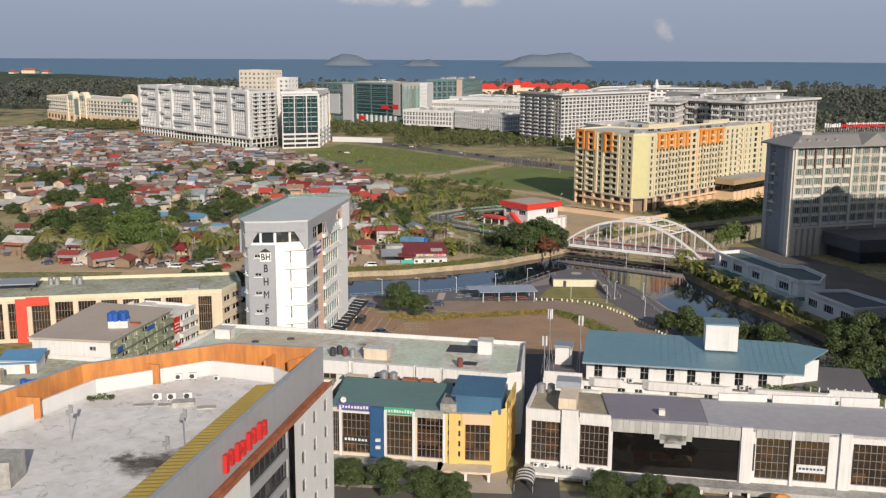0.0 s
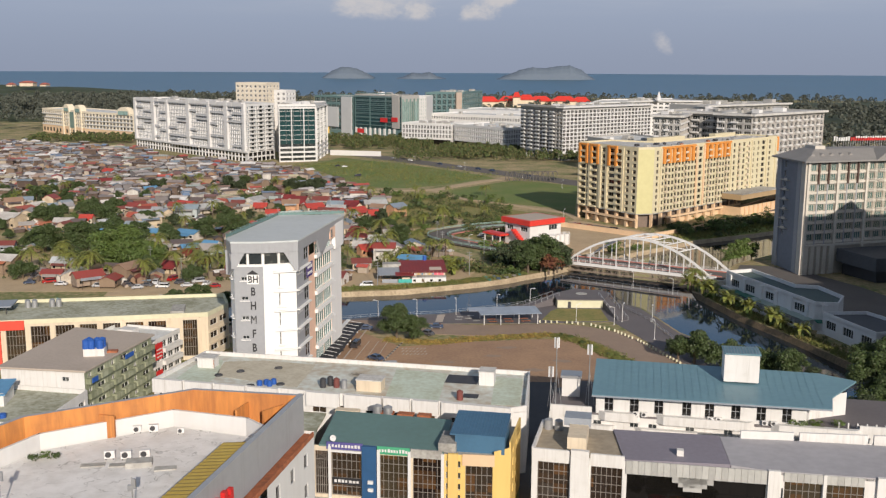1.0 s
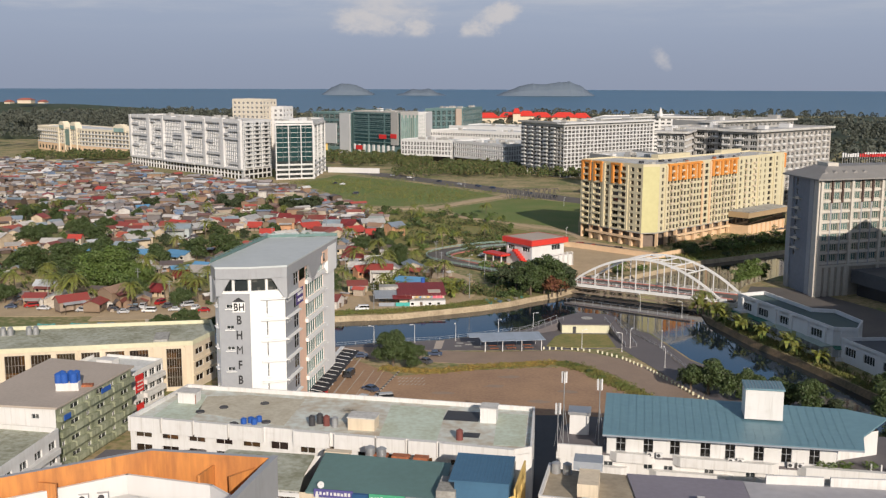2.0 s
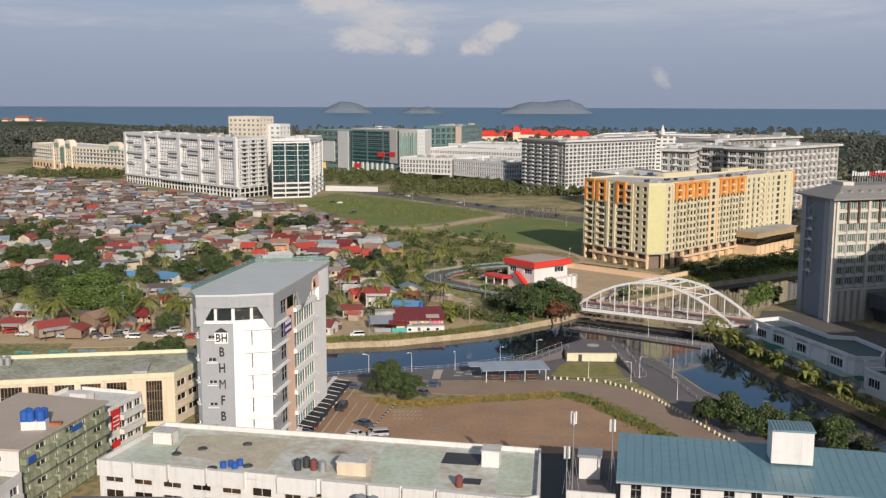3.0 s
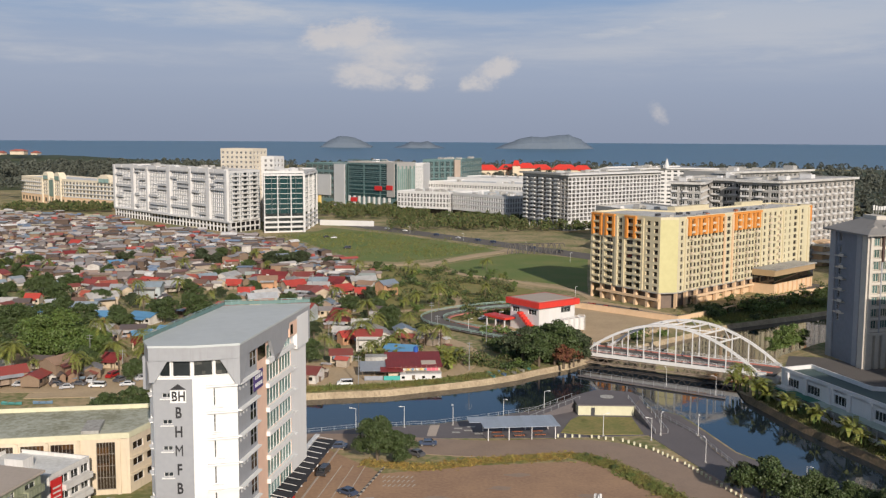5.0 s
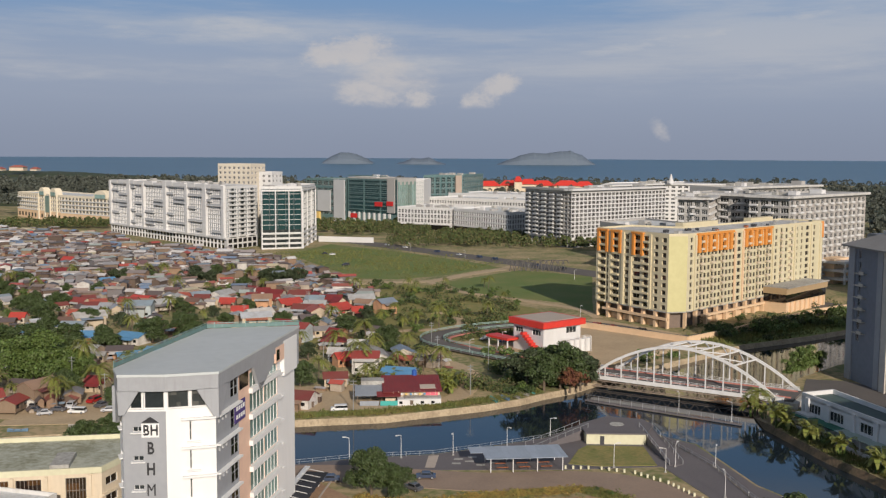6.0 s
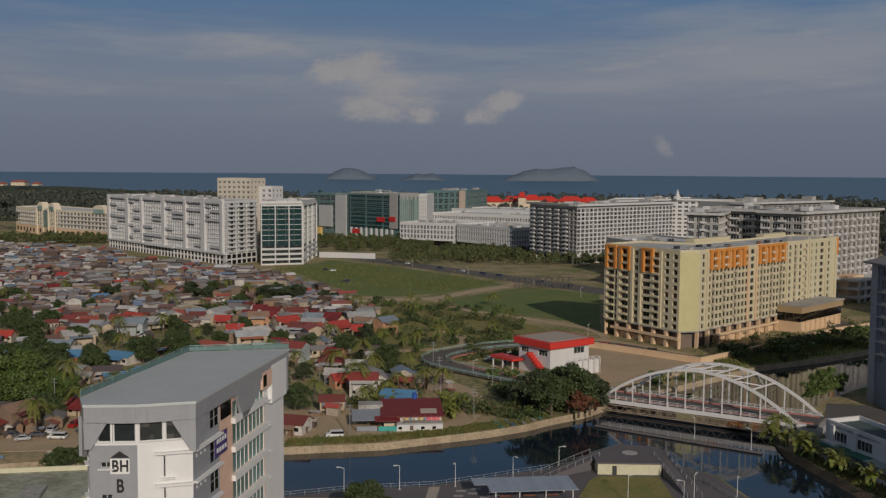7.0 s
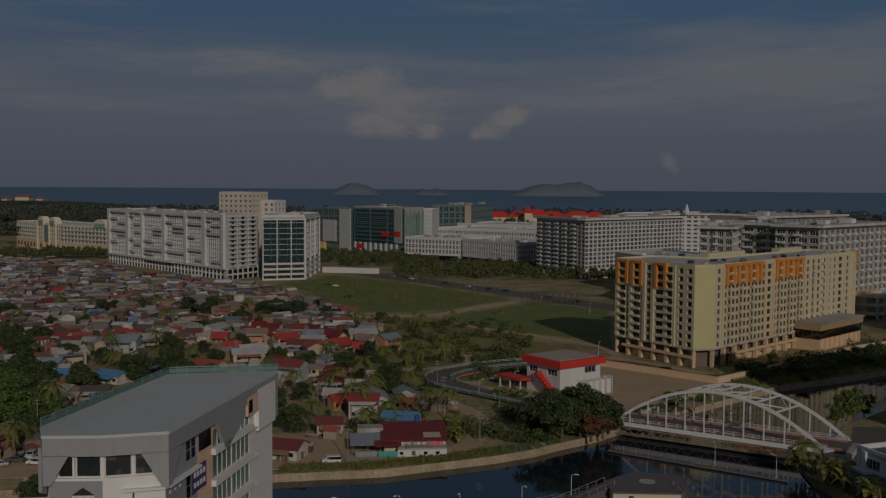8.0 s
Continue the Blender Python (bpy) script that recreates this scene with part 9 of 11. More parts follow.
    wall_box("annex_base", M["peach"], ob, a, b, 66, 106, 0, 5.0, 0, 10)
    wall_box("annex_glazing", M["glass_black"], ob, a, b, 65.6, 106.4, 5.0, 8.6, 0, 10.6)
    wall_box("annex_top", M["tan_clad"], ob, a, b, 65, 107, 8.6, 11.4, 0, 11.2)
    wall_box("annex_canopy", M["concrete"], ob, a, b, 65, 107, 11.4, 11.8, 0, 12)
    for k in range(9):
        wall_box("annex_pier", M["peach"], ob, a, b, 66 + 4.8 * k, 67 + 4.8 * k, 0, 5.0, 10, 10.8)
    return ob


M["yellow_green2"] = material("plain_yellow_paint", (0.60, 0.56, 0.30), (0.52, 0.48, 0.25), scale=0.06, fine=0.5)
M["yellow_pale"] = material("pale_cream_paint", (0.62, 0.565, 0.39), (0.55, 0.49, 0.33), scale=0.08, fine=0.6)
M["arcade"] = material("arcade_wall", (0.20, 0.15, 0.12), (0.12, 0.1, 0.09), scale=0.2, fine=1)
M["tan_clad"] = material("tan_cladding", (0.42, 0.30, 0.17), (0.35, 0.25, 0.14), scale=0.2, fine=1)
yellow_flats()


# ---- hotel ----
def hotel():
    P = [(121.6, 394.6), (125.0, 372.3), (191, 396.4), (184, 414)]
    ob = thing("hotel", 145, 390, 0, "grey and white hotel with green-tinted windows and hipped roof", "building")
    p = local(P, 145, 390)
    top, fh, n = 42.0, 3.7, 8
    rows = [(12.75 + k * fh, 15.35 + k * fh) for k in range(n)]
    l0, l1 = side_len(P, 0), side_len(P, 1)
    # flank with shade put into its bluish grey, a recessed stair strip, small balconies
    facade(ob, p[0], p[1], 0, top, M["hotel_shade_grey"], cols=[(5.0, 6.6)], rows=rows, gl=M["glass"])
    for k in range(6):
        z = 15.4 + k * fh
        bal = wall_box("balcony", M["hotel_pale"], ob, p[0], p[1], 4.4, 9.8, z, z + 0.25, -0.05, 1.3)
        wall_box("balcony_front", M["hotel_pale"], bal, p[0], p[1], 7.4, 9.8, z + 0.2, z + 1.0, 1.1, 1.3)
    wall_box("pier", M["hotel_mid"], ob, p[0], p[1], 0, 3.4, 0, top, -0.05, 0.5)
    wall_box("pier", M["hotel_mid"], ob, p[0], p[1], l0 - 6.6, l0 - 3.8, 0, top, -0.05, 0.35)
    wall_box("pier", M["hotel_pale"], ob, p[0], p[1], l0 - 3.2, l0, 0, top, -0.05, 0.5)
    # long front: bays of green windows, brown fins on the two top floors, a pale pier after every third bay
    bay = 4.4
    cols = [(1.3 + bay * k, 4.35 + bay * k) for k in range(15)]
    facade(ob, p[1], p[2], 0, top, M["hotel_tan"], cols=cols, rows=rows, gl=M["glass_green"], fr=M["hotel_pale"], bars=(3, 1), bar=0.16, depth=0.45)
    for k in range(n):
        wall_box("spandrel", M["hotel_pale"], ob, p[1], p[2], 0.9, l1 - 0.5, 15.35 + k * fh - 3.6 + 0.0, 15.35 + k * fh - 2.75, 0.02, 0.22)
    for k in range(15):
        s = 0.62 + bay * k
        if k % 3 == 0:
            wall_box("pier", M["hotel_pale"], ob, p[1], p[2], max(0.0, s - 0.55), s + 0.5, 0, top, 0.02, 0.7)
        elif k < 6:
            wall_box("brown_fin", M["bark_paint"], ob, p[1], p[2], s - 0.3, s + 0.35, top - 2.2 * fh, top, 0.02, 0.75)
            wall_box("fin", M["hotel_pale"], ob, p[1], p[2], s + 0.36, s + 0.7, top - 2.2 * fh, top, 0.02, 0.4)
            wall_box("fin", M["hotel_mid"], ob, p[1], p[2], s - 0.25, s + 0.3, 11.4, top - 2.2 * fh, 0.02, 0.3)
    for k in (6, 7, 8, 10, 11):
        for j in range(n):
            z = 12.2 + j * fh
            bal = wall_box("balcony", M["hotel_pale"], ob, p[1], p[2], 1.2 + bay * k, 4.5 + bay * k, z, z + 0.3, 0.02, 1.0)
            wall_box("balcony_rail", M["hotel_pale"], bal, p[1], p[2], 1.2 + bay * k, 4.5 + bay * k, z + 0.75, z + 0.95, 0.85, 1.0)
    wall_box("ledge", M["hotel_pale"], ob, p[1], p[2], 0, l1, 10.7, 11.4, 0.02, 0.9)
    for s in (1.0, 3.6, 6.4, 9.2, 12.0):
        wall_box("column", M["hotel_pale"], ob, p[1], p[2], s, s + 1.5, 0, 10.7, 0.02, 0.6)
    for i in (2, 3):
        facade(ob, p[i], p[(i + 1) % 4], 0, top, M["hotel_shade_grey"])
    # hipped roof with eaves
    e = offset(p, -2.2)
    r = offset(p, 6.5)
    bm = bmesh.new()
    lo = [bm.verts.new((*q, 42.0)) for q in e]
    md = [bm.verts.new((*q, 42.5)) for q in e]
    hi = [bm.verts.new((*q, 46.2)) for q in r]
    m = len(e)
    for i in range(m):
        j = (i + 1) % m
        bm.faces.new((lo[i], lo[j], md[j], md[i]))
        bm.faces.new((md[i], md[j], hi[j], hi[i]))
    bm.faces.new(hi)
    bm.faces.new(lo[::-1])
    part("roof", bm, M["hotel_roof"], ob, "grey hipped roof with deep eaves")
    for k in range(5):
        q = on_wall(p[1], p[2], 3.4 + 4.3 * k, 44.0, -1.6)
        bm = bmesh.new()
        v = [bm.verts.new(x) for x in ((-1.2, 0, 0), (1.2, 0, 0), (0, 1.0, 0), (-1.2, 0, -2.6), (1.2, 0, -2.6), (0, 1.0, -2.6))]
        for f in ((0, 1, 2), (5, 4, 3), (0, 2, 5, 3), (1, 4, 5, 2), (0, 3, 4, 1)):
            bm.faces.new([v[i] for i in f])
        o = part("dormer", bm, M["hotel_roof"], ob)
        o.matrix_local = q
    q = on_wall(p[1], p[2], 36, 42.0, 2.4)
    bm = bmesh.new()
    v = [bm.verts.new(x) for x in ((-7.5, 0, 0), (7.5, 0, 0), (0, 5.0, 0), (-7.5, 0, -8), (7.5, 0, -8), (0, 5.0, -8))]
    for f in ((0, 1, 2), (5, 4, 3), (0, 2, 5, 3), (1, 4, 5, 2), (0, 3, 4, 1)):
        bm.faces.new([v[i] for i in f])
    o = part("gable", bm, M["hotel_roof"], ob)
    o.matrix_local = q
    wall_box("roof_box", M["hotel_pale"], ob, p[0], p[1], 6, 14, 45.4, 47.4, -11, -7)
    # podium with a dark canopy, pale columns at street level
    bm = bmesh.new()
    prism(bm, local([(139.5, 376.5), (146, 356), (205, 370), (205, 398)], 145, 390), 4.8, 9.6)
    part("podium", bm, M["podium"], ob, "dark flat podium roof")
    bm = bmesh.new()
    prism(bm, local([(142, 376.5), (148, 360), (203, 373), (203, 396)], 145, 390), 0, 4.8)
    part("podium_base", bm, M["dark"], ob)
    return ob


# dark bluish wall grey that carries the tone of the hotel's shaded side
M["hotel_shade_grey"] = material("hotel_shade_grey", (0.22, 0.24, 0.28), (0.17, 0.19, 0.22), scale=0.1, fine=0.8)
M["hotel_pale"] = material("hotel_pale", (0.60, 0.56, 0.49), (0.48, 0.45, 0.40), scale=0.1, fine=0.8)
M["hotel_mid"] = material("hotel_mid_grey", (0.36, 0.37, 0.39), (0.29, 0.30, 0.32), scale=0.1, fine=0.8)
M["hotel_tan"] = material("hotel_tan", (0.40, 0.36, 0.30), (0.32, 0.29, 0.25), scale=0.1, fine=0.8)
M["hotel_roof"] = material("hotel_roof", (0.26, 0.25, 0.24), (0.20, 0.19, 0.18), scale=0.2, fine=1.5, rough=0.7)
M["bark_paint"] = material("brown_paint", (0.10, 0.06, 0.05), (0.08, 0.05, 0.04))
M["podium"] = material("podium_roof", (0.10, 0.105, 0.115), (0.07, 0.075, 0.08), scale=0.1, fine=1)
hotel()
# unseen grey blocks, added at the right to shade hotel front and river side
bm = bmesh.new()
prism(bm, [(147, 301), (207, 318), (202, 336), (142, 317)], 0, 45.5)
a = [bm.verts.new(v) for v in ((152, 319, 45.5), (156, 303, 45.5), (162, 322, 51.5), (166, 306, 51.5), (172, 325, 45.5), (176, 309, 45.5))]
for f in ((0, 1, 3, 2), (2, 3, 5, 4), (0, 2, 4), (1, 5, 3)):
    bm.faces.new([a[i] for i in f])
tagged(part("hotel_wing", bm, M["hotel_shade_grey"], None), "unseen plain grey block with a gabled top, added to cast shade", "building")
# second unseen block, sized so its shadow covers the restaurant
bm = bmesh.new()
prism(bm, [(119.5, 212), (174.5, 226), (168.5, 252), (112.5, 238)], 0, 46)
tagged(part("office_building", bm, M["hotel_shade_grey"], None), "unseen plain grey block added to cast shade", "building")


# ---- arched footbridge ----
def arch_bridge():
    A0, A1 = Vector((39.0, 384.6)), Vector((88.4, 356.2))
    u = (A1 - A0).normalized()
    n = Vector((-u.y, u.x))
    L = (A1 - A0).length
    W, zd, rise = 13.2, 2.3, 11.9
    ob = thing("arch_bridge", A0.x, A0.y, 0, "white steel tied-arch bridge with hangers over the river", "bridge", rz=math.degrees(math.atan2(u.y, u.x)))
    skew = 0.26
    zA = lambda s: zd - 0.6 + rise * (1 - (2 * s / L - 1) ** 2)
    for w in (0.0, W):
        bm = bmesh.new()
        pts = [(L * i / 28 + skew * w, w, zA(L * i / 28)) for i in range(29)]
        prev = None
        for i, (x, y, z) in enumerate(pts):
            d = Vector((pts[min(i + 1, 28)][0] - pts[max(i - 1, 0)][0], 0, pts[min(i + 1, 28)][2] - pts[max(i - 1, 0)][2])).normalized()
            up = Vector((-d.z, 0, d.x))
            cur = [bm.verts.new(Vector((x, y + sy, z)) + up * sz) for sy, sz in ((-0.32, -0.38), (0.32, -0.38), (0.32, 0.38), (-0.32, 0.38))]
            if prev:
                for k in range(4):
                    bm.faces.new((prev[k], cur[k], cur[(k + 1) % 4], prev[(k + 1) % 4]))
            prev = cur
        part("arch", bm, M["steel"], ob)
        for k in range(1, 11):
            s = L * k / 11
            box_part("hanger", M["steel"], ob, s + skew * w, w, (zA(s) + zd) / 2, 0.32, 0.32, zA(s) - zd)
        box_part("tie_beam", M["steel"], ob, L / 2 + skew * w, w, zd - 0.5, L, 0.5, 1.1)
        for k in range(23):
            box_part("rail_post", M["steel"], ob, 0.6 + skew * w + (L - 1.2) * k / 22, w + (0.7 if w == 0 else -0.7), zd + 0.6, 0.12, 0.12, 1.2)
        for z in (0.35, 0.75, 1.15):
            box_part("rail", M["steel"], ob, L / 2 + skew * w, w + (0.7 if w == 0 else -0.7), zd + z, L, 0.08, 0.08)
    for k in range(3, 9):
        s0, s1 = L * (k - 0.5) / 11, L * (k + 0.5) / 11
        for p0, p1 in (((s0, 0), (s1, W / 2)), ((s1, W / 2), (s0, W))):
            bm = bmesh.new()
            tube(bm, [(p0[0] + skew * p0[1], p0[1], zA(p0[0])), (p1[0] + skew * p1[1], p1[1], zA(p1[0]))], 0.18, 6)
            part("brace", bm, M["steel"], ob)
    for k in range(3, 10):
        s = L * (k - 0.5) / 11
        box_part("cross_beam", M["steel"], ob, s + skew * W / 2, W / 2, zA(s), 0.4, W * 1.03, 0.4, -math.degrees(math.atan(skew)))
    box_part("deck", M["asphalt"], ob, L / 2, W / 2, zd - 0.35, L + 8, W - 0.6, 0.6)
    for y in (2.2, W - 2.2):
        box_part("kerb_band", M["deck_red"], ob, L / 2, y, zd + 0.12, L + 6, 0.35, 0.35, 0, "pinkish red kerb band")
    # pipe truss slung below the near edge
    for z, y in ((-0.9, -0.6), (0.9, -0.6), (-0.9, 1.2)):
        bm = bmesh.new()
        tube(bm, [(0, y, z), (L, y, z)], 0.16, 6)
        part("truss_chord", bm, M["truss"], ob)
    bm = bmesh.new()
    for k in range(34):
        s0, s1 = L * k / 34, L * (k + 1) / 34
        tube(bm, [(s0, -0.6, 0.9 if k % 2 else -0.9), (s1, -0.6, -0.9 if k % 2 else 0.9)], 0.09, 5)
    part("truss_web", bm, M["truss"], ob)["kind"] = "stuff"
    for s in (-2.5, L + 2.5):
        box_part("abutment", M["concrete"], ob, s, W / 2, -1.0, 6, W + 2, 5.2)
    for s, w in ((-0.5, -0.3), (L + 0.5, -0.3), (-0.5, W + 0.3), (L + 0.5, W + 0.3)):
        box_part("springing_block", M["white"], ob, s, w, zd - 0.6, 2.2, 1.6, 2.0)


M["deck_red"] = material("red_kerb", (0.50, 0.20, 0.16), (0.40, 0.16, 0.13), scale=0.4, fine=2)
M["truss"] = material("truss_steel", (0.30, 0.24, 0.19), (0.2, 0.15, 0.11), scale=0.6, fine=3)
arch_bridge()


# ---- fuel station shop ----
def red_roof_station():
    ob = thing("station", 30, 437, 0, "white two-storey building with a broad red roof band", "building", rz=-52)
    w, d = 18, 16
    q = [(-d / 2, -w / 2), (d / 2, -w / 2), (d / 2, w / 2), (-d / 2, w / 2)]
    facade(ob, q[0], q[1], 0, 9.6, M["white"], cols=[(1, 5), (10, 14.5)], rows=[(6.4, 8.4)], bars=(3, 1))
    facade(ob, q[1], q[2], 0, 9.6, M["white"], cols=[(11, 16)], rows=[(6.6, 8.8)], bars=(3, 1))
    facade(ob, q[2], q[3], 0, 9.6, M["white"])
    facade(ob, q[3], q[0], 0, 9.6, M["white"], cols=[(1, 7), (9.5, 16.5)], rows=[(0.6, 3), (6.4, 8.6)], bars=(4, 1))
    bm = bmesh.new()
    prism(bm, offset(q, -1.3), 9.4, 11.6)
    part("roof_band", bm, M["red"], ob, "bright red roof band")
    bm = bmesh.new()
    prism(bm, offset(q, 0.2), 11.6, 11.75)
    part("roof", bm, M["roof_tan"], ob)
    # red slanting stair flank and low red canopy
    for k in range(8):
        wall_box("stair_step", M["red"], ob, q[0], q[1], 6.2 + k * 1.1, 7.6 + k * 1.1, max(0.2, 6.0 - k * 0.8), 7.0 - k * 0.8, 0.1, 2.2)
    wall_box("canopy", M["red"], ob, q[0], q[1], -9, 3, 3.6, 4.4, 0.2, 5.5)
    for s in (-5.2, 0, 5.2):
        wall_box("canopy_post", M["white"], ob, q[0], q[1], s - 3.2, s - 2.8, 0, 3.6, 4.6, 5.0)
    for k in range(5):
        t = thing("storage_tank", 36.0 + 2.1 * k, 427.6 + 1.64 * k, 0, "white upright storage tank", "tank", "storage tanks")
        bm = bmesh.new()
        bmesh.ops.create_cone(bm, cap_ends=True, segments=14, radius1=1.15, radius2=1.15, depth=4.8, matrix=pose(0, 0, 2.4))
        part("drum", bm, M["white"], t)
        for q in range(4):
            box_part("cage_post", M["steel"], t, 1.25 * (-1) ** q, 1.25 * (-1) ** (q // 2), 2.7, 0.12, 0.12, 5.4)
        for z in (1.8, 3.6, 5.4):
            for q in (-1.25, 1.25):
                box_part("cage_rail", M["steel"], t, 0, q, z, 2.6, 0.1, 0.1)


red_roof_station()


# ---- ramp road with green rails ----
def rail_road(pts, h, label, post_step=4.0, mat=None):
    _, fine = ribbon("ramp_road", pts, 8.5, M["asphalt"], label, "road", h)
    for sgn in (1, -1):
        r = thing("guard_rail", fine[0].x, fine[0].y, h, "pale green steel guard rail along a curved road", "rail")
        line = []
        for i, p in enumerate(fine):
            d = (fine[min(i + 1, len(fine) - 1)] - fine[max(i - 1, 0)]).normalized()
            line.append(p + Vector((-d.y, d.x)) * 4.4 * sgn - fine[0])
        for z in (0.5, 0.95):
            bm = bmesh.new()
            tube(bm, [(q.x, q.y, z) for q in line], 0.12, 5)
            part("rail", bm, mat or M["rail_green"], r)
        for q in line[::2]:
            box_part("rail_post", mat or M["rail_green"], r, q.x, q.y, 0.4, 0.16, 0.16, 1.3)


M["rail_green"] = material("rail_green", (0.30, 0.42, 0.38), (0.24, 0.34, 0.31))
rail_road([(42, 392), (26, 405), (14, 417), (2, 428), (-9, 440), (-12, 452), (-4, 466), (12, 478), (30, 486)], 1.0, "curved grey slip road with red kerb")
ribbon("kerb", [(38, 400), (26, 410), (15, 421), (4, 432), (-4, 443), (-5, 452), (2, 461), (14, 470)], 1.0, M["deck_red"], "pinkish red painted kerb", "kerb", 1.25)


# ---- low white restaurant by the river ----
def riverside_restaurant():
    P = [(88.7, 338), (94.2, 321.5), (98.9, 306.3), (102.9, 292.6), (109.5, 291.8), (114.3, 301), (111.8, 315.4), (105.2, 317), (98.3, 341.8)]
    ob = thing("restaurant", 100, 310, 0, "low white riverside building with dark green flat roof", "building")
    p = local(P, 100, 310)
    for i in range(len(P)):
        ln = side_len(P, i)
        front = i in (0, 1, 2)
        facade(ob, p[i], p[(i + 1) % len(P)], 0, 7.6, M["white"], cols=spaced(ln, max(1, int(ln / 8)), 6.4) if front else [], rows=[(3.9, 6.3)] if front else [], bars=(5, 1), bar=0.1)
    roof_with_parapet(ob, p, 7.4, M["green_roof"], M["white"], 1.1, 0.5)
    for i in (0, 1, 2, 3):
        ln = side_len(P, i)
        wall_box("awning", M["awning_pale"] if i in (1, 2) else M["awning"], ob, p[i], p[i + 1], 0, ln, 3.0, 3.25, 0.0, 3.6, "green awning over a river terrace")
        for s in range(1, int(ln), 4):
            wall_box("awning_post", M["white"], ob, p[i], p[i + 1], s, s + 0.25, 0, 3.0, 3.1, 3.35)
        wall_box("terrace_wall", M["white"], ob, p[i], p[i + 1], 0, ln, 0, 1.0, 4.2, 4.5)
        for s in range(2, int(ln) - 2, 8):
            wall_box("pier", M["white"], ob, p[i], p[i + 1], s, s + 1.4, 0, 7.6, -0.05, 0.5)
    wall_box("side_stair", M["white"], ob, p[0], p[1], 1.0, 6.0, 3.2, 3.8, 0, 2.5)
    Q = [(104, 289), (110, 266), (125, 270), (117, 290)]
    low = thing("restaurant", 112, 280, 0, "low white annex with a dark flat roof", "building")
    q = local(Q, 112, 280)
    for i in range(4):
        ln = side_len(Q, i)
        facade(low, q[i], q[(i + 1) % 4], 0, 5.6, M["white"], cols=spaced(ln, 3, 4.6) if i == 0 else [], rows=[(2.0, 4.4)] if i == 0 else [], bars=(4, 1), bar=0.1)
    roof_with_parapet(low, q, 5.6, M["podium"], M["white"], 0.9, 0.4)


M["awning_pale"] = material("awning_pale", (0.36, 0.44, 0.40), (0.30, 0.37, 0.33), scale=0.2, fine=1.0)
M["awning"] = material("awning_green", (0.04, 0.17, 0.12), (0.03, 0.13, 0.09))
riverside_restaurant()


# ---- promenade: shelter, platform, rails, bollards, lamps ----
def shelter():
    ob = thing("shelter", 13.6, 298.6, 0.1, "open shelter with a pale blue sheet roof on posts", "shelter", rz=8)
    for k in range(16):
        box_part("roof_sheet", M["shelter_roof"], ob, -8.6 + 1.15 * k, 0.4, 3.3 + 0.02 * (k % 2), 1.14, 9.6, 0.1)
    box_part("roof_sheet", M["shelter_roof"], ob, -10.3, 2.9, 3.28, 3.2, 4.6, 0.1)
    for x in (-8, -3, 2.5, 8.2):
        for y in (-3.6, 4.4):
            box_part("post", M["white"], ob, x, y, 1.62, 0.18, 0.18, 3.25)
    for x in (-5, 0, 5):
        for y in (-1.5, 1.5):
            box_part("bench", M["rust"], ob, x, y, 0.5, 2.6, 0.5, 0.1)
            for q in (-1, 1):
                box_part("bench_leg", M["dark"], ob, x + q, y, 0.22, 0.1, 0.4, 0.45)


M["shelter_roof"] = material("shelter_roof", (0.36, 0.41, 0.48), (0.29, 0.33, 0.39), scale=0.3, fine=1.5, rough=0.5, spread=0.06)
shelter()


def platform():
    ob = thing("viewing_platform", 38, 323, 0, "raised grey viewing platform with cream walls and ramps", "platform")
    bm = bmesh.new()
    lo = [(-8, -6), (6.4, -6), (9.5, 2), (7.5, 7), (-1, 9.5), (-8.5, 2)]
    prism(bm, lo, 0, 2.6)
    part("base", bm, M["cream_pale"], ob)
    bm = bmesh.new()
    prism(bm, offset(lo, -0.3), 2.6, 2.9)
    part("deck", bm, M["slab_dark"], ob)
    for a, b, w in (((-8, 0), (-22, -10), 3.2), ((7.4, 0), (10.4, -22), 3.2)):
        a, b = Vector(a), Vector(b)
        u = (b - a).normalized()
        n = Vector((-u.y, u.x)) * w / 2
        bm = bmesh.new()
        v = [bm.verts.new((q.x, q.y, z)) for q, z in ((a + n, 2.85), (a - n, 2.85), (b - n, 0.2), (b + n, 0.2), (a + n, 0), (a - n, 0), (b - n, 0), (b + n, 0))]
        for f in ((0, 1, 2, 3), (0, 3, 7, 4), (1, 5, 6, 2), (3, 2, 6, 7), (0, 4, 5, 1)):
            bm.faces.new([v[i] for i in f])
        part("ramp", bm, M["slab_dark"], ob)
        for sg in (1, -1):
            for k in range(8):
                q = a.lerp(b, k / 7) + n * sg
                box_part("rail_post", M["metal"], ob, q.x, q.y, 2.9 - 2.6 * k / 7 + 0.5, 0.1, 0.1, 1.1)
            bm = bmesh.new()
            tube(bm, [(*(a + n * sg), 3.9), (*(b + n * sg), 1.25)], 0.06, 5)
            part("rail", bm, M["metal"], ob)
    bm = bmesh.new()
    bmesh.ops.create_cone(bm, cap_ends=True, segments=24, radius1=1.8, radius2=1.8, depth=0.06, matrix=pose(0.5, 2, 2.94))
    part("paving_disc", bm, M["concrete"], ob)
    box_part("door", M["dark"], ob, -4.2, -6.03, 1.1, 1.0, 0.1, 2.0)


platform()


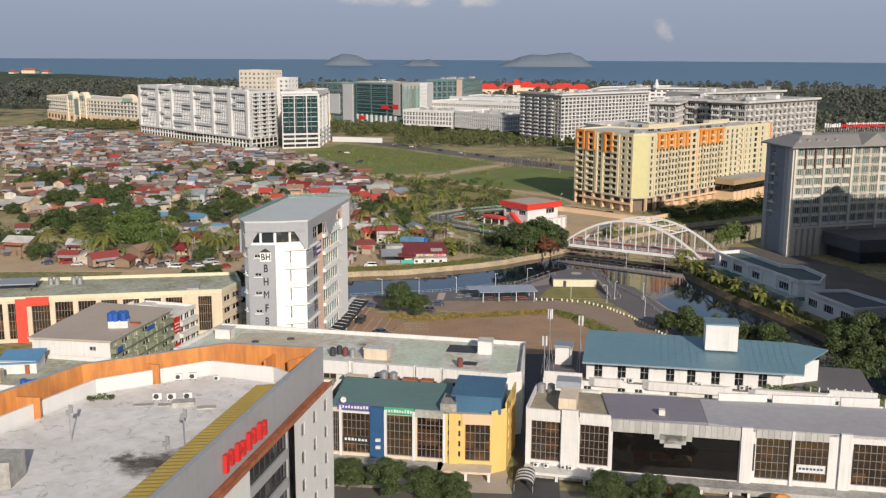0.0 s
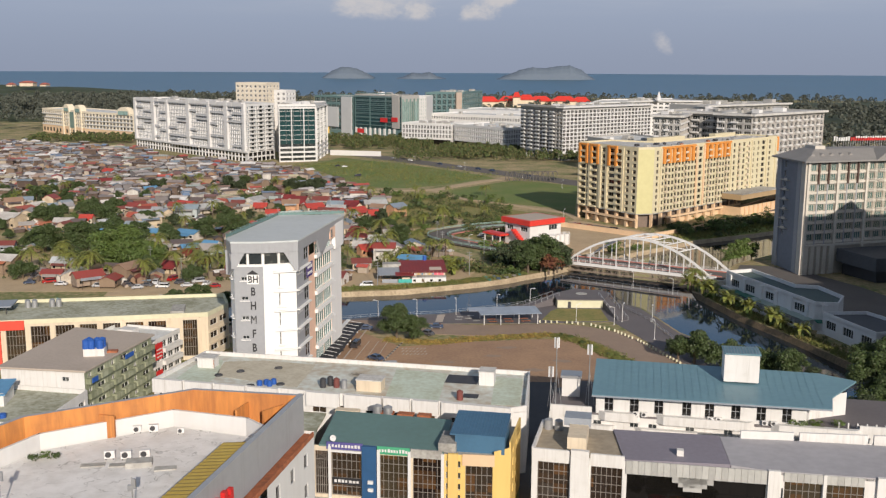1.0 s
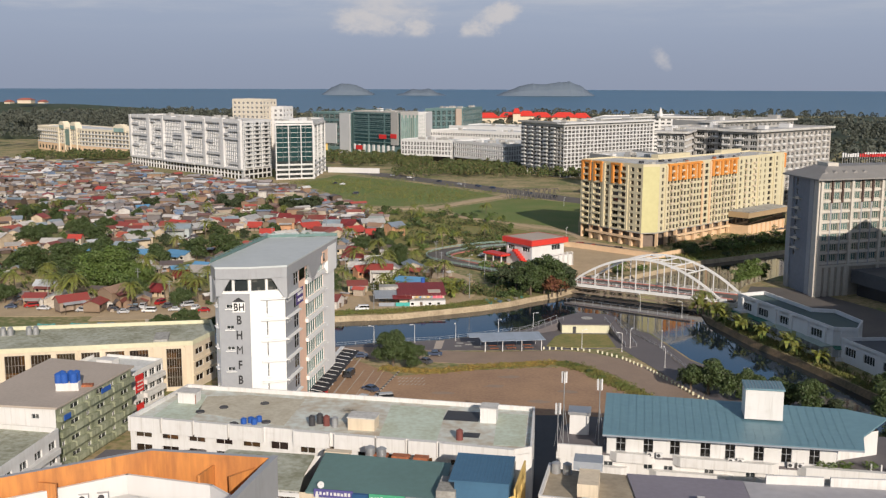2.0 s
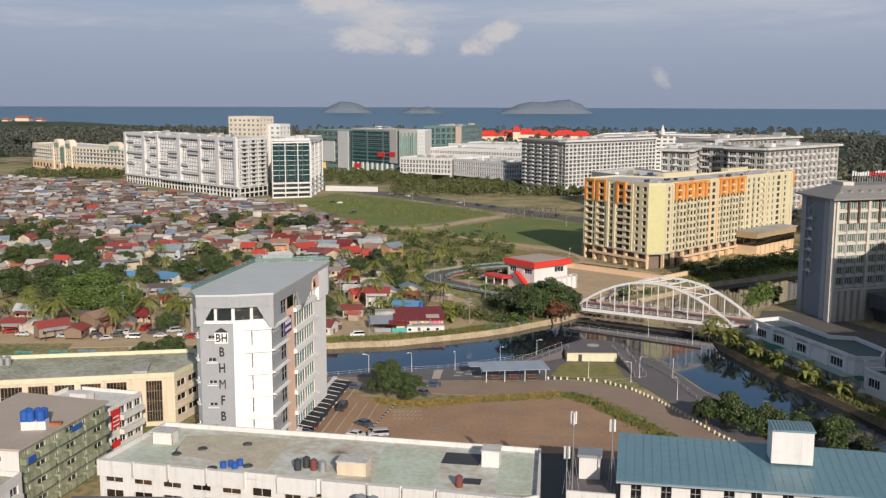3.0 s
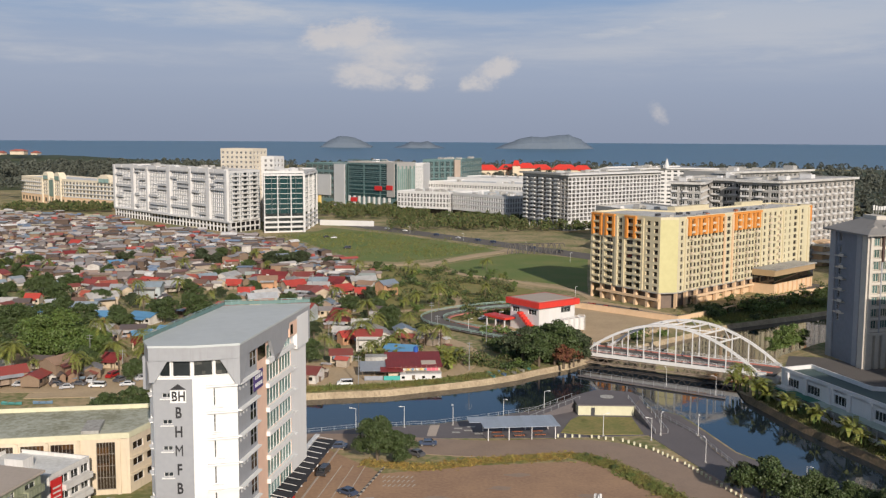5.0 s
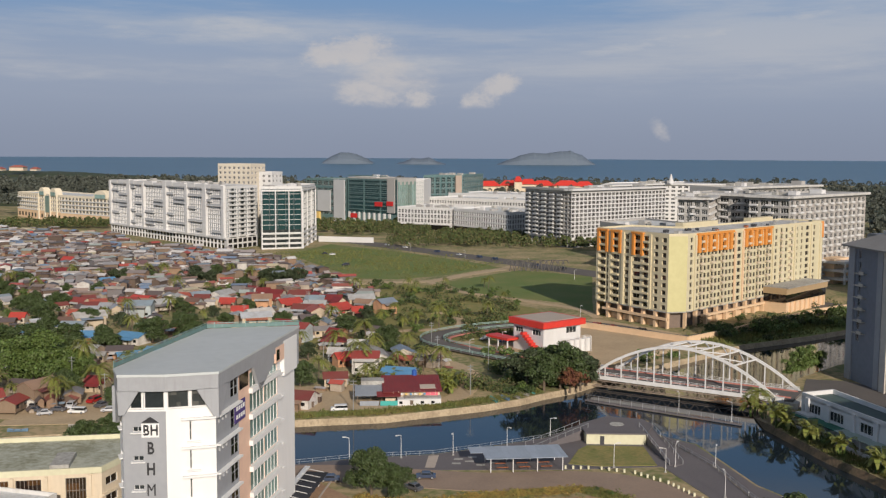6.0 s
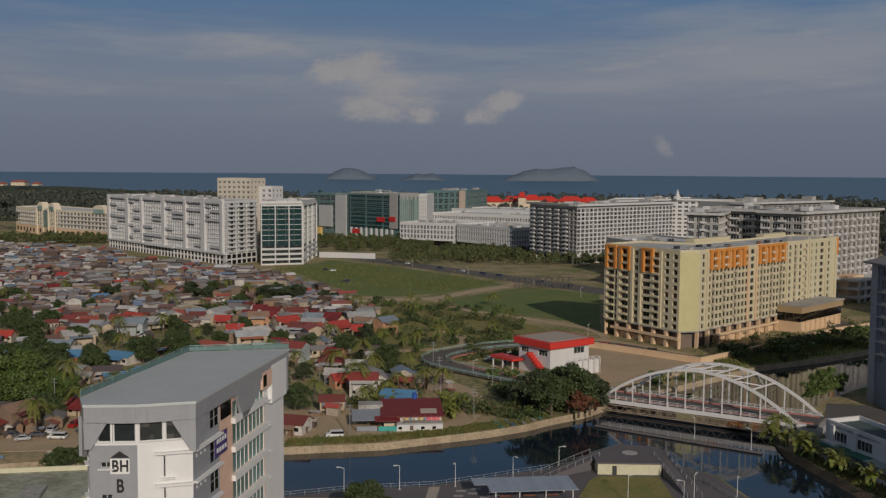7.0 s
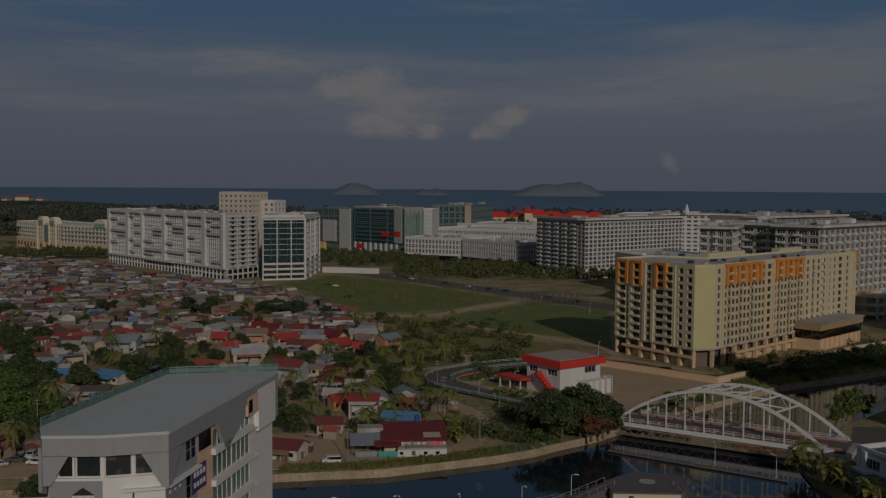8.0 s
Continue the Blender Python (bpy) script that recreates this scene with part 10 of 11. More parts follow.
def rail_run(pts, z, label, mat, step=3.0, h=1.1):
    r = thing("railing", pts[0][0], pts[0][1], z, label, "railing")
    o = Vector(pts[0])
    for a, b in zip(pts, pts[1:]):
        a, b = Vector(a) - o, Vector(b) - o
        n = max(1, int((b - a).length / step))
        for k in range(n):
            q = a.lerp(b, k / n)
            box_part("rail_post", mat, r, q.x, q.y, h / 2, 0.09, 0.09, h)
        for zz in (h * 0.5, h):
            bm = bmesh.new()
            tube(bm, [(*a, zz), (*b, zz)], 0.04, 5)
            part("rail", bm, mat, r)


rail_run([(-58, 294.5), (-37, 298.4), (-25.5, 302.7), (-7, 306.6), (4, 312), (20, 321), (28, 328)], 0.08, "grey steel railing along the quay", M["metal"])
rail_run([(49, 323), (56.5, 300), (60, 275), (62, 262)], 0.08, "grey steel railing along the quay", M["metal"])
pont = thing("pontoon", 55, 354, WATER_Z, "narrow floating walkway with posts and handrail", "walkway", rz=-33)
box_part("deck", M["slab_dark"], pont, 0, 0, 0.4, 46, 1.1, 0.4)
for k in range(14):
    box_part("post", M["metal"], pont, -22 + 3.4 * k, -0.45, 1.3, 0.12, 0.12, 1.9)
box_part("rail", M["metal"], pont, 0, -0.45, 2.2, 46, 0.07, 0.07)

bol = thing("bollard", 0, 0, 0, "short white concrete bollard at the road edge", "bollard", "bollards")
bm = bmesh.new()
bx(bm, 0, 0, 0.38, 0.42, 0.42, 0.76)
bmesh.ops.bevel(bm, geom=list(bm.edges), offset=0.06, segments=1)
part("post", bm, M["cream_pale"], bol)
edge = [(23, 297.6), (31, 297.2), (38, 294.6), (44, 288), (49, 278), (53, 266), (57, 254), (62, 242)]
k, first = 0, True
for a, b in zip(edge, edge[1:]):
    a, b = Vector(a), Vector(b)
    for i in range(int((b - a).length / 1.7)):
        q = a.lerp(b, i * 1.7 / (b - a).length)
        if first:
            bol.location, first = (q.x, q.y, 0.08), False
        else:
            copy_thing(bol, pose(q.x, q.y, 0.08))


def street_lamp(h=5.4):
    ob = thing("street_lamp", 0, 0, 0, "slim pale steel street lamp with one arm", "street lamp", "street lamps")
    bm = bmesh.new()
    tube(bm, [(0, 0, 0), (0, 0, h)], 0.085, 6, 0.05)
    part("pole", bm, M["steel"], ob)
    bm = bmesh.new()
    tube(bm, [(0, 0, h - 0.1), (-0.9, 0, h + 0.15)], 0.06, 5)
    arm = part("arm", bm, M["steel"], ob)
    bm = bmesh.new()
    bx(bm, -1.2, 0, h + 0.15, 0.8, 0.3, 0.16)
    bmesh.ops.bevel(bm, geom=list(bm.edges), offset=0.04, segments=1)
    part("lantern", bm, M["steel"], arm)
    box_part("base_plate", M["concrete"], ob, 0, 0, 0.1, 0.5, 0.5, 0.2)
    return ob


lamp = street_lamp()
spots = [(-26, 301.5), (-14.3, 304), (-2.3, 306.5), (10.5, 312), (21.5, 320.5), (34, 299), (48, 300), (54, 280), (62, 264), (45, 296), (-38, 296), (57, 300), (70, 262), (14, 440), (2, 424), (50, 505), (70, 520), (-80, 850), (-40, 800), (0, 752), (40, 700), (62, 640), (-8, 395), (24, 395), (33, 384), (60, 353), (72, 343)]
for i, (x, y) in enumerate(spots):
    if i == 0:
        lamp.location = (x, y, 0.05)
    else:
        z = WATER_Z + 0.6 if (x, y) in ((60, 353), (72, 343)) else 0.05
        copy_thing(lamp, pose(x, y, z, 0, 0, 40 * i))


# ---- cars and boats ----
def car(ln=4.3, w=1.75, h=1.5, van=False):
    ob = thing("van" if van else "car", 0, 0, 0, "parked family van standing on tarmac" if van else "parked saloon car standing on tarmac", "van" if van else "car", "parked cars")
    prof = [(-ln / 2, 0.35), (-ln / 2 + 0.05, 0.85), (-ln * 0.28, 0.95), (-ln * 0.18, h), (ln * 0.2, h), (ln * 0.36, 0.98), (ln / 2, 0.9), (ln / 2, 0.35)]
    if van:
        prof = [(-ln / 2, 0.35), (-ln / 2 + 0.05, 0.95), (-ln * 0.36, 1.1), (-ln * 0.26, h), (ln * 0.46, h), (ln / 2, 1.0), (ln / 2, 0.35)]
    bm = bmesh.new()
    a = [bm.verts.new((x, -w / 2 * (0.86 if z > 1.2 else 1), z)) for x, z in prof]
    b = [bm.verts.new((x, w / 2 * (0.86 if z > 1.2 else 1), z)) for x, z in prof]
    k = len(prof)
    bm.faces.new(a[::-1])
    bm.faces.new(b)
    for i in range(k):
        bm.faces.new((a[i], a[(i + 1) % k], b[(i + 1) % k], b[i]))
    bmesh.ops.bevel(bm, geom=list(bm.edges), offset=0.06, segments=1)
    part("body", bm, M["car_paint"], ob)
    i0 = 3
    t0, t1 = prof[i0], prof[i0 + 1]
    for sg in (-1, 1):
        bm = bmesh.new()
        v = [bm.verts.new((x, sg * y, z)) for x, y, z in ((t0[0] - 0.28, w / 2 + 0.005, 1.0), (t1[0] + 0.3, w / 2 + 0.005, 1.0), (t1[0] + 0.02, w / 2 * 0.9, h - 0.12), (t0[0] + 0.05, w / 2 * 0.9, h - 0.12))]
        bm.faces.new(v)
        part("side_window", bm, M["carglass"], ob)
    for p, q in ((prof[i0 - 1], prof[i0]), (prof[i0 + 1], prof[i0 + 2])):
        bm = bmesh.new()
        s = 0.02
        d = Vector((q[0] - p[0], q[1] - p[1])).normalized()
        nn = Vector((-d.y, d.x)) * 0.03
        v = [bm.verts.new((x + nn.x, y, z + nn.y)) for x, y, z in ((p[0] + d.x * 0.12, -w * 0.42, p[1] + d.y * 0.12), (p[0] + d.x * 0.12, w * 0.42, p[1] + d.y * 0.12), (q[0] - d.x * 0.08, w * 0.39, q[1] - d.y * 0.08), (q[0] - d.x * 0.08, -w * 0.39, q[1] - d.y * 0.08))]
        bm.faces.new(v)
        part("windscreen", bm, M["carglass"], ob)
    for x in (-ln * 0.31, ln * 0.31):
        for y in (-w / 2 + 0.1, w / 2 - 0.1):
            bm = bmesh.new()
            bmesh.ops.create_cone(bm, cap_ends=True, segments=12, radius1=0.32, radius2=0.32, depth=0.22, matrix=pose(x, y, 0.32, 90))
            wheel = part("wheel", bm, M["tyre"], ob)
            bm = bmesh.new()
            bmesh.ops.create_cone(bm, cap_ends=True, segments=10, radius1=0.2, radius2=0.2, depth=0.02, matrix=pose(x, y + (0.115 if y > 0 else -0.115), 0.32, 90))
            part("rim", bm, M["metal"], wheel, "steel wheel rim")
    return ob


CARS = [car(), car(4.6, 1.85, 1.75, True), car(4.0, 1.7, 1.55)]
spots = [(-23.9, 249.2, -25, 0), (-18.9, 249.7, 12, 1), (-22.8, 257, -38, 0), (-19.2, 245.2, 20, 2), (-29.4, 269, 80, 1), (-8, 289.6, 2, 0), (-10.2, 281.9, -40, 2), (-28.5, 286.9, 5, 0), (-34, 345.6, 8, 1)]
for i in range(11):
    spots.append((-35.6 + 0.09 * i * 3.4, 251 + 3.2 * i, 8, i % 3))
for x, y, r in ((-140, 342, 0), (-133, 341, 5), (-126, 340, 0), (-112, 338, 20), (-104, 340, 0), (-96, 342, 10), (-150, 350, 60), (-146, 346, 30), (-90, 345, 85), (-155, 356, 70), (-118, 345, 90), (-108, 346, 95), (-30, 365, 20), (-46, 350, 5), (8, 452, 40), (15, 448, 40), (48, 488, -30), (54, 484, -30), (60, 480, -30), (70, 472, -25), (20, 462, 10),
                (-20, 790, -48), (-60, 840, -48), (-4, 770, -48), (20, 742, -48), (45, 706, 130), (-90, 874, 130), (60, 688, -48), (10, 754, 132), (-45, 822, 132), (-75, 700, 20), (-98, 770, 30), (-92, 765, 0), (-136, 347, 20), (-128, 346, 80), (-122, 344, 10), (-116, 341, 0), (-100, 347, 60), (-86, 341, 5), (-152, 344, 15), (-94, 349, 30), (-110, 342, 5), (-143, 354, 80), (-78, 342, 8), (-104, 352, 75)):
    spots.append((x, y, r, int(x * 3 + y) % 3))
seen = set()
for x, y, r, k in spots:
    z = 0.14
    if k not in seen:
        seen.add(k)
        CARS[k].matrix_world = pose(x, y, z, 0, 0, r)
    else:
        copy_thing(CARS[k], pose(x, y, z, 0, 0, r))


def car_shed():
    ob = thing("car_shelter", -33.2, 268, 0.06, "row of white steel car shelters with dark cloth roofs", "car shelter", rz=-6)
    cloth = material("dark_shade_cloth", (0.022, 0.023, 0.03), (0.03, 0.03, 0.036), scale=0.5, fine=3, rough=0.9, spread=0.2)
    box_part("gutter_beam", M["steel"], ob, -2.6, 0, 2.55, 1.1, 42, 0.22, 0, "wide white gutter beam")
    box_part("kerb", M["roof_tan"], ob, -4.2, 0, 0.2, 1.6, 42, 0.5)
    box_part("kerb", M["roof_tan"], ob, 3.0, 0, 0.1, 0.35, 42, 0.24)
    for k in range(12):
        y = -19 + 3.4 * k
        box_part("post", M["steel"], ob, -2.6, y, 1.2, 0.16, 0.16, 2.5)
        for x1, dy in ((1.8, 1.5),):
            bm = bmesh.new()
            tube(bm, [(-2.4, y + 0.9 - dy * 0.2, 2.72), (x1, y + 0.9 - dy, 2.5)], 0.07, 6)
            part("rafter", bm, M["steel"], ob)
        if k < 11:
            box_part("cloth_roof", cloth, ob, 0.3, y + 1.7, 2.34 + 0.03 * (k % 2), 4.7, 3.2, 0.05)


car_shed()


def boat(ln, mat):
    ob = thing("boat", 0, 0, 0, "small open wooden boat on the bank", "boat", "boats")
    bm = bmesh.new()
    rows = []
    for i in range(9):
        f = i / 8
        w = 0.8 * math.sin(math.pi * min(0.98, 0.12 + 0.86 * f)) ** 0.6
        z = 0.5 + 0.35 * (2 * f - 1) ** 2
        x = (f - 0.5) * ln
        rows.append([bm.verts.new(p) for p in ((x, -w, z), (x, -w * 0.6, 0.1), (x, 0, 0.0), (x, w * 0.6, 0.1), (x, w, z), (x, w * 0.85, z), (x, w * 0.5, 0.2), (x, -w * 0.5, 0.2), (x, -w * 0.85, z))])
    for a, b in zip(rows, rows[1:]):
        for j in range(9):
            bm.faces.new((a[j], b[j], b[(j + 1) % 9], a[(j + 1) % 9]))
    bm.faces.new(rows[0])
    bm.faces.new(rows[-1][::-1])
    part("hull", bm, mat, ob)
    for x in (-ln * 0.2, ln * 0.15):
        box_part("thwart", M["bark"], ob, x, 0, 0.45, 0.3, 1.2, 0.06)
    return ob


boats = [boat(5.5, material("boat_green", (0.08, 0.28, 0.26), (0.06, 0.2, 0.2))), boat(6, material("boat_grey", (0.35, 0.33, 0.3))), boat(5, material("boat_blue", (0.15, 0.25, 0.36)))]
seen = set()
for i, (x, y, r) in enumerate(((19, 369, 130), (14.5, 363.5, 120), (11.8, 361.2, 115), (8.5, 359.2, 110), (17, 366.8, 128), (-112, 322, 8), (-120, 321, 0), (-98, 327, 14), (-88, 330, 10), (-130, 320, 5), (38, 384.5, 30), (34.5, 380, 20))):
    k = i % 3
    if k not in seen:
        seen.add(k)
        boats[k].matrix_world = pose(x, y, 0.05, 0, 0, r)
    else:
        copy_thing(boats[k], pose(x, y, 0.05, 0, 0, r))

# big maroon-roofed riverside house: one long slope towards the river, lean-tos, low front wing
def riverside_house():
    ob = thing("house", -15.2, 363, 0, "large riverside house with a maroon sheet roof and lean-tos", "house", "village houses", rz=7)
    w, d = 15.5, 13.0
    bm = bmesh.new()
    bx(bm, 0, 0, 1.6, w, d, 3.2)
    part("wall", bm, M["cream"], ob)

    def slope(name, x0, x1, y0, y1, z0, z1, mat, label="", ribs=0):
        bm = bmesh.new()
        v = [bm.verts.new(q) for q in ((x0, y0, z0), (x1, y0, z0), (x1, y1, z1), (x0, y1, z1))]
        u = [bm.verts.new((q.co.x, q.co.y, q.co.z - 0.12)) for q in v]
        bm.faces.new(v)
        bm.faces.new(u[::-1])
        for i in range(4):
            bm.faces.new((u[i], u[(i + 1) % 4], v[(i + 1) % 4], v[i]))
        roof = part(name, bm, mat, ob, label)
        for k in range(ribs):
            x = x0 + (x1 - x0) * (k + 0.5) / ribs
            bm = bmesh.new()
            tube(bm, [(x, y0, z0 + 0.03), (x, y1, z1 + 0.03)], 0.035, 4)
            part("rib", bm, mat, roof)

    slope("roof", -w / 2 - 0.8, w / 2 + 0.6, -d / 2 - 1.2, d / 2 - 1.5, 3.3, 5.3, MAROON, "maroon sheet roof", 14)
    slope("rear_roof", -w / 2 - 0.8, w / 2 + 0.6, d / 2 - 1.5, d / 2 + 1.6, 5.3, 4.5, M["sheet"], "grey rear roof")
    slope("roof_patch", 2.2, 6.6, -5.6, -2.6, 3.72, 4.19, M["roof_tan"], "pale replaced sheets")
    slope("lean_to_roof", -w / 2 - 8.6, -w / 2 + 1.2, -8.5, -1.0, 2.6, 3.9, M["sheet"], "grey sheet lean-to roof", 9)
    for x in (-15.6, -12.0, -8.8):
        box_part("lean_to_post", M["bark"], ob, x, -8.0, 1.3, 0.16, 0.16, 2.6)
    box_part("side_block", M["concrete"], ob, -11.2, 1.4, 2.5, 6.6, 4.6, 5.0)
    box_part("side_window", M["carglass"], ob, -9.2, -0.95, 3.4, 1.4, 0.1, 1.1)
    slope("porch_roof", -w / 2 - 2.5, -w / 2 + 4.2, -9.4, -6.2, 2.5, 3.2, MAROON)
    box_part("upper_wall", material("pink_wall", (0.72, 0.16, 0.22), (0.60, 0.13, 0.18)), ob, 5.4, -6.7, 2.4, 3.4, 0.3, 1.3, 0, "bright pink upper wall")
    box_part("front_wing", M["white"], ob, 1.6, -8.8, 0.9, 12.2, 3.6, 1.8)
    box_part("wing_roof", M["concrete"], ob, 2.6, -8.2, 1.9, 10.6, 3.2, 0.15)
    for k in range(4):
        box_part("door" if k == 1 else "window", M["bark"] if k == 1 else M["carglass"], ob, -3.6 + 3.0 * k, -10.65, 0.95, 0.9, 0.1, 1.2 if k == 1 else 0.7)
    rg = random.Random(3)
    for k in range(9):
        box_part("veranda_post", M["cream"], ob, -5.6 + 1.5 * k, -7.4, 2.7, 0.1, 0.1, 1.6)
    for k in range(6):
        box_part("laundry", (M["white"], M["yellow"], M["blue_light"])[k % 3], ob, -3.2 + 1.3 * k, -7.5, 2.6, 0.6, 0.06, rg.uniform(0.4, 0.8))
    return ob


riverside_house()
tarp = material("teal_tarp", (0.06, 0.42, 0.38), (0.05, 0.32, 0.30), rough=0.5)
for x, y, w, m, lb in ((-20.6, 351.8, 5.2, tarp, "teal tarpaulin fence beside the river road"), (-26.2, 351.4, 5.4, M["sheet"], "grey sheet fence beside the river road")):
    f = thing("fence", x, y, 0, lb, "fence", rz=6)
    box_part("panel", m, f, 0, 0, 0.8, w, 0.12, 1.3)
    for q in (-0.48, 0, 0.48):
        box_part("post", M["bark"], f, q * w, 0.1, 0.8, 0.12, 0.12, 1.6)
water_tank(-14.6, 368.2, 5.2, 0.75, 1.5, M["blue_plastic"], "blue plastic roof water tank")

# ---- river wall, slopes and verges ----
def wall_line(name, pts, h, t, mat, label, cap=None):
    ob = thing(name, pts[0][0], pts[0][1], 0, label, "wall", kind="")
    o = Vector(pts[0])
    for a, b in zip(pts, pts[1:]):
        a, b = Vector(a) - o, Vector(b) - o
        c, ln = (a + b) / 2, (b - a).length
        rz = math.degrees(math.atan2((b - a).y, (b - a).x))
        box_part("wall_panel", mat, ob, c.x, c.y, h / 2, ln, t, h, rz)
        box_part("coping", cap or mat, ob, c.x, c.y, h + 0.08, ln + 0.2, t + 0.25, 0.16, rz)
    return ob


wall_line("river_wall", [(30, 494), (50, 481), (84, 451), (104, 469), (158, 524), (215, 566)], 2.2, 0.6, M["peach"], "long peach rendered wall along the river road")
wall_line("river_wall", [(44, 402), (60, 418), (84, 444)], 1.2, 0.5, M["bank"], "low sandy retaining wall beside the river")
sheet("grass_slope", [(86, 448), (104, 449), (135, 468), (160, 487), (190, 507), (260, 552), (255, 585), (216, 564), (158, 522), (104, 466)], M["grass"], "dark green overgrown river slope", "slope", 0.07)
ribbon("river_path", [(81, 344), (84, 334), (88.5, 318), (94.5, 296), (99, 281), (108, 256), (120, 215)], 4.6, M["dirt"], "sandy footpath along the river bank", "path", 0.1)


def tufts(name, line, width, n, hgt, mat, label, seed):
    """Loose grass blades along a line, one object."""
    rg = np.random.default_rng(seed)
    V, F = [], []
    seg = [(Vector(a), Vector(b)) for a, b in zip(line, line[1:])]
    tot = sum((b - a).length for a, b in seg)
    for a, b in seg:
        d = (b - a).normalized()
        q = Vector((-d.y, d.x))
        for _ in range(int(n * (b - a).length / tot)):
            c = a.lerp(b, rg.random()) + q * rg.normal() * width * 0.4
            if river_gap((c.x, c.y)) < 0.4:
                continue
            for _ in range(4):
                h, th = hgt * rg.uniform(0.5, 1.3), rg.uniform(0, 6.28)
                w = Vector((math.cos(th), math.sin(th), 0)) * 0.16
                tip = Vector((rg.normal() * 0.25, rg.normal() * 0.25, h))
                o = Vector((c.x + rg.normal() * 0.25, c.y + rg.normal() * 0.25, 0.1))
                k = len(V)
                V += [o - w, o + w, o + tip]
                F.append((k, k + 1, k + 2))
    return tagged(new(name, raw_mesh(name, V, F, mat)), label, "grass", kind="stuff")


BLADE = material("grass_blade", (0.11, 0.14, 0.035), (0.20, 0.17, 0.05), scale=0.15, fine=1, spread=0.35, island=True, mix=0.9)
DRY = material("dry_blade", (0.34, 0.22, 0.06), (0.16, 0.16, 0.045), scale=0.25, fine=1, spread=0.35, island=True, mix=0.9)
tufts("verge_grass", [(-22, 277), (-8, 274), (4, 279), (26, 284)], 3.0, 2200, 0.28, DRY, "dry orange verge grass", 1)
tufts("verge_grass", [(26, 284), (33, 277), (40, 263), (47, 248), (58, 232)], 3.4, 2400, 0.4, BLADE, "rank green verge grass", 2)
tufts("bank_grass", [(-45, 340), (-21, 345), (4, 357.5), (15, 365), (22, 372)], 3.5, 2600, 0.6, BLADE, "rough grass along the river bank", 3)
tufts("bank_grass", [(82, 338), (88, 312), (95, 290), (100, 270), (108, 240)], 6.0, 2600, 0.8, BLADE, "rough grass along the river bank", 4)
tufts("slope_grass", [(90, 455), (110, 462), (150, 500), (200, 540)], 16, 3000, 1.0, BLADE, "rank grass on the river slope", 5)
tufts("field_grass", [(-110, 800), (-60, 720), (0, 680)], 70, 2500, 0.9, BLADE, "tall grass in an open field", 6)
rng = random.Random(91)
for i in range(46):
    t = rng.random()
    x, y = 88 + 110 * t + rng.uniform(-6, 12), 452 + 82 * t + rng.uniform(-2, 10)
    if river_gap((x, y)) > 2:
        plant(BUSHES, i, x, y, rng.uniform(1.2, 2.4))
for i, (x, y) in enumerate(((28, 283), (30.5, 280.5), (33.5, 275), (36, 270), (39, 264.5), (42, 259), (45, 252), (48, 246), (52, 240))):
    plant(BUSHES, i, x, y, 0.42 + 0.12 * math.sin(i))
for i in range(40):
    x, y = rng.uniform(84, 118), rng.uniform(215, 340)
    if 3 < river_gap((x, y)) < 18 and not (90 < x < 125 and 262 < y < 345):
        plant(BUSHES if i % 3 else BANANAS, i, x, y, rng.uniform(0.9, 1.6))
for i, (x, y, s) in enumerate(((104.5, 394.5, 1.1), (109, 399, 1.5), (112.5, 402, 1.4), (116, 404, 1.0))):
    plant(TREES, 4, x, y, 1.2 * s)

# car park markings: painted drain line and bay ticks
mk = thing("bay_markings", -15, 262, 0.07, "faded white bay ticks on tarmac", "road marking", kind="")
for r in range(3):
    for k in range(7):
        box_part("tick", M["line"], mk, -1.5 + 1.0 * k + r * 0.3, 6.0 - 2.6 * r, 0.012, 0.28, 1.5, 0.02, -20)
kb = thing("kerb", -18.6, 264, 0.05, "black and white striped kerb beside parked cars", "kerb", kind="")
for k in range(22):
    box_part("stripe", (M["line"], M["dark"])[k % 2], kb, 1.6 - 0.35 * k * 0.62, 9.2 - 1.0 * k, 0.12, 0.4, 1.0, 0.24, -19)
for k in range(3):
    ribbon("lane_line", [(-29.2 + 2.8 * k, 250), (-26.2 + 2.6 * k, 275)], 0.18, M["line"], "faded white lane line", "road marking", 0.1, thick=0.05)
for k in range(6):
    box = thing("patch", 0, 0, 0, "darker repair patch on worn tarmac", "patch")
    q = ((-5, 256), (8, 262), (18, 250), (2, 240), (26, 258), (12, 270))[k]
    box.location = (*q, 0.06)
    bm = bmesh.new()
    rg2 = random.Random(k)
    prism(bm, [(rg2.uniform(0.7, 1.3) * 2.6 * math.cos(a), rg2.uniform(0.7, 1.3) * 1.2 * math.sin(a)) for a in (2 * math.pi * j / 9 for j in range(9))], 0, 0.012)
    part("tar", bm, M["lane"], box)
sheet("paving_strip", [(-8.5, 297.2), (-6.3, 297.2), (-5.6, 306.5), (-8.0, 306)], M["roof_tan"], "tan paved strip across the promenade", "pavement", 0.1)
for k, (x, y) in enumerate(((-1.5, 300.5), (1.5, 302.2), (4, 299.6), (7, 301.5), (-1, 303.8), (2.2, 305.4))):
    t = thing("paving_panel", x, y, 0.08, "pale paving panel set in dark paving", "paving")
    box_part("slab", M["concrete"], t, 0, 0, 0.012, 2.0, 1.0, 0.024)

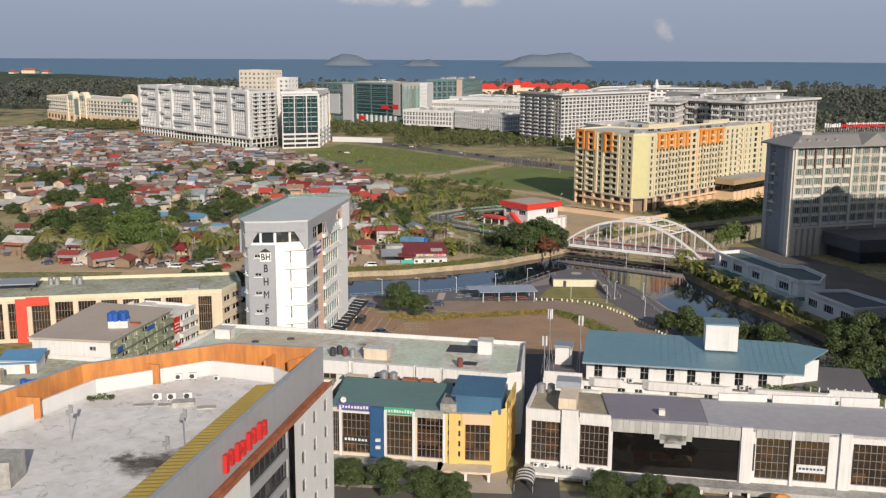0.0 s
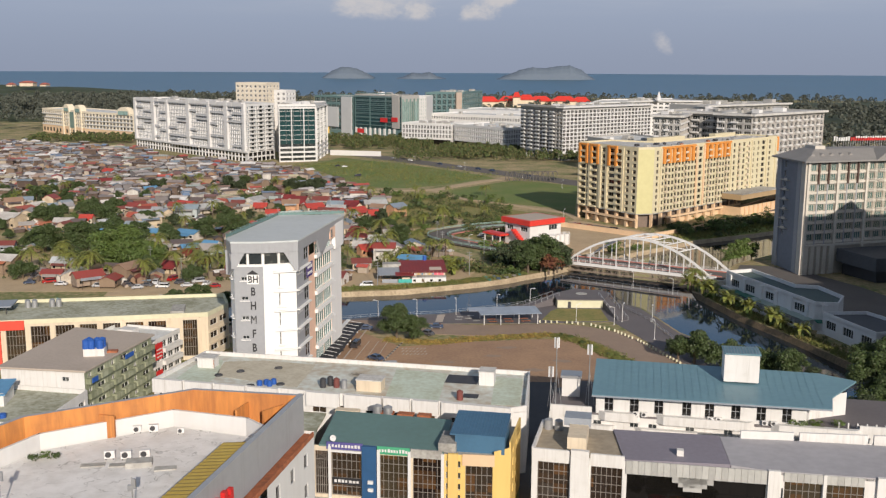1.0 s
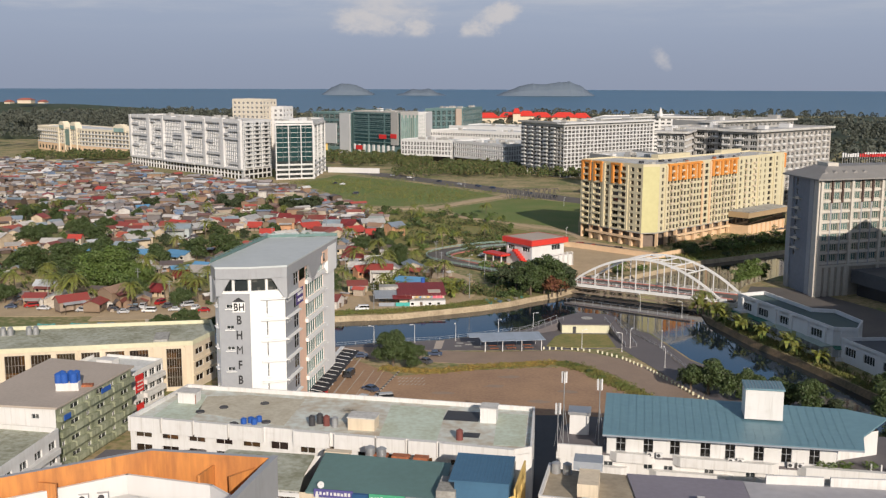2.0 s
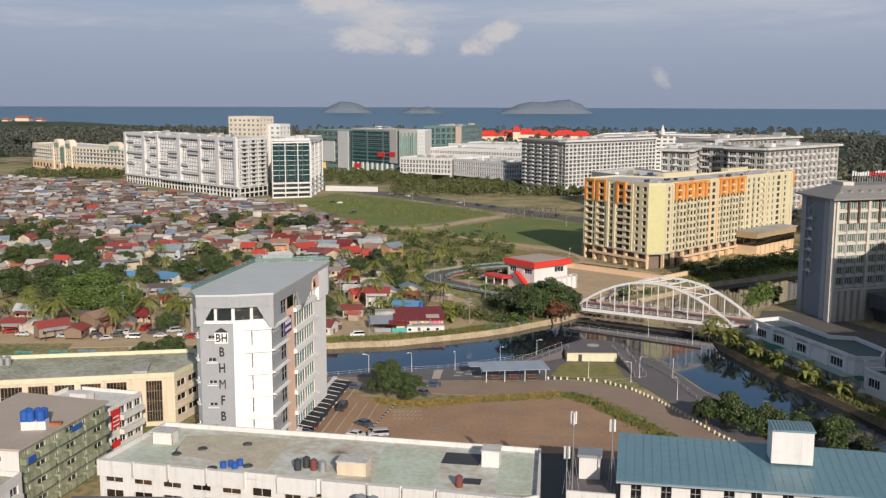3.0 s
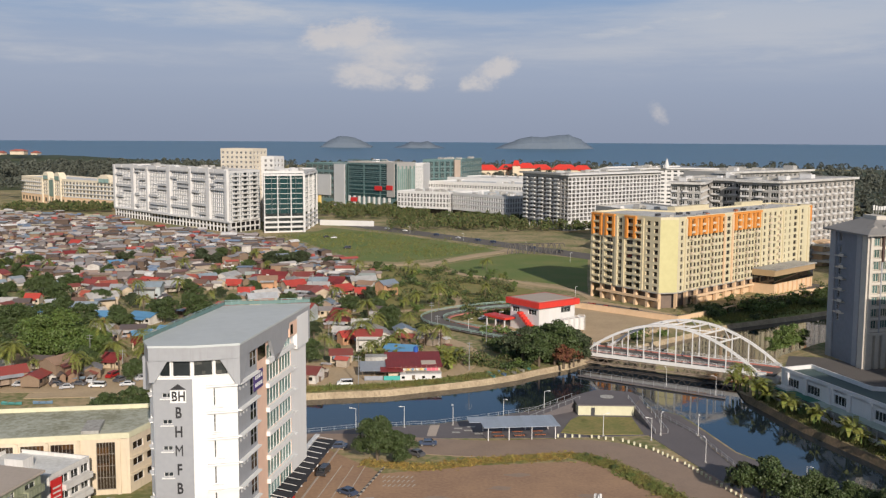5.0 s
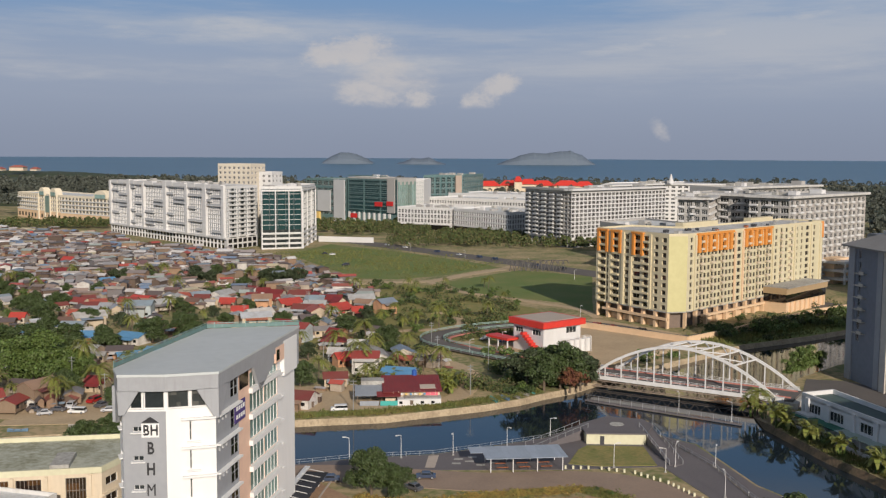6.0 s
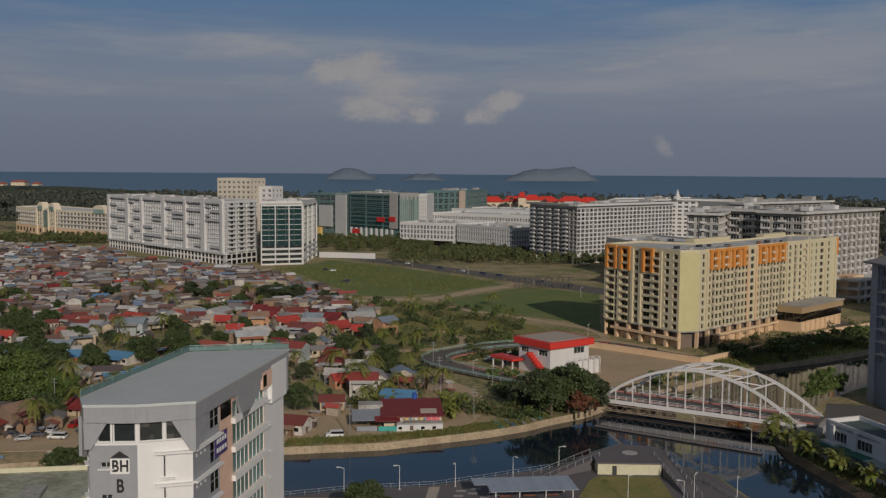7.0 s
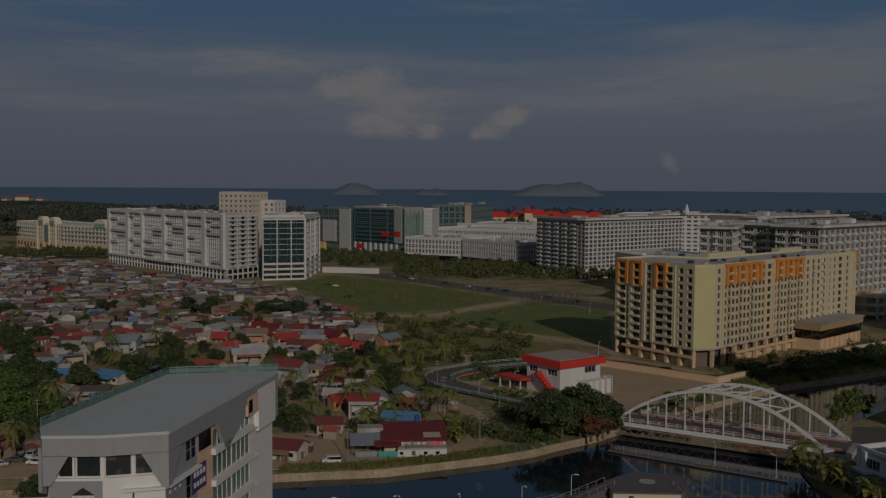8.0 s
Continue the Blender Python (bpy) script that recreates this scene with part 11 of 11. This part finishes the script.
# neighbour with a red roof sign behind the hotel
nb = thing("office_building", 222, 572, 0, "plain grey building with a red roof sign", "building")
bm = bmesh.new()
prism(bm, [(-17, -6), (30, 8), (26, 22), (-21, 8)], 0, 32)
part("wall", bm, M["hotel_shade_grey"], nb)
rg = random.Random(8)
for k in range(30):
    w, hh = rg.uniform(0.8, 1.3), rg.uniform(1.6, 2.6)
    x = -16.5 + 1.5 * k
    y = -4.6 + 0.3 * (x + 16.5)
    box_part("sign_block", M["red_sign"] if k > 6 else M["white"], nb, x, y, 36.4 + hh / 2, w, 0.4, hh, 16, "plain sign shape")
    box_part("sign_post", M["metal"], nb, x, y + 0.4, 34.3, 0.14, 0.14, 4.8)
    if k > 8:
        box_part("sign_bar", M["white"], nb, x, y - 0.5, 38.4, 1.0, 0.2, rg.uniform(0.5, 1.3), 16, "plain white sign shape")

# pylons and wires by the main road
def pylon(x, y, h):
    ob = thing("utility_pole", x, y, 0, "tall thin utility pole with cross arms", "utility pole", "utility poles")
    bm = bmesh.new()
    tube(bm, [(0, 0, 0), (0, 0, h)], 0.14, 6, 0.09)
    part("pole", bm, M["metal"], ob)
    for z in (h - 0.5, h - 1.4):
        box_part("cross_arm", M["metal"], ob, 0, 0, z, 1.8, 0.1, 0.12)


for x, y in ((-30, 345), (2, 366), (-9, 412), (-46, 400), (-60, 372), (-100, 350), (-12, 440), (8, 400), (-70, 520), (-90, 480), (30, 460), (-140, 346), (-118, 372)):
    pylon(x, y, 9)
M["lattice"] = material("lattice_steel", (0.12, 0.11, 0.10), (0.09, 0.085, 0.08))
for k in range(5):
    g = thing("steel_frame", 30 + 7 * k, 679 + 0.6 * k, 0, "dark open steel frame of an unfinished gantry", "steel frame", "steel frames", rz=-10)
    for a, b in (((-3, 0, 0), (-1.5, 0, 6.5)), ((0, 0, 0), (-1.5, 0, 6.5)), ((0, 0, 0), (1.5, 0, 6.5)), ((3, 0, 0), (1.5, 0, 6.5)), ((-4, 0, 6.2), (4, 0, 6.8)), ((-4, 0, 6.2), (-5, 0, 4.2)), ((4, 0, 6.8), (5, 0, 4.6))):
        bm = bmesh.new()
        tube(bm, [a, b], 0.28, 5)
        part("beam", bm, M["lattice"], g)

# what was never placed
for kinds in (TREES, PALMS, BANANAS, BUSHES, HOUSES, [RED_HOUSE, MAROON_HOUSE, BLUE_HOUSE]):
    for ob in kinds:
        if ob.name not in USED:
            for o in (*ob.children_recursive, ob):
                bpy.data.objects.remove(o)
